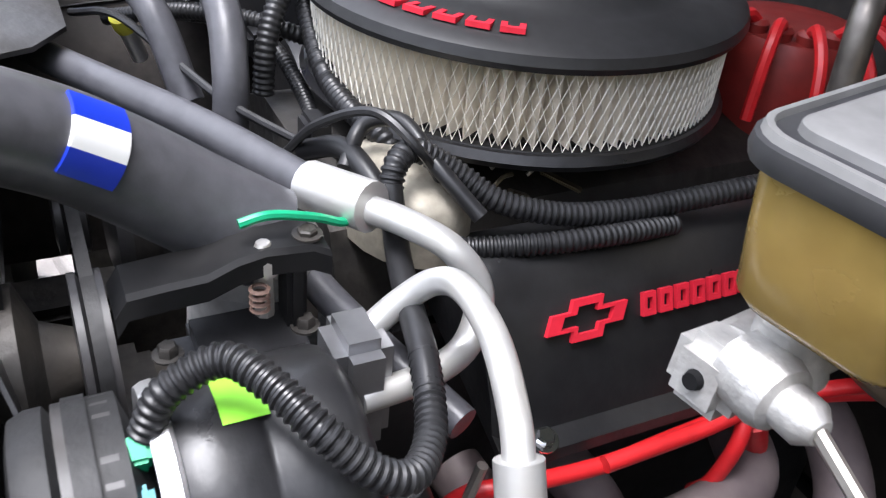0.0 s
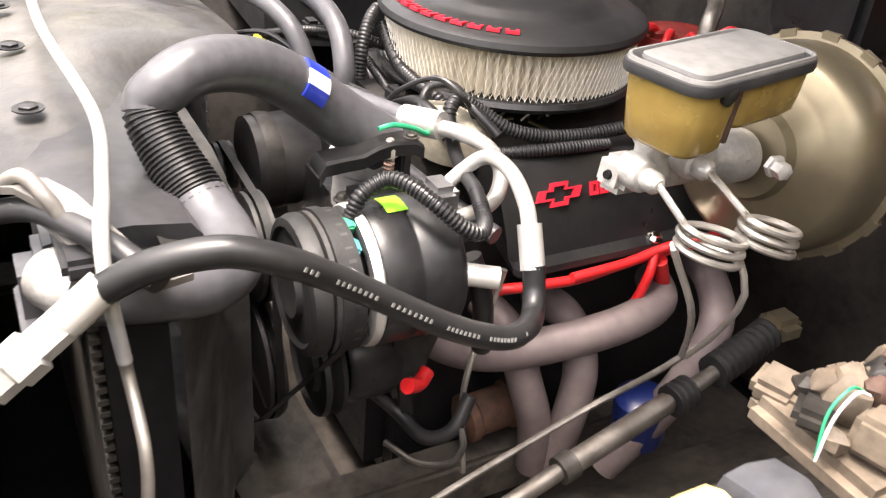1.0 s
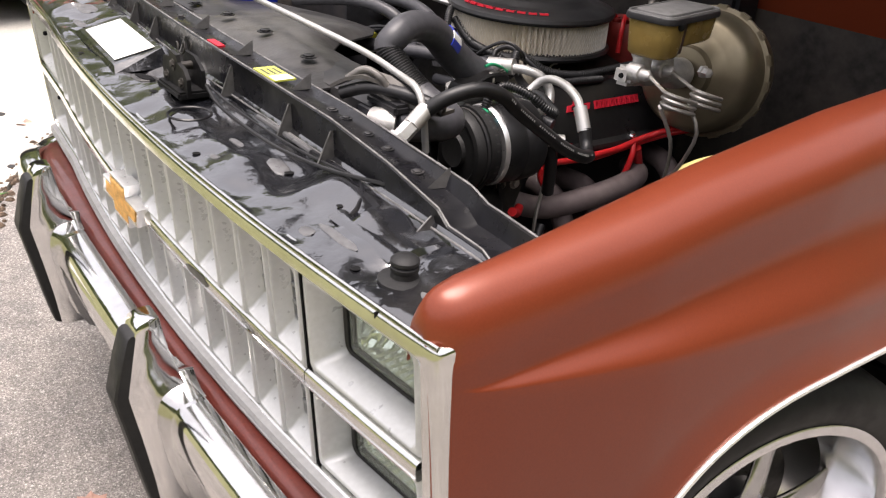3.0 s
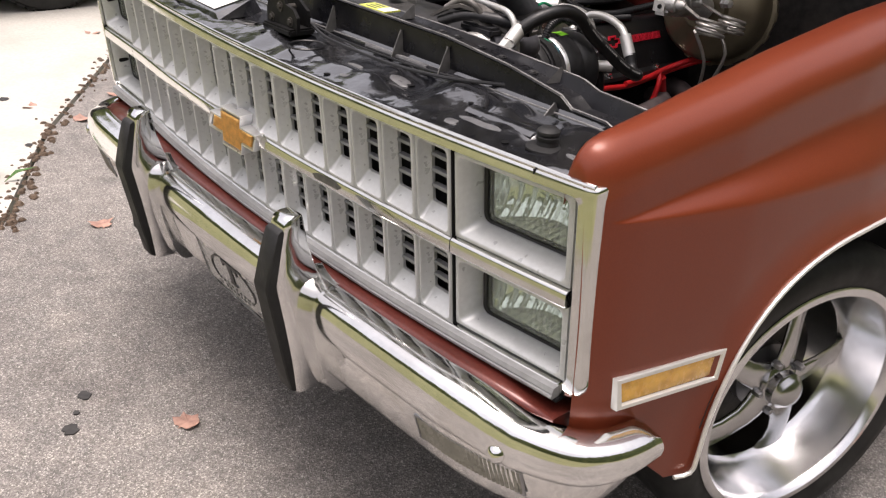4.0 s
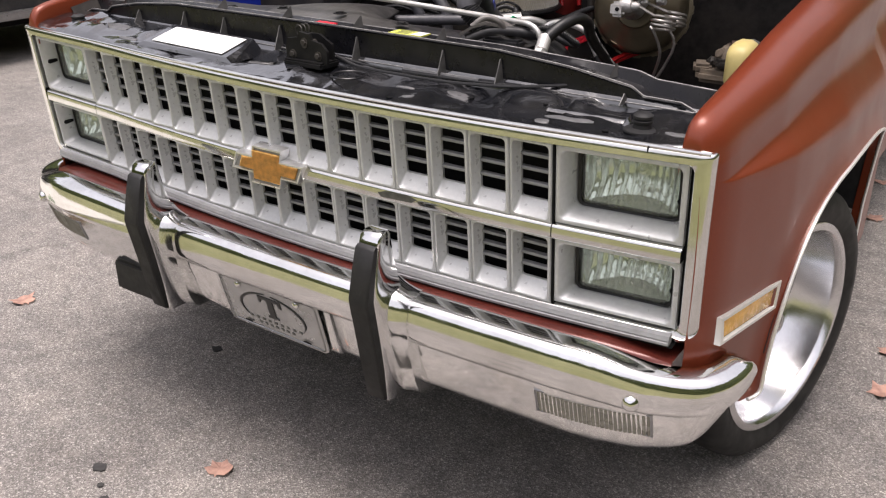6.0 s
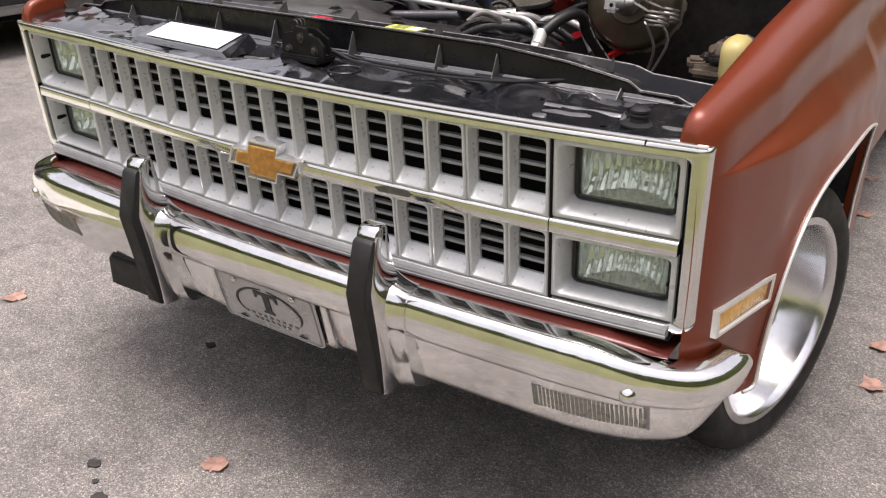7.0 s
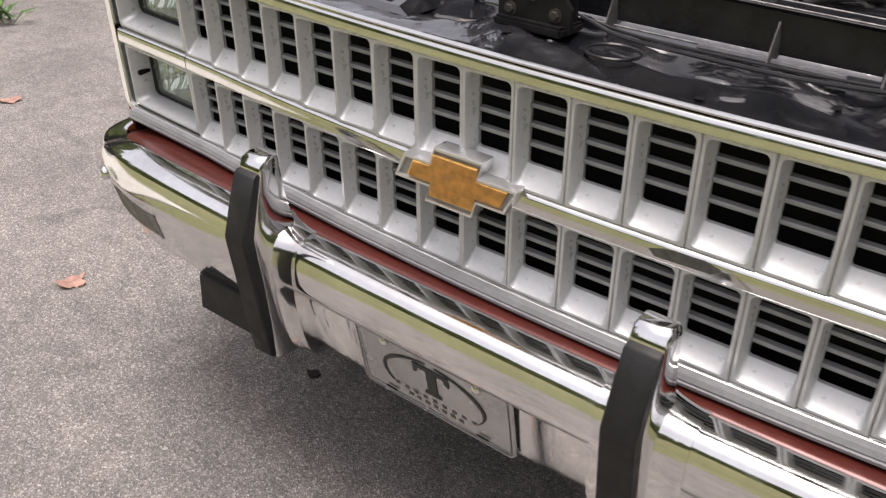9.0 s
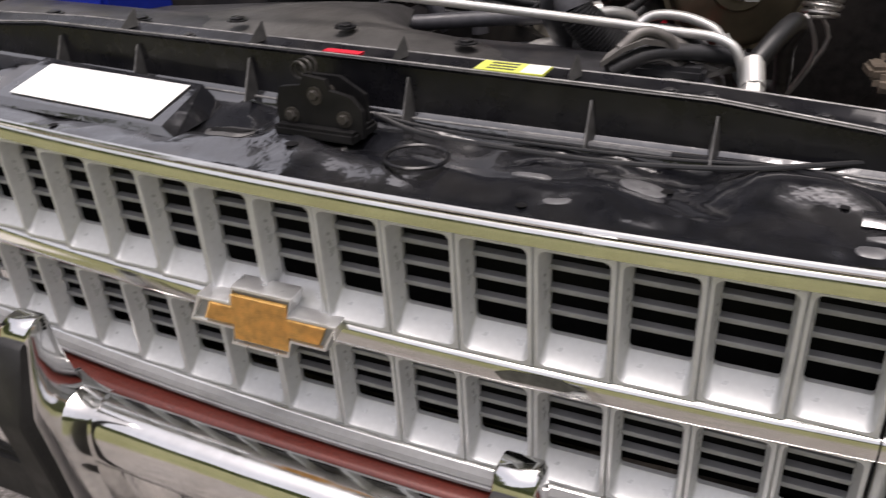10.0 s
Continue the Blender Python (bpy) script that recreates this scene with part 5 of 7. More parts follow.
part("pulley", lathe([(0.02, -0.072), (0.030, -0.074), (0.034, -0.068), (0.058, -0.066), (0.062, -0.070), (0.070, -0.068), (0.0735, -0.060), (0.0735, -0.052), (0.064, -0.046), (0.0735, -0.038), (0.0735, -0.018), (0.055, -0.012), (0.045, -0.006)], 44, cm), RUBBER, comp, "black drive pulley")
part("label_patch", loft([[(CX + (CR + 0.0012) * math.sin(a), y, CZ + (CR + 0.0012) * math.cos(a)) for a in (-0.22, -0.08, 0.06, 0.20)] for y in (0.580, 0.603)], closed=False, caps=(False, False)), LIME, comp, "lime green sticker")
part("rear_manifold", box(0.235, 0.280, 0.650, 0.685, 0.90, 0.980, 0.008), ALLOY_GREY, comp, "cast manifold block")
part("bracket", box(0.18, 0.26, 0.575, 0.66, 0.86, 0.955, 0.012), ENGINE_BLACK, comp, "black mounting bracket")
for y in (0.57, 0.65):
    part("bracket_bolt", bolt((0.22, y, 0.955), (0, 0, 1), 0.006, 0.008), GRIME, comp)

# brake booster and master cylinder
booster = thing("brake_booster", "gold zinc-plated brake servo drum with a tarnished rim", "brake booster")
BA, BB = Vector((0.412, 0.782, 1.046)), Vector((0.352, 1.085, 1.006))
bm_m = along(BB, BB + (BB - BA))
part("drum", lathe([(0.03, -0.10), (0.050, -0.098), (0.055, -0.085), (0.080, -0.076), (0.084, -0.073), (0.105, -0.068), (0.118, -0.055), (0.124, -0.03), (0.125, 0.0), (0.134, 0.002), (0.134, 0.010), (0.124, 0.012), (0.12, 0.06), (0.06, 0.09)], 56, bm_m), GOLD_ZINC, booster)
for i in range(16):
    a = 2 * math.pi * i / 16
    part("crimp", box(0.126, 0.137, -0.012, 0.012, 0.0, 0.012, 0.002), GOLD_ZINC, booster, m=bm_m @ Matrix.Rotation(a, 4, "Z"))
mcyl = thing("master_cylinder", "cast aluminium brake master cylinder with an amber reservoir and grey cap", "master cylinder")
u = (BB - BA).normalized()
mm = along(BA, BA + u)
part("bore", lathe([(0.019, 0.0), (0.0205, 0.03), (0.0185, 0.034), (0.0185, 0.05), (0.0215, 0.054), (0.0215, 0.10), (0.0185, 0.104), (0.0185, 0.15), (0.030, 0.165), (0.030, 0.20)], 24, mm), CASTING, mcyl)
part("front_block", box(-0.0175, 0.0175, -0.0175, 0.0175, -0.024, 0.016, 0.007), CASTING, mcyl, "squared casting block", m=mm)
part("rear_flange", box(-0.030, 0.052, -0.012, 0.012, 0.165, 0.178, 0.004), CASTING, mcyl, m=mm)
part("flange_nut", lathe([(0.012, 0.0), (0.012, 0.006), (0.009, 0.007), (0.009, 0.020), (0.004, 0.022)], 6, along((0.448, 0.945, 1.046), (0.60, 0.915, 1.055))), CASTING, mcyl, "rear mounting nut")
part("end_plug", lathe([(0.001, -0.0275), (0.004, -0.0275), (0.005, -0.024)], 12, mm), BLACK, mcyl, "dark bore hole")
for p in (Vector((0.420, 0.778, 1.056)), Vector((0.412, 0.848, 1.055))):
    part("outlet", lathe([(0.017, 0), (0.0175, 0.020), (0.0155, 0.026), (0.011, 0.028), (0.011, 0.040), (0.006, 0.046)], 14, along(p, p + Vector((1, 0.02, 0.02)))), CASTING, mcyl, "outlet port with a flare nut")
    part("neck", lathe([(0.020, 0.0), (0.017, 0.012), (0.017, 0.024), (0.021, 0.030), (0.021, 0.044)], 18, Matrix.Translation((p.x + 0.004, p.y + 0.022, 1.052))), CASTING, mcyl, "cast reservoir neck")
side = Vector((u.y, -u.x, 0)).normalized()
fore = Vector((u.x, u.y, 0)).normalized()


def res_loop(z, hx, b0, b1, r):
    """A rounded oblong about the reservoir's long axis."""
    return [tuple(Vector((0.431, 0.856, z)) + side * a + fore * b) for a, _, b in rrect(-hx, hx, b0, b1, r, 0, 5)]


tub = part("reservoir", loft([res_loop(1.087, 0.030, -0.078, -0.034, 0.015), res_loop(1.089, 0.037, -0.084, -0.028, 0.018), res_loop(1.094, 0.0405, -0.087, -0.024, 0.019), res_loop(1.125, 0.0425, -0.089, -0.022, 0.018), res_loop(1.153, 0.0445, -0.090, -0.021, 0.018)]), RESERVOIR, mcyl, "amber stained translucent reservoir")
part("rear_chamber", loft([res_loop(1.104, 0.030, -0.018, 0.074, 0.015), res_loop(1.106, 0.037, -0.021, 0.082, 0.018), res_loop(1.111, 0.0405, -0.0215, 0.086, 0.016), res_loop(1.13, 0.0425, -0.0215, 0.088, 0.016), res_loop(1.153, 0.0445, -0.0205, 0.089, 0.016)]), RESERVOIR, tub)
part("seam", loft([res_loop(1.094, 0.0365, -0.026, -0.0195, 0.002), res_loop(1.153, 0.0415, -0.026, -0.0195, 0.002)]), RUST, tub, "brown stained seam between the chambers")
cap = part("reservoir_cap", loft([res_loop(1.1505, 0.046, -0.091, 0.090, 0.020), res_loop(1.151, 0.0495, -0.0955, 0.0935, 0.022), res_loop(1.156, 0.0505, -0.097, 0.095, 0.023), res_loop(1.161, 0.0495, -0.096, 0.094, 0.022), res_loop(1.1625, 0.047, -0.093, 0.092, 0.020)]), mat("dark_rubber_rim", (0.035, 0.035, 0.038), 0.4, 0.0, 0.2, 60, stain=(0.075, 0.075, 0.075), stain_scale=12), mcyl, "grey rubber cap with a moulded groove")
part("cap_rim", loft([res_loop(1.161, 0.0482, -0.0945, 0.0930, 0.021), res_loop(1.1652, 0.0470, -0.0930, 0.0920, 0.020), res_loop(1.1652, 0.0445, -0.0900, 0.0895, 0.018), res_loop(1.160, 0.0430, -0.0885, 0.0880, 0.017)], caps=(False, False)), CAP, cap)
part("cap_panel", loft([res_loop(1.160, 0.0375, -0.0815, 0.0830, 0.013), res_loop(1.1662, 0.0365, -0.0805, 0.0820, 0.012), res_loop(1.1675, 0.034, -0.078, 0.080, 0.010)]), CAP, cap, "dusty grey top panel")
part("cap_tab", lathe([(0.010, 0.0), (0.010, 0.004), (0.006, 0.007)], 14, along(Vector((0.431, 0.856, 1.149)) + side * 0.044 - fore * 0.052, Vector((0.431, 0.856, 1.146)) + side * 0.2 - fore * 0.052)), RUBBER, cap)


def coil_line(start, centre, r, end, turns=3):
    """A pipe that drops into a flat stack of turns and leaves downwards."""
    pts = [start]
    for i in range(turns * 12 + 1):
        a = 2 * math.pi * i / 12 - 0.6
        pts.append((centre[0] + r * math.sin(a) * 0.8, centre[1] - r * math.cos(a), centre[2] + 0.016 - 0.0105 * i / 12 + 0.25 * r * math.cos(a)))
    return pts + end


bl = thing("brake_lines", "two coiled steel brake pipes below the master cylinder", "brake pipes")
part("front_pipe", tube(coil_line((0.464, 0.779, 1.057), (0.516, 0.806, 1.018), 0.033, [(0.518, 0.800, 0.955), (0.500, 0.830, 0.90), (0.474, 0.858, 0.846)]), 0.0036, 8, 3), STEEL_LINE, bl)
part("rear_pipe", tube(coil_line((0.456, 0.849, 1.056), (0.522, 0.872, 1.018), 0.030, [(0.534, 0.850, 0.965), (0.508, 0.860, 0.90), (0.477, 0.860, 0.847)]), 0.0036, 8, 3), STEEL_LINE, bl)
part("lower_pipe", tube([(0.476, 0.859, 0.848), (0.462, 0.838, 0.82), (0.430, 0.795, 0.765), (0.440, 0.69, 0.745), (0.465, 0.55, 0.73), (0.50, 0.40, 0.715)], 0.0038, 8), DARK_STEEL, bl)
shaft = thing("steering_shaft", "worn steel steering shaft running forward past the headers", "shaft")
part("outer_tube", tube([(0.398, 1.10, 0.765), (0.425, 0.962, 0.742), (0.452, 0.752, 0.706), (0.480, 0.55, 0.672), (0.50, 0.40, 0.65)], 0.010, 14), DARK_STEEL, shaft)
part("sleeve", tube([(0.432, 0.905, 0.732), (0.452, 0.752, 0.706)], 0.0135, 16, 1), DARK_STEEL, shaft)
part("collar", tube([(0.451, 0.76, 0.7075), (0.4535, 0.74, 0.704)], 0.017, 16, 1), GRIME, shaft)
tank = thing("washer_tank", "yellowed plastic washer tank against the wing", "tank")
TANK_M = Matrix.Translation((0.780, 0.540, 1.008)) @ Matrix.Diagonal((0.70, 0.66, 0.60, 1)) @ Matrix.Translation((-0.722, -0.628, -0.925))
body = loft([[(0.722 + sx * w * 0.72, y_ * 0.84 + 0.092, 0.850 + (sz - 0.85) * h) for sx, sz in ((-0.8, 0.85), (0.8, 0.85), (1, 0.87), (1, 0.955), (0.85, 0.975), (0.4, 0.985), (-0.4, 0.985), (-0.85, 0.975), (-1, 0.955), (-1, 0.87))] for y_, w, h in ((0.575, 0.018, 0.5), (0.580, 0.032, 0.78), (0.592, 0.044, 0.92), (0.615, 0.050, 1.0), (0.66, 0.051, 1.04), (0.697, 0.050, 1.05), (0.700, 0.048, 1.04))])
body.transform(TANK_M)
part("tank_body", body, YELLOWED, tank, smooth=60)
part("lower_body", box(0.764, 0.800, 0.512, 0.562, 0.90, 0.975, 0.010), YELLOWED, tank)
part("tank_bracket", box(0.758, 0.842, 0.520, 0.555, 0.925, 0.931, 0.002), DUSTY_BLACK, tank, "black steel bracket")
boot = loft([[(0.712 + 0.045 * sx * w, y_ - 0.018, 0.93 + 0.05 * sz * w) for sx, sz in ((-1, -0.6), (-0.3, -1), (0.6, -1), (1, -0.2), (0.8, 0.7), (0.1, 1), (-0.7, 0.8))] for y_, w in ((0.705, 0.7), (0.712, 0.95), (0.74, 1.0), (0.775, 0.9), (0.79, 0.6))])
boot.transform(Matrix.Translation((0.0, 0.012, 0.0)) @ TANK_M)
part("boot", boot, mat("slate_rubber", (0.035, 0.037, 0.045), 0.55, 0.0, 0.2, 60, stain=(0.08, 0.08, 0.08), stain_scale=20), tank, "slate grey rubber boot behind the tank")
junction = thing("relay_block", "weathered tan relay block with loose wires on the inner wing", "relay")
TAN = mat("weathered_tan_plastic", (0.15, 0.12, 0.09), 0.7, 0, 0.35, 50, bump=0.002, bump_scale=60, stain=(0.12, 0.09, 0.065), stain_scale=26, stain_amount=0.7)
random.seed(21)
for i in range(9):
    x, y, w, d, h = 0.63 + 0.011 * i + random.uniform(-0.02, 0.02), 0.82 + 0.05 * (i % 3) + random.uniform(-0.015, 0.015), random.uniform(0.012, 0.026), random.uniform(0.014, 0.028), random.uniform(0.015, 0.05)
    part("housing", box(-w, w, -d, d, 0.0, h, 0.006), (TAN, TAN, RUST, GRIME, TAN)[i % 5], junction, m=Matrix.Translation((x, y, 0.915 + 0.006 * (i % 4))) @ Matrix.Rotation(random.uniform(-0.6, 0.6), 4, "Z") @ Matrix.Rotation(random.uniform(-0.25, 0.25), 4, "X"))
part("base", box(0.61, 0.75, 0.79, 0.95, 0.895, 0.925, 0.010), TAN, junction)
for i in range(2):
    part("wire", tube([(0.685 + 0.006 * i, 0.83, 0.972), (0.688 + 0.006 * i, 0.805, 0.984), (0.690 + 0.006 * i, 0.785, 0.966), (0.70, 0.775, 0.93)], 0.0014, 6), (GREEN, WHITE, BLUE, RUST)[i], junction)
for i in range(14):
    c_ = Vector((random.uniform(0.625, 0.715), random.uniform(0.79, 0.93), random.uniform(0.93, 0.965)))
    s_ = random.uniform(0.010, 0.024)
    lump = loft([[tuple(c_ + Vector((s_ * w * math.cos(a) * random.uniform(0.7, 1.25), s_ * w * math.sin(a) * random.uniform(0.7, 1.25), s_ * h * random.uniform(0.8, 1.2)))) for a in (0.785 * k for k in range(8))] for h, w in ((-1, 0.6), (-0.3, 1.0), (0.5, 0.9), (0.95, 0.45))])
    part("terminal", lump, (TAN, RUST, TAN, GRIME, TAN)[i % 5], junction, smooth=40)

# ---- hoses and pipes ----
rh = thing("radiator_hose", "thick grey radiator hose with a corrugated bend and blue band", "hose")
HP = [(0.400, 0.288, 1.016), (0.408, 0.340, 1.012), (0.402, 0.380, 1.006), (0.378, 0.406, 1.004), (0.338, 0.410, 1.008), (0.300, 0.400, 1.024), (0.242, 0.376, 1.082), (0.236, 0.393, 1.107), (0.222, 0.430, 1.117), (0.201, 0.480, 1.106), (0.181, 0.525, 1.079), (0.166, 0.560, 1.050), (0.162, 0.602, 1.016), (0.168, 0.642, 0.988)]
run = spline(HP, 10)
part("hose", tube(run[:51], 0.0275, 20, curve=False), HOSE, rh)
part("corrugated_bend", tube(run[49:62], 0.0276, 20, rings=0.0046, ring_depth=0.09, r_end=0.0232, curve=False), HOSE_BLACK, rh, "corrugated black section")
part("hose_upper", tube(run[61:], 0.0232, 20, r_end=0.033, curve=False), HOSE, rh)
sp = spline(HP[6:], 8)
b0 = sp[34]
b1 = sp[35]
bw = (b1 - b0).normalized()
tw = Vector((1, -0.25, 0.9))
tw = (tw - bw * tw.dot(bw)).normalized()
sd = bw.cross(tw)
for a0, a1, m_ in ((-46, -17, BLUE), (-17, 14, WHITE), (14, 42, BLUE)):
    strip = [[b0 + bw * (e * 0.017) + (tw * math.cos(a) + sd * math.sin(a)) * r_ for a in (math.radians(a0 + (a1 - a0) * k / 6) for k in range(7))] for e, r_ in ((-1, 0.0280), (-1, 0.0300), (1, 0.0318), (1, 0.0298))]
    part("sticker", loft(strip, closed=False, caps=(False, False)), m_, rh)


ac = thing("refrigerant_pipe", "bare aluminium refrigerant pipe running over the radiator", "pipe")
part("pipe", tube([(-0.62, 0.33, 1.098), (-0.2, 0.32, 1.098), (0.02, 0.315, 1.098), (0.228, 0.331, 1.086), (0.36, 0.316, 1.083), (0.432, 0.303, 1.080), (0.456, 0.300, 1.052), (0.462, 0.305, 0.99)], 0.0056, 12), ALU_WHITE, ac)
part("lower_run", tube([(0.461, 0.304, 0.995), (0.464, 0.306, 0.975), (0.497, 0.307, 0.931), (0.508, 0.301, 0.885), (0.495, 0.285, 0.858), (0.46, 0.262, 0.85)], 0.0048, 12), STEEL_LINE, ac, "dull grey lower run")
part("fitting", lathe([(0.010, -0.02), (0.014, -0.018), (0.014, 0.0), (0.017, 0.002), (0.017, 0.02), (0.013, 0.022), (0.013, 0.06), (0.010, 0.065)], 6, along((0.477, 0.232, 1.014), (0.469, 0.293, 1.057))), ALU_WHITE, ac, "hexagonal aluminium fitting")
part("sleeve", tube([(0.480, 0.205, 0.995), (0.476, 0.245, 1.024), (0.469, 0.293, 1.057)], 0.0085, 12), ALU_WHITE, ac)
part("crimp", tube([(0.473, 0.268, 1.040), (0.467, 0.297, 1.060)], 0.0130, 14, 1), ALU_WHITE, ac)
sh = thing("refrigerant_hose", "black rubber refrigerant hose with white print, arching over the bay", "hose")
HOSE_RUN = [(0.466, 0.291, 1.054), (0.485, 0.325, 1.080), (0.499, 0.370, 1.090), (0.502, 0.410, 1.076), (0.492, 0.448, 1.049), (0.488, 0.487, 1.021), (0.488, 0.527, 0.993), (0.486, 0.562, 0.969), (0.484, 0.598, 0.949), (0.480, 0.628, 0.937), (0.462, 0.658, 0.928), (0.436, 0.682, 0.918), (0.417, 0.694, 0.930), (0.406, 0.697, 0.955)]
part("hose", tube(HOSE_RUN, 0.0115, 14), HOSE_BLACK, sh)
hp = spline(HOSE_RUN, 16)
up_ = Vector((0.75, -0.45, 0.5))
PALE_PRINT = mat("pale_print", (0.17, 0.17, 0.165), 0.6, 0.0, 0.2, 90)
for i in range(52, 150, 2):
    if i % 21 > 15:
        continue
    p, q = hp[i], (hp[i + 1] - hp[i - 1]).normalized()
    n_ = (up_ - q * up_.dot(q)).normalized()
    part("print_bar", box(-0.0012, 0.0012, -0.0017, 0.0017, -0.001, 0.0003), PALE_PRINT, sh, m=Matrix.Translation(p + n_ * 0.0117) @ Matrix((q, n_.cross(q), n_)).transposed().to_4x4())
part("crimp_sleeve", tube([(0.407, 0.696, 0.950), (0.383, 0.701, 0.988)], 0.0125, 16, 1), ALU_WHITE, sh, "white crimp sleeve")
part("metal_end", tube([(0.384, 0.701, 0.986), (0.366, 0.706, 1.000), (0.325, 0.716, 1.010), (0.282, 0.720, 1.010), (0.258, 0.714, 1.000), (0.248, 0.698, 0.982), (0.248, 0.680, 0.968), (0.254, 0.660, 0.962)], 0.0082, 14), ALU_WHITE, sh, "bent aluminium end")
lh = thing("suction_pipe", "black pipe with a white sleeve and aluminium bend across the engine", "pipe")
part("pipe", tube([(-0.30, 0.46, 1.0), (-0.13, 0.535, 1.002), (0.030, 0.622, 1.006), (0.158, 0.680, 1.008)], 0.013, 14), HOSE, lh)
part("sleeve", tube([(0.146, 0.676, 1.007), (0.192, 0.701, 1.013)], 0.0165, 16, 1), ALU_WHITE, lh)
part("bend", tube([(0.186, 0.698, 1.010), (0.210, 0.716, 1.010), (0.232, 0.738, 1.0), (0.246, 0.752, 0.975), (0.262, 0.738, 0.950), (0.272, 0.705, 0.942), (0.275, 0.665, 0.940)], 0.0092, 14), ALU_WHITE, lh)

loom = thing("wiring_loom", "black corrugated wiring conduit looping over the compressor and engine", "wiring loom")
part("conduit", tube([(0.301, 0.546, 0.980), (0.299, 0.558, 1.002), (0.303, 0.584, 1.017), (0.325, 0.600, 1.016), (0.350, 0.615, 1.006), (0.366, 0.635, 0.988), (0.366, 0.655, 0.977), (0.345, 0.674, 0.972), (0.318, 0.686, 0.974), (0.290, 0.694, 0.980)], 0.0088, 12, rings=0.0048, ring_depth=0.16), HOSE_BLACK, loom)
part("taped_run", tube([(0.318, 0.686, 0.974), (0.290, 0.694, 0.980), (0.250, 0.704, 0.978), (0.209, 0.714, 0.982), (0.185, 0.720, 0.992), (0.170, 0.722, 1.012)], 0.0082, 12), HOSE_BLACK, loom, "black taped section")
part("conduit", tube([(0.170, 0.722, 1.006), (0.160, 0.730, 1.022), (0.150, 0.748, 1.024), (0.160, 0.775, 1.008), (0.178, 0.800, 0.992), (0.192, 0.840, 0.983), (0.200, 0.890, 0.981), (0.206, 0.940, 0.985), (0.214, 1.00, 0.992), (0.22, 1.06, 0.995)], 0.0088, 12, rings=0.0048, ring_depth=0.16), HOSE_BLACK, loom)
part("conduit", tube([(0.190, 0.768, 0.968), (0.200, 0.790, 0.971), (0.212, 0.830, 0.974), (0.216, 0.880, 0.974), (0.212, 0.93, 0.970)], 0.0080, 12, rings=0.0048, ring_depth=0.16), HOSE_BLACK, loom)
part("green_wire", tube([(0.207, 0.616, 1.026), (0.206, 0.634, 1.028), (0.200, 0.662, 1.018), (0.192, 0.684, 1.006), (0.182, 0.698, 1.010), (0.176, 0.704, 1.022)], 0.0030, 8), GREEN, loom, "green taped wire")
part("plug", box(-0.007, 0.007, -0.006, 0.006, -0.010, 0.010, 0.002), GREEN, loom, "small green plug", Matrix.Translation((0.305, 0.541, 0.972)) @ Matrix.Rotation(0.5, 4, "Y"))
part("plug_body", box(-0.009, 0.009, -0.007, 0.007, -0.014, 0.012, 0.003), mat("teal_plastic", (0.03, 0.22, 0.26), 0.4, 0.0, 0.1, 60), loom, "teal connector on the compressor coil", Matrix.Translation((0.325, 0.538, 0.957)) @ Matrix.Rotation(0.5, 4, "Y"))

# plug leads and headers
leads = thing("plug_leads", "red silicone plug leads along the rocker cover", "plug leads")
part("lead", tube([(0.40, 1.10, 0.90), (0.335, 1.05, 0.875), (0.296, 0.99, 0.850), (0.290, 0.916, 0.838), (0.292, 0.85, 0.834), (0.290, 0.78, 0.838), (0.281, 0.745, 0.834), (0.276, 0.728, 0.812), (0.285, 0.735, 0.785)], 0.0065, 10), RED, leads)
part("lead", tube([(0.41, 1.10, 0.915), (0.345, 1.06, 0.89), (0.304, 0.99, 0.862), (0.298, 0.92, 0.846), (0.298, 0.84, 0.842)], 0.0065, 10), RED, leads)
part("lead", tube([(0.298, 0.965, 0.855), (0.308, 0.955, 0.83), (0.305, 0.945, 0.79), (0.295, 0.94, 0.77)], 0.0065, 10), RED, leads)
part("boot", tube([(0.300, 0.975, 0.84), (0.292, 1.0, 0.79), (0.285, 1.01, 0.752)], 0.010, 12), RED, leads, "red plug boot")
part("boot", tube([(0.345, 0.60, 0.785), (0.335, 0.62, 0.775), (0.325, 0.635, 0.78)], 0.009, 12), RED, leads, "red plug boot")
ex = thing("exhaust_header", "dull grey-brown tubular exhaust header", "exhaust header")
part("primary", tube([(0.20, 0.665, 0.77), (0.245, 0.70, 0.745), (0.275, 0.76, 0.735), (0.305, 0.84, 0.752), (0.320, 0.92, 0.770), (0.305, 0.985, 0.778), (0.25, 1.02, 0.775)], 0.024, 18), HEADER, ex)
part("primary", tube([(0.20, 0.86, 0.76), (0.27, 0.87, 0.755), (0.31, 0.87, 0.71), (0.32, 0.86, 0.64), (0.31, 0.85, 0.54)], 0.023, 18), HEADER, ex)
part("primary", tube([(0.20, 0.78, 0.76), (0.26, 0.79, 0.745), (0.29, 0.80, 0.69), (0.30, 0.82, 0.62), (0.30, 0.83, 0.54)], 0.023, 18), HEADER, ex)
part("primary", tube([(0.22, 1.10, 0.79), (0.30, 1.08, 0.785), (0.36, 1.04, 0.75), (0.365, 0.98, 0.65), (0.34, 0.92, 0.54)], 0.023, 18), HEADER, ex)
solo("oil_filter", lathe([(0.035, 0.0), (0.037, 0.01), (0.037, 0.07), (0.025, 0.08)], 28, along((0.345, 0.965, 0.585), (0.345, 0.95, 0.73))), mat("dark_blue_enamel", (0.007, 0.016, 0.09), 0.35, 0.0, 0.1, 60), "blue canister oil filter", "filter")

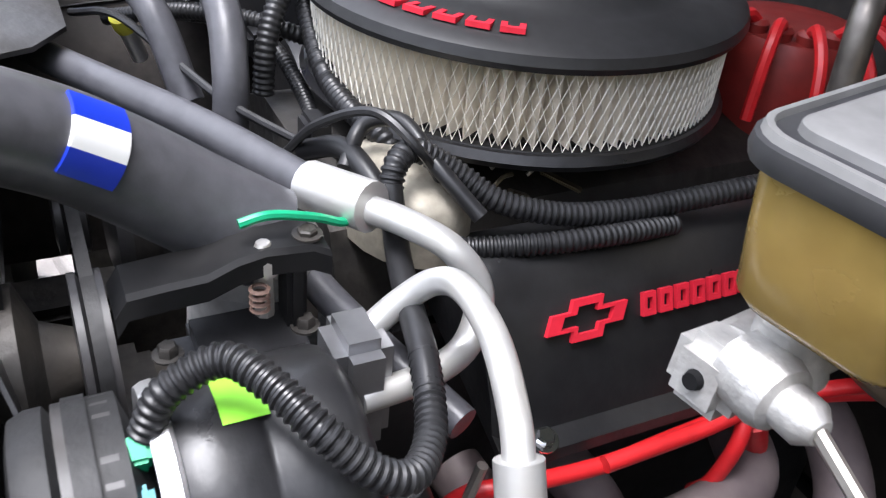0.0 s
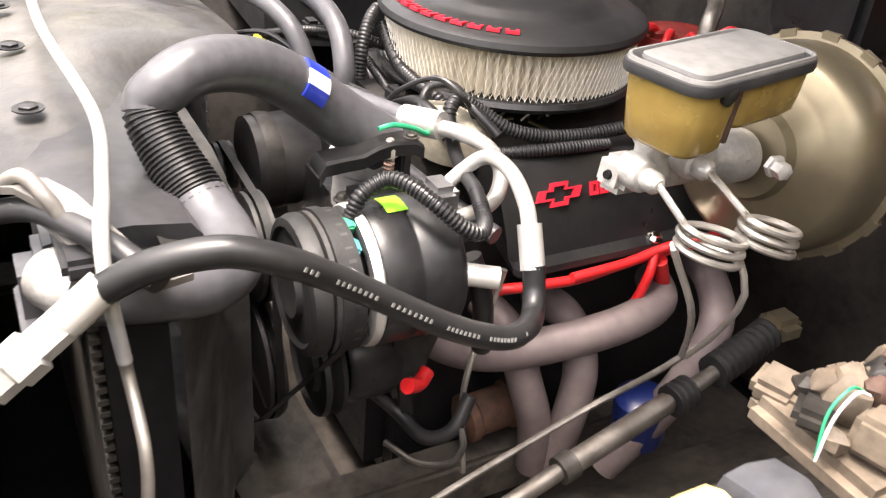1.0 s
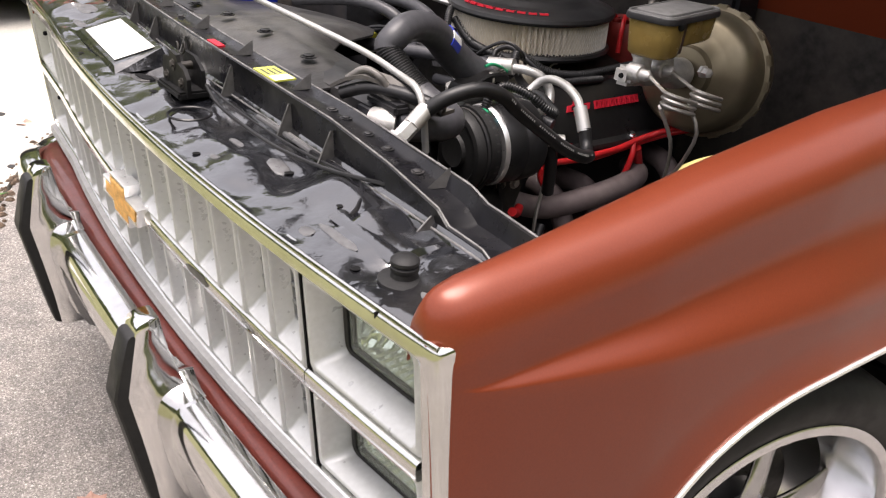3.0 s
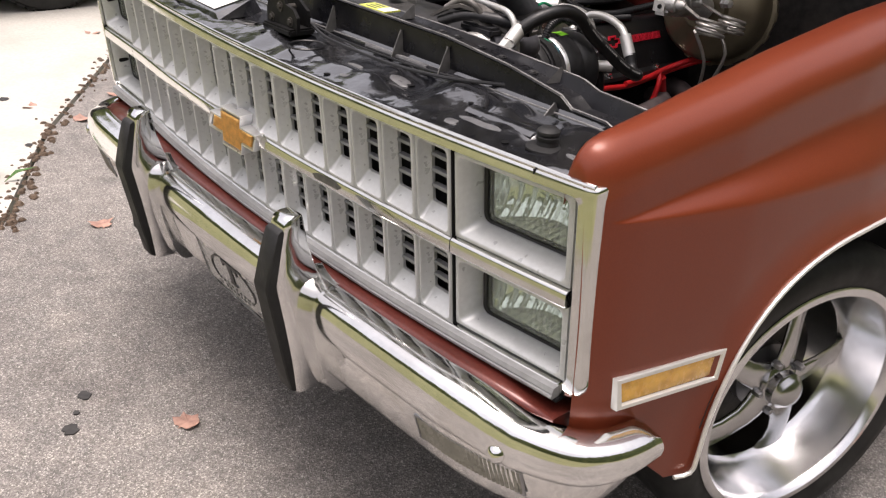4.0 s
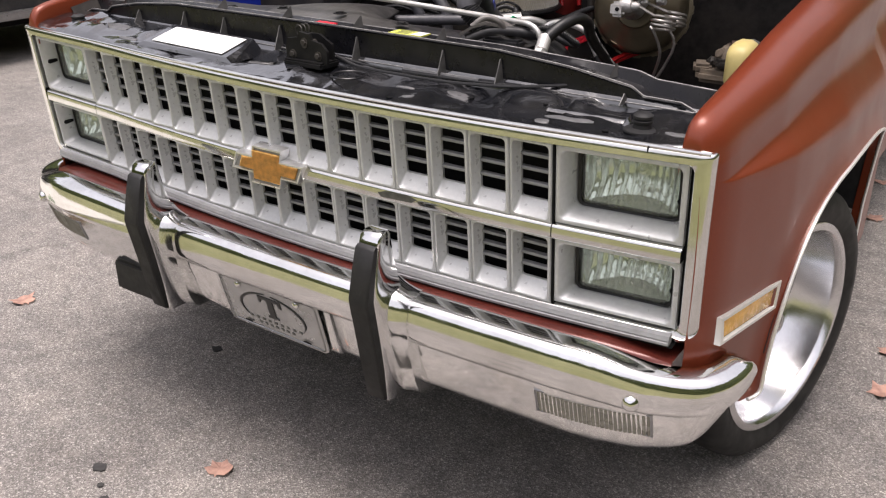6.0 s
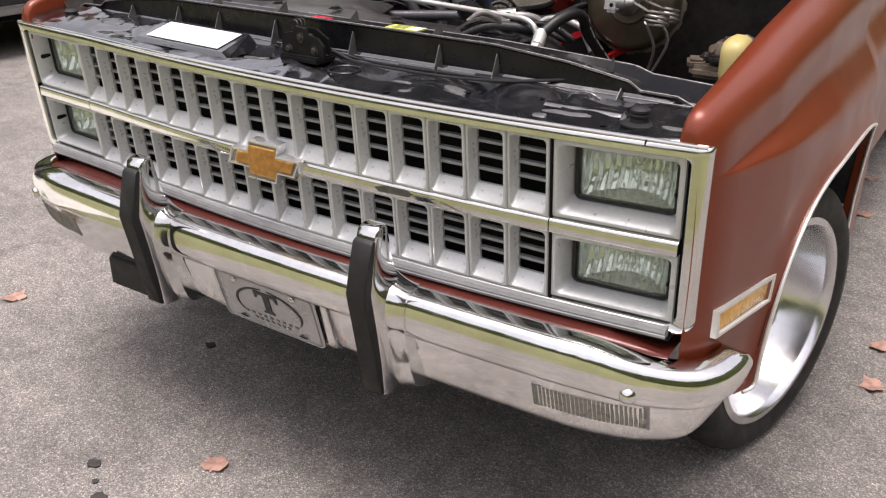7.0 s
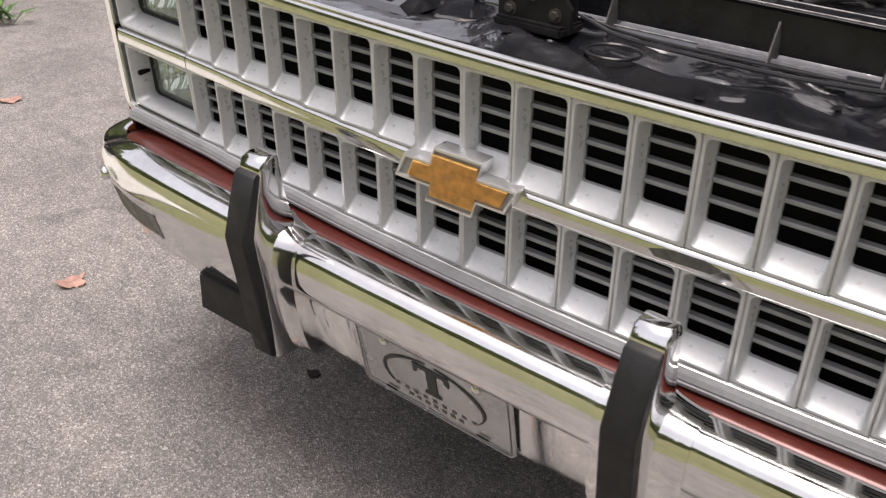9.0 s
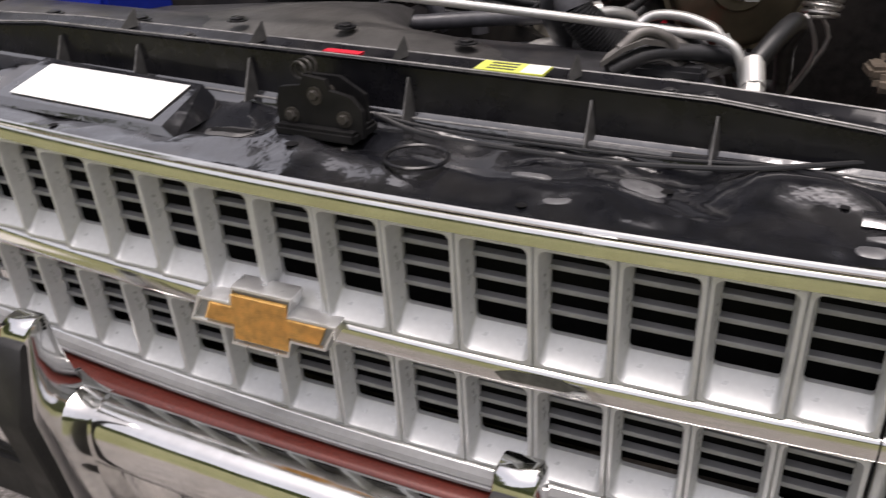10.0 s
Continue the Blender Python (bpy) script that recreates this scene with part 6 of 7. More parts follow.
# ---- fallen leaves on the ground ----
def leaf(s):
    bm = bmesh.new()
    pts = [(0, -0.52), (0.05, -0.34), (0.24, -0.36), (0.40, -0.27), (0.36, -0.06), (0.46, 0.12), (0.30, 0.20), (0.14, 0.34), (0.0, 0.5), (-0.12, 0.30), (-0.30, 0.26), (-0.46, 0.20), (-0.37, 0.0), (-0.40, -0.22), (-0.22, -0.32), (-0.05, -0.34)]
    pts = [(x * random.uniform(0.75, 1.1), y * random.uniform(0.75, 1.05)) for x, y in pts]
    c = bm.verts.new((0, 0, 0.004))
    vs = [bm.verts.new((x * s, y * s, 0.002 + s * 0.30 * x * x * 2 + 0.01 * random.random() * s * 3)) for x, y in pts]
    for i in range(len(vs)):
        bm.faces.new((c, vs[i], vs[(i + 1) % len(vs)]))
    r = bmesh.ops.extrude_face_region(bm, geom=bm.faces[:])
    for v in r["geom"]:
        if isinstance(v, bmesh.types.BMVert):
            v.co.z += 0.0006
    return bm


for x, y, s, a in ((-0.165, -0.098, 0.085, 20), (-1.38, 0.158, 0.09, 80), (-2.53, 0.51, 0.10, 10), (-2.83, 0.37, 0.09, 140), (-4.13, 1.16, 0.12, 60), (0.872, 2.56, 0.09, 30), (0.826, 3.05, 0.09, 200), (1.113, 1.425, 0.09, 70), (1.129, 1.177, 0.09, 120), (-2.82, 0.79, 0.10, 260)):
    solo("fallen_leaf", leaf(s), BROWN_LEAF, "dry pinkish-brown leaf lying on the driveway", "leaf", "fallen leaves", m=Matrix.Translation((x, y, 0.0)) @ Matrix.Rotation(radians(a), 4, "Z"), smooth=0)


# ---- more of the engine bay ----
RUSTY_GRIME = mat("rusty_grime", (0.10, 0.05, 0.032), 0.75, 0.1, 0.4, 70, bump=0.001, bump_scale=90, stain=(0.03, 0.026, 0.024), stain_scale=22, stain_amount=0.7)
fan = thing("cooling_fan", "black engine fan with a ribbed clutch hub behind the shroud", "fan")
fm = along((0.0, 0.47, 0.78), (0.0, 2, 0.78))
part("hub", lathe([(0.02, -0.03), (0.055, -0.028), (0.075, -0.01), (0.075, 0.015), (0.04, 0.03), (0.02, 0.08)], 28, fm), GRIME, fan)
blade = to_mesh("blade", loft([[(r, -w, -t), (r, -w, -t + 0.003), (r, w, t + 0.003), (r, w, t)] for r, w, t in ((0.06, 0.03, 0.006), (0.12, 0.05, 0.012), (0.22, 0.06, 0.016))]), ENGINE_BLACK)
for i in range(6):
    part("blade", blade, None, fan, m=fm @ Matrix.Rotation(radians(60 * i + 12), 4, "Z"))
belts = thing("belt_drive", "black pulleys and drive belts at the front of the engine", "belt drive")
PULLEYS = ((0.0, 0.78, 0.075), (0.0, 0.60, 0.095), (0.298, 0.910, 0.0735), (-0.15, 0.83, 0.035))
for x, z, r in PULLEYS:
    part("pulley", lathe([(0.02, 0.0), (r, 0.002), (r, 0.008), (r - 0.012, 0.014), (r, 0.020), (r, 0.028), (0.03, 0.03)], 32, along((x, 0.525 - (0.02 if r == 0.0735 else 0), z), (x, 2, z))), DUSTY_BLACK, belts)


def belt(a, b, y):
    """A belt round two pulleys."""
    (xa, za, ra), (xb, zb, rb) = a, b
    d = math.atan2(zb - za, xb - xa)
    k = math.acos((ra - rb) / math.hypot(xb - xa, zb - za))
    pts = []
    for i in range(13):
        q = d + k + (2 * math.pi - 2 * k) * i / 12
        pts.append((xa + ra * math.cos(q), za + ra * math.sin(q)))
    for i in range(13):
        q = d - k + 2 * k * i / 12
        pts.append((xb + rb * math.cos(q), zb + rb * math.sin(q)))
    c = (sum(p[0] for p in pts) / len(pts), sum(p[1] for p in pts) / len(pts))
    ring = lambda off, yy: [(x + (x - c[0]) * off, yy, z + (z - c[1]) * off) for x, z in pts]
    return loft([ring(0.0, y), ring(0.02, y), ring(0.02, y + 0.011), ring(0.0, y + 0.011), ring(0.0, y)], caps=(False, False))


part("belt", belt(PULLEYS[1], PULLEYS[2], 0.512), RUBBER, belts)
part("belt", belt(PULLEYS[0], PULLEYS[1], 0.536), RUBBER, belts)
part("belt", belt(PULLEYS[0], PULLEYS[3], 0.536), RUBBER, belts)
alt = thing("alternator", "dusty black alternator on the far side of the engine", "alternator")
part("case", lathe([(0.05, -0.05), (0.068, -0.045), (0.07, 0.04), (0.06, 0.06), (0.03, 0.07)], 28, along((-0.15, 0.62, 0.83), (-0.15, 2, 0.83))), DUSTY_BLACK, alt)
part("winding", lathe([(0.071, -0.012), (0.0725, 0.0), (0.071, 0.012)], 28, along((-0.15, 0.60, 0.83), (-0.15, 2, 0.83)), caps=(False, False)), GRIME, alt)
bracket = thing("accessory_bracket", "small black pressed-steel accessory bracket above the compressor", "bracket")
arm_rows = [(0.545, 0.990), (0.552, 1.001), (0.575, 1.003), (0.595, 1.004), (0.612, 1.011), (0.628, 1.014), (0.655, 1.012), (0.666, 1.006)]
part("arm", loft([[(0.190, y, z), (0.218, y, z), (0.221, y, z - 0.003), (0.221, y, z - 0.016), (0.2175, y, z - 0.016), (0.2175, y, z - 0.005), (0.190, y, z - 0.004)] for y, z in arm_rows]), BRACKET_BLACK, bracket)
part("bracket_leg", box(0.196, 0.220, 0.640, 0.652, 0.93, 1.004, 0.003), BRACKET_BLACK, bracket)
for k in range(4):
    part("spring_turn", lathe([(0.0045, 0.0), (0.0062, 0.0012), (0.0045, 0.0026)], 12, Matrix.Translation((0.2245, 0.622, 0.978 + 0.0045 * k)), caps=(False, False)), RUST, bracket)
part("stud", lathe([(0.006, 0), (0.006, 0.03), (0.010, 0.031), (0.010, 0.04), (0.004, 0.05)], 8, Matrix.Translation((0.212, 0.628, 0.965))), STEEL_LINE, bracket)
for x, y in ((0.208, 0.655),):
    part("bracket_bolt", bolt((x, y, 1.012 if y > 0.6 else 1.004), (0, 0, 1), 0.006, 0.005), GRIME, bracket)
part("thermostat_housing", loft([[(0.135 + r * math.cos(a), 0.64 + r * math.sin(a), z) for a in (2 * math.pi * k / 18 for k in range(18))] for z, r in ((0.90, 0.045), (0.945, 0.042), (0.95, 0.048), (0.965, 0.048), (0.972, 0.034))]), CASTING, engine, "cast thermostat housing")
BEIGE = mat("beige_cast_metal", (0.42, 0.385, 0.31), 0.5, 0.4, 0.15, 120, bump=0.0005, bump_scale=200, stain=(0.28, 0.25, 0.20), stain_scale=18)
part("water_neck", loft([[(0.118 + 0.052 * w * math.cos(a) + 0.03 * w * math.sin(a), 0.757 - 0.02 * w * math.cos(a) + 0.040 * w * math.sin(a), z) for a in (2 * math.pi * k / 20 for k in range(20))] for z, w in ((0.945, 1.0), (0.975, 1.0), (0.986, 0.95), (0.995, 0.8), (1.001, 0.5), (1.002, 0.1))]), BEIGE, engine, "beige cast water neck")
random.seed(33)
linkage = thing("throttle_linkage", "small steel throttle levers and springs under the air cleaner", "linkage")
for i in range(9):
    a_ = Vector((random.uniform(0.08, 0.15), 0.80 + 0.014 * i, random.uniform(0.955, 0.980)))
    b_ = a_ + Vector((random.uniform(-0.02, 0.03), random.uniform(0.01, 0.03), random.uniform(-0.012, 0.014)))
    if i % 3 == 0:
        part("lever", box(-0.004, 0.004, -0.0015, 0.0015, 0.0, (b_ - a_).length, 0.001), GOLD_ZINC, linkage, m=along(a_, b_))
    else:
        part("rod", tube([a_, (a_ + b_) / 2 + Vector((0, 0, 0.004)), b_], 0.0018, 6, 3), (STEEL_LINE, GOLD_ZINC)[i % 2], linkage)

solo("dipstick_tube", tube([(0.325, 0.70, 0.60), (0.305, 0.70, 0.72), (0.288, 0.735, 0.82), (0.29, 0.745, 0.87)], 0.004, 8), STEEL_LINE, "thin steel dipstick tube beside the header", "tube")
solo("elbow_pipe", tube([(0.335, 0.615, 0.925), (0.352, 0.645, 0.924), (0.372, 0.682, 0.922)], 0.012, 14), ALU_WHITE, "short pale metal pipe behind the compressor", "pipe")
solo("lower_hose", tube([(0.335, 0.668, 0.93), (0.345, 0.68, 0.89), (0.34, 0.69, 0.85), (0.33, 0.70, 0.80)], 0.012, 12), HOSE_BLACK, "short black hose below the loom", "hose")
solo("starter_motor", lathe([(0.02, 0.0), (0.034, 0.008), (0.034, 0.02), (0.030, 0.024), (0.030, 0.07), (0.034, 0.074), (0.034, 0.09), (0.02, 0.10)], 24, along((0.24, 0.74, 0.60), (0.24, 0.86, 0.61))), RUSTY_GRIME, "rusty cylindrical mount below the header", "engine mount")

# upper heater hoses and parts on the far side
hh = thing("heater_hoses", "grey and black heater hoses crossing the far side of the engine", "hoses")
part("hose", tube([(-0.30, 0.62, 1.06), (-0.16, 0.66, 1.075), (-0.06, 0.67, 1.06), (-0.01, 0.665, 1.02), (0.0, 0.66, 0.97)], 0.014, 14), HOSE, hh)
part("hose", tube([(-0.34, 0.50, 1.05), (-0.2, 0.58, 1.07), (-0.10, 0.62, 1.05), (-0.05, 0.64, 0.98)], 0.013, 14), HOSE, hh)
part("conduit", tube([(-0.07, 0.735, 1.07), (-0.05, 0.715, 1.06), (-0.035, 0.70, 1.03), (-0.03, 0.695, 0.99)], 0.009, 12, rings=0.005), HOSE_BLACK, hh)
part("conduit", tube([(-0.06, 0.74, 1.05), (0.0, 0.735, 1.02), (0.05, 0.738, 1.01), (0.088, 0.752, 1.0), (0.105, 0.770, 0.965)], 0.009, 12, rings=0.005), HOSE_BLACK, hh)
part("conduit", tube([(0.06, 0.70, 0.985), (0.10, 0.715, 1.005), (0.14, 0.722, 1.0), (0.16, 0.73, 0.98)], 0.008, 12), HOSE_BLACK, hh)
solo("vacuum_hose", tube([(0.12, 0.71, 1.0), (0.10, 0.73, 1.02), (0.12, 0.75, 1.03), (0.16, 0.76, 1.015), (0.19, 0.78, 0.99)], 0.006, 10), HOSE_BLACK, "thin black vacuum hose behind the white sleeve", "hose")
part("conduit", tube([(-0.20, 0.60, 1.0), (-0.12, 0.655, 1.03), (-0.075, 0.70, 1.035), (-0.06, 0.75, 1.02), (-0.11, 0.80, 1.0)], 0.0075, 10, rings=0.0045), HOSE_BLACK, hh)
part("conduit", tube([(-0.24, 0.64, 0.99), (-0.15, 0.69, 1.01), (-0.10, 0.72, 1.005), (-0.04, 0.73, 0.985), (0.03, 0.725, 0.975), (0.09, 0.735, 0.985)], 0.007, 10, rings=0.0045), HOSE_BLACK, hh)
part("wire", tube([(-0.19, 0.57, 1.01), (-0.12, 0.60, 1.03), (-0.06, 0.635, 1.01), (0.0, 0.66, 1.0), (0.06, 0.70, 0.99)], 0.0035, 8), HOSE_BLACK, hh)
part("wire", tube([(0.05, 0.69, 0.98), (0.09, 0.70, 1.02), (0.13, 0.725, 1.045), (0.16, 0.745, 1.03), (0.15, 0.77, 0.995)], 0.0035, 8), HOSE_BLACK, hh)
part("pipe", tube([(-0.30, 0.70, 1.09), (-0.20, 0.725, 1.085), (-0.14, 0.75, 1.075), (-0.10, 0.80, 1.06)], 0.0055, 10), ALU, hh, "thin bright metal pipe")
for px_, py_, pz_ in ((-0.13, 0.665, 1.03), (-0.06, 0.70, 1.02), (0.04, 0.715, 0.99)):
    part("connector", box(px_ - 0.014, px_ + 0.014, py_ - 0.010, py_ + 0.010, pz_ - 0.010, pz_ + 0.012, 0.004), ENGINE_BLACK, hh, "black plastic connector")
part("grit", box(0.0, 0.11, 0.745, 0.775, 0.968, 0.976, 0.003), GRIME, hh)
drier = thing("receiver_drier", "black cylindrical receiver drier with metal unions", "receiver drier")
part("canister", lathe([(0.02, 0.0), (0.038, 0.004), (0.04, 0.02), (0.04, 0.20), (0.03, 0.215), (0.012, 0.22)], 26, along((-0.46, 0.78, 0.98), (-0.36, 0.86, 1.12))), DUSTY_BLACK, drier)
part("union", lathe([(0.012, 0), (0.016, 0.004), (0.016, 0.02), (0.010, 0.024)], 6, along((-0.33, 0.885, 1.16), (-0.30, 0.92, 1.20))), ALU, drier)
part("pipe", tube([(-0.32, 0.89, 1.16), (-0.27, 0.93, 1.17), (-0.26, 0.91, 1.10), (-0.22, 0.88, 1.06), (-0.20, 0.95, 1.08)], 0.009, 10), ALU_WHITE, drier)
box_ = thing("heater_box", "flat grey plastic heater box on the far side of the bay", "heater box")
part("case", loft([[(x, y, z) for x, y in ((-0.80, 0.72), (-0.45, 0.70), (-0.40, 0.86), (-0.46, 1.20), (-0.80, 1.20))] for z in (0.90, 1.09)]), DUSTY_BLACK, box_)
part("lid", loft([[(x * s, 0.95 + (y - 0.95) * s, z) for x, y in ((-0.80, 0.72), (-0.45, 0.70), (-0.40, 0.86), (-0.46, 1.20), (-0.80, 1.20))] for z, s in ((1.09, 1.01), (1.10, 1.01), (1.106, 0.98))]), DUSTY_BLACK, box_)
battery = thing("battery", "blue car battery with yellow terminal caps", "battery")
part("case", box(-0.78, -0.56, 0.40, 0.57, 0.87, 1.060, 0.008), BLUE, battery)
part("top", box(-0.785, -0.555, 0.395, 0.575, 1.060, 1.075, 0.004), BLUE, battery)
for x in (-0.74, -0.60):
    part("terminal_cap", lathe([(0.022, 0), (0.022, 0.02), (0.012, 0.03)], 16, Matrix.Translation((x, 0.43, 1.075))), YELLOW, battery, "yellow terminal cap")
cv = thing("radiator_cover_flap", "creased grey sheet cover beside the radiator", "cover")
rows = []
for i in range(25):
    x = -0.66 + 0.90 * i / 24
    rows.append([(x, 0.212 + (0.188 + 0.16 * min(1.0, max(0.0, -0.01 - x) / 0.06)) * q, 1.032 + 0.020 * math.sin(5 * x + 2) * q + 0.028 * math.sin(math.pi * q) * max(0.0, math.sin(4.2 * x + 1.8)) - 0.02 * q) for q in [k / 8 for k in range(9)]])
bm = loft(rows, closed=False, caps=(False, False))
r = bmesh.ops.extrude_face_region(bm, geom=bm.faces[:])
for v in r["geom"]:
    if isinstance(v, bmesh.types.BMVert):
        v.co.z -= 0.004
part("sheet", bm, mat("dusty_grey_plastic", (0.030, 0.029, 0.029), 0.42, 0.0, 0.2, 40, bump=0.004, bump_scale=18, stain=(0.14, 0.135, 0.125), stain_scale=5, stain_amount=0.5), cv)
for i in range(5):
    part("push_clip", bolt((-0.55 + 0.17 * i, 0.285, 1.041 + 0.02 * max(0.0, math.sin(4.2 * (-0.55 + 0.17 * i) + 1.8))), (0, 0, 1), 0.010, 0.005), ENGINE_BLACK, cv, "black push clip")
tc = thing("filler_box", "dark grey plastic tank end beside the outlet neck", "tank")
part("body", box(0.322, 0.386, 0.247, 0.300, 0.955, 1.034, 0.014), HOSE, tc)
part("neck", tube([(0.370, 0.270, 1.014), (0.388, 0.279, 1.016), (0.402, 0.292, 1.016)], 0.024, 20), CASTING, tc, "bright metal outlet neck")
part("rim", box(0.318, 0.390, 0.243, 0.304, 0.975, 0.981, 0.002), HOSE, tc)
DUSTY_TAN = mat("dusty_tan_steel", (0.12, 0.112, 0.105), 0.5, 0.2, 0.3, 60, bump=0.001, bump_scale=50, stain=(0.25, 0.24, 0.225), stain_scale=22, stain_amount=0.6)
bk = thing("pipe_clamp", "crumpled dark bracket clamping the pipe to the channel", "bracket")
part("strap", loft([[(0.315 + 0.02 * k, 0.235 + 0.016 * k + d, 1.058 + 0.022 * math.sin(k * 0.75) + e) for d, e in ((-0.012, 0.0), (0.012, 0.004), (0.012, 0.010), (-0.012, 0.006))] for k in range(8)]), DUSTY_TAN, bk)
part("strap", loft([[(0.345 + 0.018 * k, 0.260 + 0.013 * k + d, 1.050 + 0.016 * math.sin(k * 0.9 + 1) + e) for d, e in ((-0.010, 0.0), (0.010, 0.004), (0.010, 0.009), (-0.010, 0.005))] for k in range(7)]), DUSTY_TAN, bk)
part("clip", tube([(0.33, 0.245, 1.075), (0.35, 0.262, 1.092), (0.375, 0.275, 1.085), (0.385, 0.285, 1.066)], 0.006, 10), DUSTY_TAN, bk)

pump = thing("steering_pump", "greasy black pump and cast bracket below the compressor", "pump")
pm = along((0.245, 0.555, 0.765), (0.245, 2, 0.765))
part("reservoir_can", lathe([(0.02, 0.0), (0.050, 0.002), (0.056, 0.010), (0.056, 0.055), (0.050, 0.066), (0.02, 0.07)], 30, pm), ENGINE_BLACK, pump)
part("pulley", lathe([(0.012, -0.035), (0.03, -0.034), (0.034, -0.028), (0.058, -0.026), (0.062, -0.032), (0.064, -0.026), (0.052, -0.019), (0.064, -0.012), (0.062, -0.006), (0.02, -0.004)], 32, pm), RUBBER, pump, "grooved black pulley")
part("cast_bracket", loft([[(x, y, z) for y, z in ((0.60, 0.83), (0.665, 0.825), (0.672, 0.80), (0.655, 0.755), (0.66, 0.72), (0.615, 0.715), (0.605, 0.77))] for x in (0.262, 0.268, 0.282, 0.285)]), GRIME, pump, "cast mounting bracket")
for y, z in ((0.617, 0.815), (0.652, 0.812), (0.632, 0.732)):
    part("bracket_bolt", bolt((0.285, y, z), (1, 0, 0), 0.008, 0.008), STEEL_LINE, pump)
part("slotted_arm", loft([[(x, y, z) for y, z in ((0.600, 0.855), (0.612, 0.862), (0.640, 0.69), (0.626, 0.685))] for x in (0.288, 0.293)]), ENGINE_BLACK, pump)
part("return_hose", tube([(0.265, 0.60, 0.715), (0.285, 0.625, 0.690), (0.325, 0.640, 0.680), (0.345, 0.665, 0.700), (0.335, 0.690, 0.735)], 0.009, 10), HOSE_BLACK, pump, "short return hose")
part("hook", tube([(0.30, 0.60, 0.665), (0.335, 0.625, 0.655), (0.362, 0.655, 0.665), (0.366, 0.668, 0.69), (0.352, 0.672, 0.705)], 0.0045, 8), GRIME, pump, "bent steel hook")

# floor of the bay on the driver's side, with grime
ROAD_DUST = mat("dried_road_dust", (0.050, 0.043, 0.037), 0.85, 0.0, 0.4, 50, bump=0.002, bump_scale=60, stain=(0.105, 0.090, 0.075), stain_scale=10, stain_amount=0.6)
floor_rows = []
for i in range(22):
    y = 0.10 + 0.06 * i
    floor_rows.append([(0.30, y, 0.46), (0.40, y, 0.50), (0.46, y, 0.545 + 0.01 * math.sin(9 * y)), (0.54, y, 0.60 + 0.015 * math.sin(7 * y)), (0.60, y, 0.68), (0.66, y, 0.77)])
part("splash_shield", loft(floor_rows, closed=False, caps=(False, False)), ROAD_DUST, truck, "grimy inner splash shield")
part("bay_floor", box(-0.6, 0.45, 0.36, 1.36, 0.40, 0.42), ROAD_DUST, truck)
part("engine_cradle", box(0.222, 0.275, 0.42, 1.08, 0.47, 0.552, 0.006), ROAD_DUST, truck, "dusty steel cradle beam")
part("frame_top", box(0.43, 0.51, 0.10, 1.30, 0.525, 0.545, 0.004), ROAD_DUST, truck)
sw = thing("steering_coupling", "black rubber boot and flexible coupling on the steering shaft", "coupling")
part("boot", tube([(0.400, 1.09, 0.763), (0.410, 1.04, 0.755), (0.420, 0.985, 0.746)], 0.022, 16, rings=0.012, ring_depth=0.2), RUBBER, sw)
part("boot", tube([(0.429, 0.94, 0.738), (0.433, 0.91, 0.733)], 0.021, 16, rings=0.010, ring_depth=0.2), RUBBER, sw)
part("joint", box(0.375, 0.42, 1.09, 1.14, 0.75, 0.785, 0.010), GOLD_ZINC, sw)
for x, y in ((0.52, 0.33), (0.49, 0.36)):
    solo("sensor_plug", tube([(x, y, 0.70), (x + 0.01, y + 0.02, 0.76), (x + 0.005, y + 0.05, 0.80)], 0.005, 10), HOSE_BLACK, "small dark sensor plug on a wire", "plug")

part("underbody", box(-0.84, 0.84, 1.36, 5.0, 0.36, 0.44, 0.02), BLACK, truck, "dark underside of the cab and bed")
DARK_GLASS = mat("dark_window_glass", (0.012, 0.014, 0.015), 0.06, 0.0, 0.1, 20, coat=1.0, rough_vary=0.03)
cab = part("cab", box(-0.915, 0.915, 1.605, 3.02, 0.42, 1.17, 0.03), PAINT, truck, "copper-orange cab")
hoop = lambda z, w, y0, y1: [(-w, y0, z), (w, y0, z), (w, y1, z), (-w, y1, z)]
part("roof", loft([hoop(1.165, 0.90, 1.58, 3.0), hoop(1.62, 0.755, 2.02, 2.93), hoop(1.70, 0.715, 2.12, 2.88), hoop(1.74, 0.63, 2.24, 2.78), hoop(1.755, 0.40, 2.4, 2.65)]), PAINT, cab, smooth=35)
part("windscreen", loft([[(-0.83, 1.640, 1.20), (0.83, 1.640, 1.20), (0.70, 2.008, 1.59), (-0.70, 2.008, 1.59)], [(-0.83, 1.606, 1.208), (0.83, 1.606, 1.208), (0.70, 1.986, 1.598), (-0.70, 1.986, 1.598)]]), DARK_GLASS, cab, "dark windscreen glass")
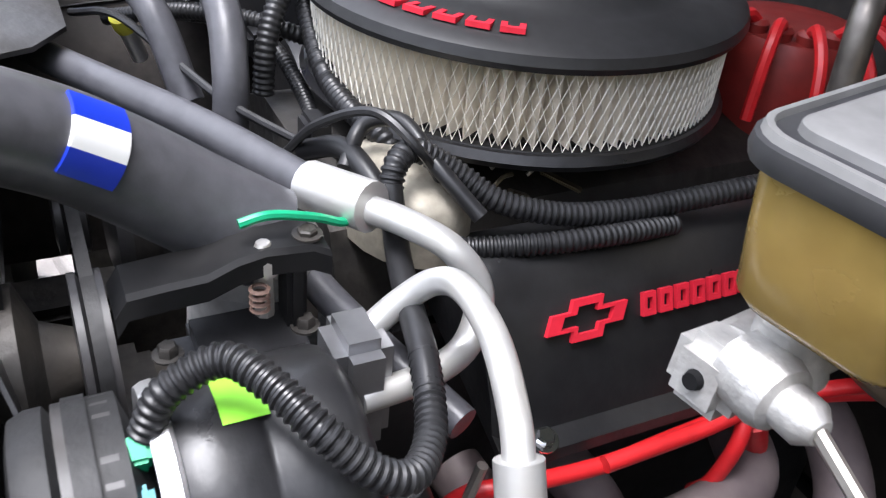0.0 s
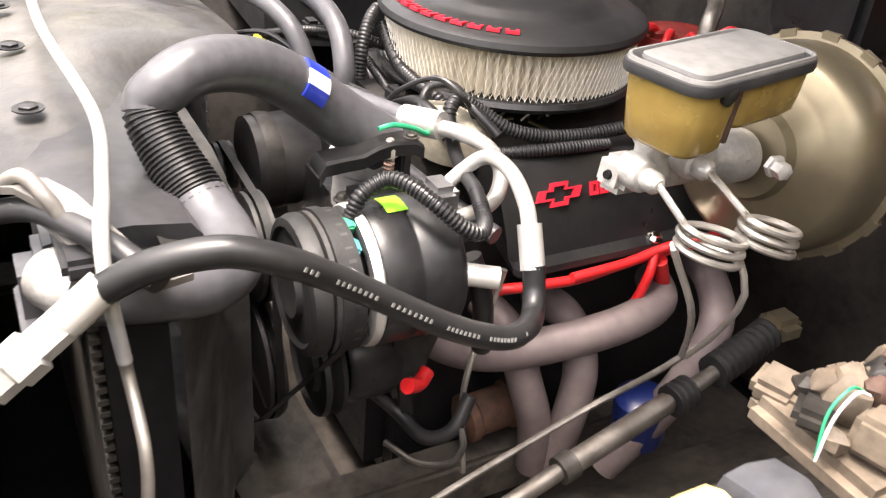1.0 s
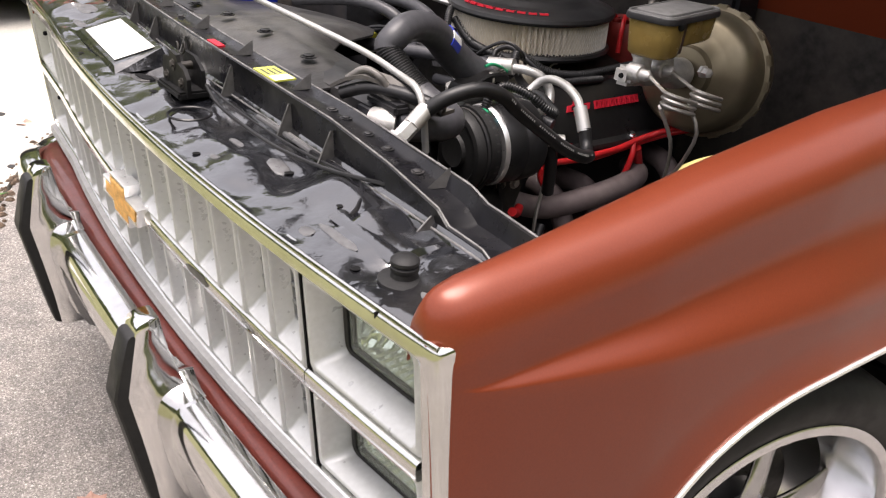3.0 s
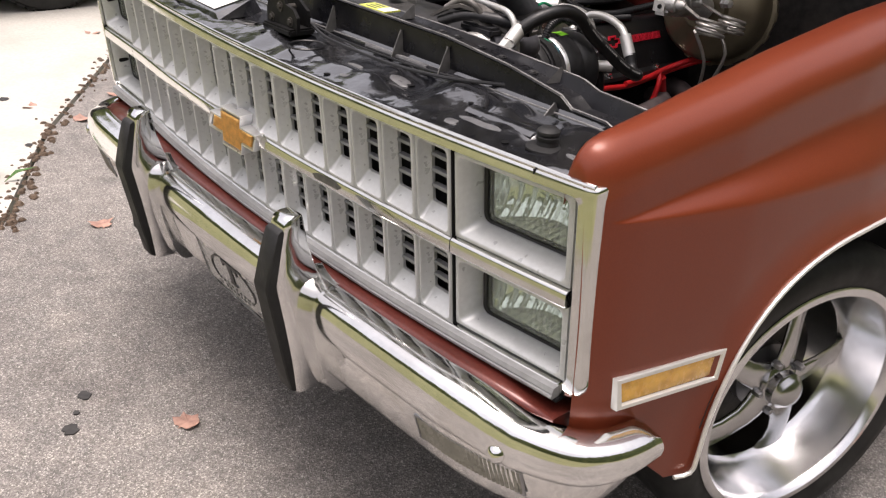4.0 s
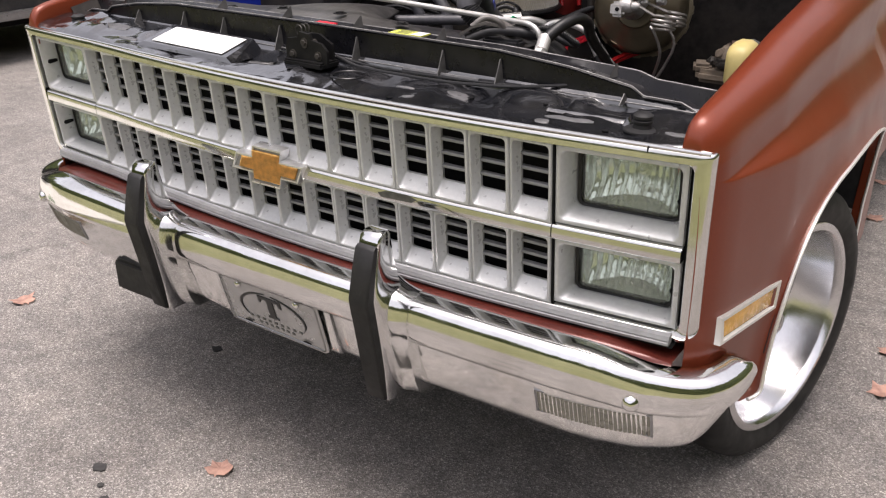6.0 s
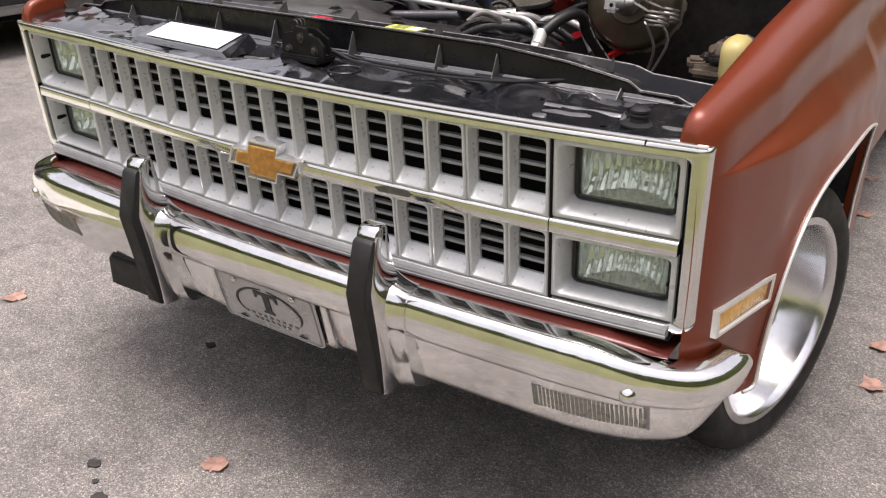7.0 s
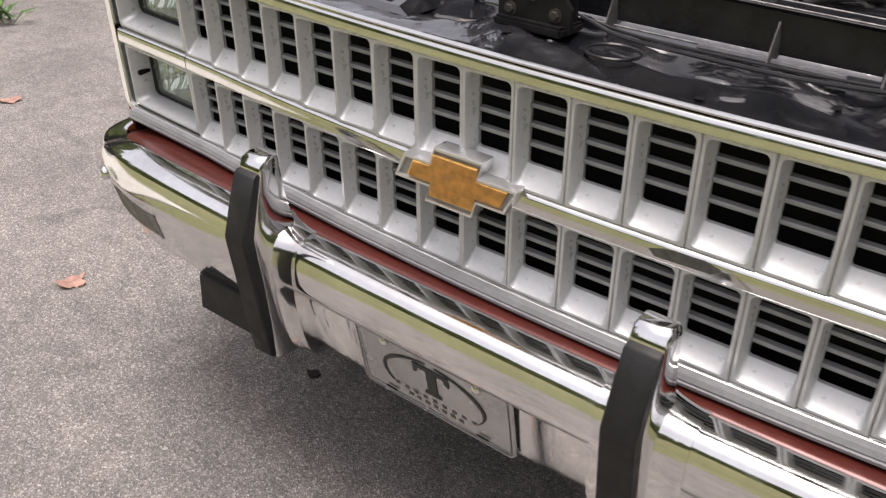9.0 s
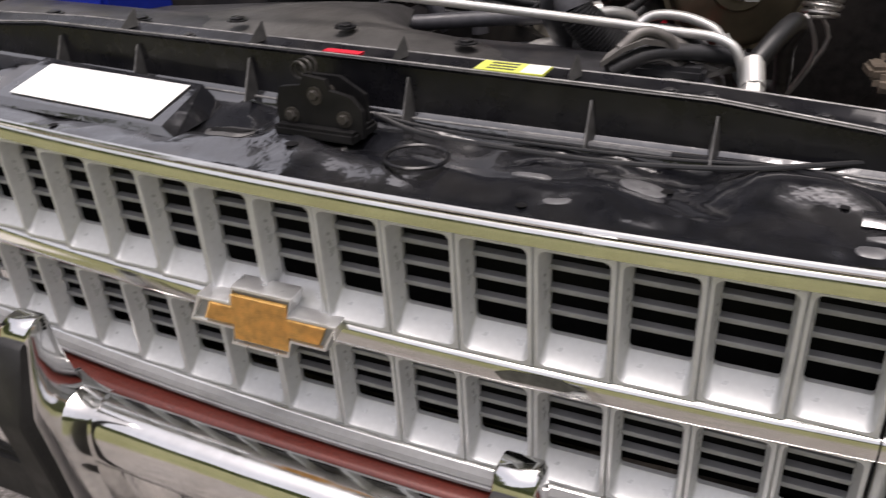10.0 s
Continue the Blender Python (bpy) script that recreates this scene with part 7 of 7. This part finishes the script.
for sign in (1, -1):
    door = part("door", loft([[(sign * x, y, z) for y, z in ((1.70, 0.50), (2.62, 0.50), (2.64, 0.54), (2.64, 1.16), (1.68, 1.16), (1.68, 0.54))] for x in (0.90, 0.919)]), PAINT, cab)
    part("door_handle", box(min(sign * 0.915, sign * 0.940), max(sign * 0.915, sign * 0.940), 2.46, 2.58, 1.02, 1.045, 0.006), CHROME, door, "chrome door handle")
    part("side_window", loft([[(sign * (xa + d), y, z) for xa, y, z in ((0.888, 1.86, 1.20), (0.888, 2.62, 1.20), (0.770, 2.62, 1.575), (0.770, 2.14, 1.575))] for d in (-0.02, 0.008)]), DARK_GLASS, door, "dark side window")
    part("bed_side", box(min(sign * 0.86, sign * 0.915), max(sign * 0.86, sign * 0.915), 3.05, 5.05, 0.52, 1.17, 0.02), PAINT, truck, "copper-orange side of the bed")
    part("rear_tyre", lathe([(0.25, -0.2), (0.36, -0.2), (0.372, -0.17), (0.372, -0.03), (0.36, 0.0), (0.25, 0.0)], 40, along((sign * 0.90, 4.1, 0.372), (sign * 2, 4.1, 0.372))), TYRE, truck, "black rear tyre")
part("bed_floor", box(-0.86, 0.86, 3.05, 5.0, 0.70, 0.74), DUSTY_BLACK, truck, "dusty bed floor")
part("tailgate", box(-0.86, 0.86, 4.99, 5.05, 0.52, 1.15, 0.01), PAINT, truck, "copper-orange tailgate")
part("underbody", box(-0.56, 0.56, 0.09, 1.37, 0.33, 0.37, 0.01), BLACK, truck)

link = thing("steering_linkage", "greasy steering box with a drop arm and drag link", "steering gear")
part("gearbox", lathe([(0.02, 0.0), (0.045, 0.004), (0.052, 0.02), (0.052, 0.09), (0.040, 0.105), (0.018, 0.11)], 24, along((0.50, 0.40, 0.56), (0.50, 0.40, 1.0))), GRIME, link)
part("gearbox_cap", lathe([(0.036, 0.0), (0.036, 0.012), (0.012, 0.016), (0.010, 0.03)], 20, along((0.50, 0.40, 0.67), (0.50, 0.40, 1.0))), GRIME, link, "cast gearbox cover")
for i in range(4):
    a_ = radians(45 + 90 * i)
    part("cover_bolt", bolt((0.50 + 0.028 * math.cos(a_), 0.40 + 0.028 * math.sin(a_), 0.682), (0, 0, 1), 0.006, 0.006), STEEL_LINE, link)
part("drag_link", tube([(0.44, 0.30, 0.60), (0.30, 0.36, 0.585), (0.10, 0.44, 0.575)], 0.012, 12), GRIME, link)
part("drop_link", tube([(0.450, 0.393, 0.790), (0.452, 0.420, 0.710), (0.450, 0.461, 0.624)], 0.0060, 10), DARK_STEEL, link, "thin steel drop link")
part("drop_link", tube([(0.452, 0.396, 0.724), (0.452, 0.415, 0.670), (0.450, 0.439, 0.621)], 0.0055, 10), DARK_STEEL, link, "thin steel drop link")
for p in ((0.450, 0.439, 0.621), (0.450, 0.461, 0.624)):
    part("link_bush", lathe([(0.009, -0.012), (0.012, -0.008), (0.012, 0.008), (0.009, 0.012)], 14, Matrix.Translation(p)), ALLOY_GREY, link, "pale bush")
part("link_eye", lathe([(0.010, -0.006), (0.016, -0.006), (0.016, 0.006), (0.010, 0.006)], 18, along((0.450, 0.367, 0.757), (0.8, 0.1, 1.1)), caps=(False, False)), ALLOY_GREY, link, "pale steel eye")
part("anti_roll_bar", tube([(0.455, 0.300, 0.655), (0.452, 0.335, 0.700), (0.450, 0.372, 0.745), (0.448, 0.392, 0.770)], 0.011, 12), ROAD_DUST, link, "dusty bent bar")
part("fluid_line", tube([(0.44, 0.36, 0.70), (0.45, 0.45, 0.665), (0.452, 0.53, 0.640), (0.455, 0.60, 0.655), (0.46, 0.70, 0.68)], 0.0045, 8), HOSE_BLACK, link, "thin black line")
solo("brake_hose", tube([(0.52, 0.34, 0.70), (0.55, 0.37, 0.76), (0.585, 0.42, 0.765), (0.60, 0.47, 0.72), (0.59, 0.50, 0.65)], 0.007, 10), HOSE_BLACK, "black flexible brake hose on the inner wing", "hose")

# far side wing parts and firewall fittings
fwp = thing("wiper_motor", "black wiper motor box on the firewall", "motor")
part("case", box(0.10, 0.26, 1.27, 1.36, 1.06, 1.16, 0.012), ENGINE_BLACK, fwp)
part("cable", tube([(0.20, 1.30, 1.16), (0.10, 1.26, 1.19), (-0.05, 1.28, 1.18), (-0.2, 1.33, 1.14)], 0.010, 10), HOSE_BLACK, fwp)
RED_CAP = mat("dull_red_plastic", (0.22, 0.022, 0.018), 0.45, 0.0, 0.15, 60, stain=(0.14, 0.02, 0.016), stain_scale=14)
dist = thing("distributor", "red distributor cap behind the air cleaner", "distributor")
part("cap", lathe([(0.060, 0), (0.072, 0.008), (0.074, 0.050), (0.070, 0.085), (0.064, 0.095), (0.030, 0.098), (0.001, 0.098)], 28, Matrix.Translation((0.055, 1.165, 0.950))), RED_CAP, dist)
for i in range(7):
    a = radians(26 * i - 110)
    c_, s_ = math.cos(a), math.sin(a)
    part("terminal", lathe([(0.010, 0), (0.011, 0.012), (0.007, 0.016)], 12, Matrix.Translation((0.055 + 0.052 * c_, 1.165 + 0.052 * s_, 1.041))), RED_CAP, dist)
    part("lead", tube([(0.055 + 0.052 * c_, 1.165 + 0.052 * s_, 1.053), (0.055 + 0.070 * c_, 1.165 + 0.070 * s_, 1.062), (0.055 + 0.100 * c_, 1.165 + 0.095 * s_, 1.040), (0.055 + 0.118 * c_, 1.165 + 0.110 * s_, 0.99)], 0.0055, 8), RED, dist)
solo("chrome_vent_tube", tube([(0.215, 1.06, 0.97), (0.213, 1.055, 1.04), (0.205, 1.060, 1.105), (0.185, 1.085, 1.125), (0.14, 1.13, 1.13), (0.09, 1.22, 1.12)], 0.011, 14), DARK_STEEL, "bent grey breather tube behind the rocker cover", "tube")

# ---- the parked vehicle beyond, and growth at the edge of the slab ----
van = thing("parked_vehicle", "dark parked vehicle with a knobbly tyre across the drive", "vehicle")
VM = Matrix.Translation((-4.74, 1.02, 0)) @ Matrix.Rotation(radians(90), 4, "Z")
side_prof = [(-1.6, 0.34), (-0.32, 0.34), (-0.30, 0.62), (-0.16, 0.86), (0.15, 0.93), (0.46, 0.86), (0.60, 0.62), (0.62, 0.34), (3.4, 0.34), (3.45, 0.50), (3.4, 1.0), (-1.6, 1.05)]
part("body", loft([[(x, y, z) for x, z in side_prof] for y in (0.02, 0.05, 1.75)]), DUSTY_BLACK, van, "dark grey lower body", VM)
part("underbody", box(-1.5, 3.3, 0.30, 1.7, 0.20, 0.36, 0.02), BLACK, van, "dark underbody", VM)
part("sill_trim", box(0.66, 3.36, -0.03, 0.03, 0.30, 0.36, 0.012), ALLOY_GREY, van, "pale sill step", VM)
TM = VM @ Matrix.Translation((0.15, 0.16, 0.40)) @ Matrix.Rotation(radians(90), 4, "X")
wh = part("wheel", lathe([(0.23, -0.24), (0.30, -0.25), (0.39, -0.22), (0.40, -0.18), (0.40, 0.0), (0.385, 0.035), (0.33, 0.05), (0.25, 0.04), (0.225, 0.02)], 48, caps=(False, False)), TYRE, van, "black off-road tyre on a grey rim", TM)
part("rim", lathe([(0.225, -0.02), (0.225, 0.03), (0.21, 0.035), (0.20, 0.0), (0.10, -0.02), (0.06, 0.02), (0.001, 0.025)], 36), ALLOY_GREY, wh, m=TM)
lug = to_mesh("tread_block", box(-0.03, 0.03, -0.02, 0.02, -0.06, 0.02, 0.006), TYRE)
for i in range(36):
    a = radians(10 * i)
    part("tread_block", lug, None, wh, m=TM @ Matrix.Rotation(a, 4, "Z") @ Matrix.Translation((0, 0.392, 0.0)))

TM2 = VM @ Matrix.Translation((2.75, 0.16, 0.40)) @ Matrix.Rotation(radians(90), 4, "X")
w2 = part("wheel", lathe([(0.23, -0.24), (0.30, -0.25), (0.39, -0.22), (0.40, -0.18), (0.40, 0.0), (0.385, 0.035), (0.33, 0.05), (0.25, 0.04), (0.225, 0.02)], 48, caps=(False, False)), TYRE, van, "black off-road tyre on a grey rim", TM2)
part("rim", lathe([(0.225, -0.02), (0.225, 0.03), (0.21, 0.035), (0.20, 0.0), (0.10, -0.02), (0.06, 0.02), (0.001, 0.025)], 36), ALLOY_GREY, w2, m=TM2)
weed = mat("weed_leaf", (0.06, 0.15, 0.035), 0.6, 0.0, 0.4, 60, stain=(0.13, 0.2, 0.06), stain_scale=30)
random.seed(5)
for wx, wy, count in ((-2.04, -0.09, 26), (-3.98, 1.40, 24)):
    tuft = thing("weed", "small green weed growing at the edge of the concrete", "plant", "weeds")
    for i in range(count):
        a, l = random.random() * 6.28, 0.06 + 0.09 * random.random()
        x, y = wx + random.uniform(-0.11, 0.11), wy + random.uniform(-0.09, 0.09)
        up = 0.03 + 0.08 * random.random()
        pts = [(0, 0, 0.0), (l * 0.4, 0.012, up * 0.8), (l, 0.0, up), (l * 0.45, -0.012, up * 0.75)]
        bm = bmesh.new()
        c, s_ = math.cos(a), math.sin(a)
        vs = [bm.verts.new((x + p[0] * c - p[1] * s_, y + p[0] * s_ + p[1] * c, p[2])) for p in pts]
        bm.faces.new(vs)
        r = bmesh.ops.extrude_face_region(bm, geom=bm.faces[:])
        for v in r["geom"]:
            if isinstance(v, bmesh.types.BMVert):
                v.co.z += 0.001
        part("leaf", bm, weed, tuft, smooth=0)
edge_bm = bmesh.new()
random.seed(8)
for i in range(260):
    q = random.random()
    px, py = np.interp(q, [0, 0.3, 0.6, 1], [-1.5, -1.62, -2.43, -3.86]), np.interp(q, [0, 0.3, 0.6, 1], [-0.25, -0.095, 0.315, 1.265])
    s_ = random.uniform(0.006, 0.022)
    c = Vector((px + random.gauss(0, 0.035), py + random.gauss(0, 0.03), 0.004))
    ring = [(c.x + s_ * math.cos(a) * random.uniform(0.6, 1.2), c.y + s_ * math.sin(a) * random.uniform(0.6, 1.2), 0.002) for a in (0, 1.3, 2.6, 3.9, 5.1)]
    top = [(c.x + (x - c.x) * 0.5, c.y + (y - c.y) * 0.5, 0.006 + s_ * 0.4) for x, y, z in ring]
    loft([ring, top], bm=edge_bm)
solo("edge_debris", edge_bm, SOIL, "brown grit and leaf litter along the slab joint", "debris", kind="stuff", smooth=0)
SPOT = mat("oil_spot", (0.035, 0.033, 0.032), 0.6, 0.0, 0.3, 60)
for x, y, s_ in ((-0.421, -0.258, 0.020), (-0.300, -0.335, 0.026), (-0.36, -0.30, 0.010), (-0.60, 0.30, 0.02), (-2.3, 0.2, 0.02), (-3.0, 0.3, 0.03)):
    pts = [(x + s_ * math.cos(a) * random.uniform(0.6, 1.2), y + s_ * math.sin(a) * random.uniform(0.5, 1.0)) for a in (0.52 * k for k in range(12))]
    zb = 0.009 if x < -2 else 0.004
    solo("tar_spot", loft([[(px, py, 0.0) for px, py in pts], [(px, py, zb) for px, py in pts]]), SPOT, "small dark tar spot on the driveway", "spot", "tar spots", smooth=0)

# ---- distance behind the viewer: a bank of trees round the lawn ----
FOLIAGE = mat("sunlit_foliage", (0.064, 0.084, 0.030), 0.9, 0.0, 0.6, 1.2, stain=(0.18, 0.198, 0.074), stain_scale=0.35, stain_amount=0.8, bump=0.3, bump_scale=2.0)
rows = []
random.seed(3)
for i in range(121):
    a = radians(360 * i / 120)
    h = (7.5 + 5.0 * random.random()) * (1 - 0.4 * max(0.0, -math.sin(a))) + 11.0 * max(0.0, math.cos(a - 0.25)) ** 1.5
    rows.append([(27 * math.cos(a), 27 * math.sin(a), -0.05), (26.5 * math.cos(a), 26.5 * math.sin(a), h * 0.5), (27.5 * math.cos(a), 27.5 * math.sin(a), h)])
solo("backdrop", loft(rows, closed=False, caps=(False, False)), FOLIAGE, "yellow-green bank of trees beyond the lawn", "trees", kind="structure")

fp = thing("pressure_fitting", "small fitting with a bright yellow cap on the far hose", "fitting")
part("stem", tube([(-0.200, 0.625, 0.96), (-0.187, 0.614, 0.995)], 0.008, 10), ALU, fp)
part("cap", lathe([(0.009, 0), (0.010, 0.004), (0.010, 0.016), (0.006, 0.019)], 14, along((-0.187, 0.614, 0.993), (-0.15, 0.58, 1.09))), YELLOW, fp, "yellow plastic cap")
solo("lower_pipe", tube([(0.30, 0.72, 0.925), (0.20, 0.68, 0.945), (0.12, 0.66, 0.955), (0.02, 0.64, 0.95)], 0.011, 12), HOSE, "dark pipe below the white sleeve", "pipe")
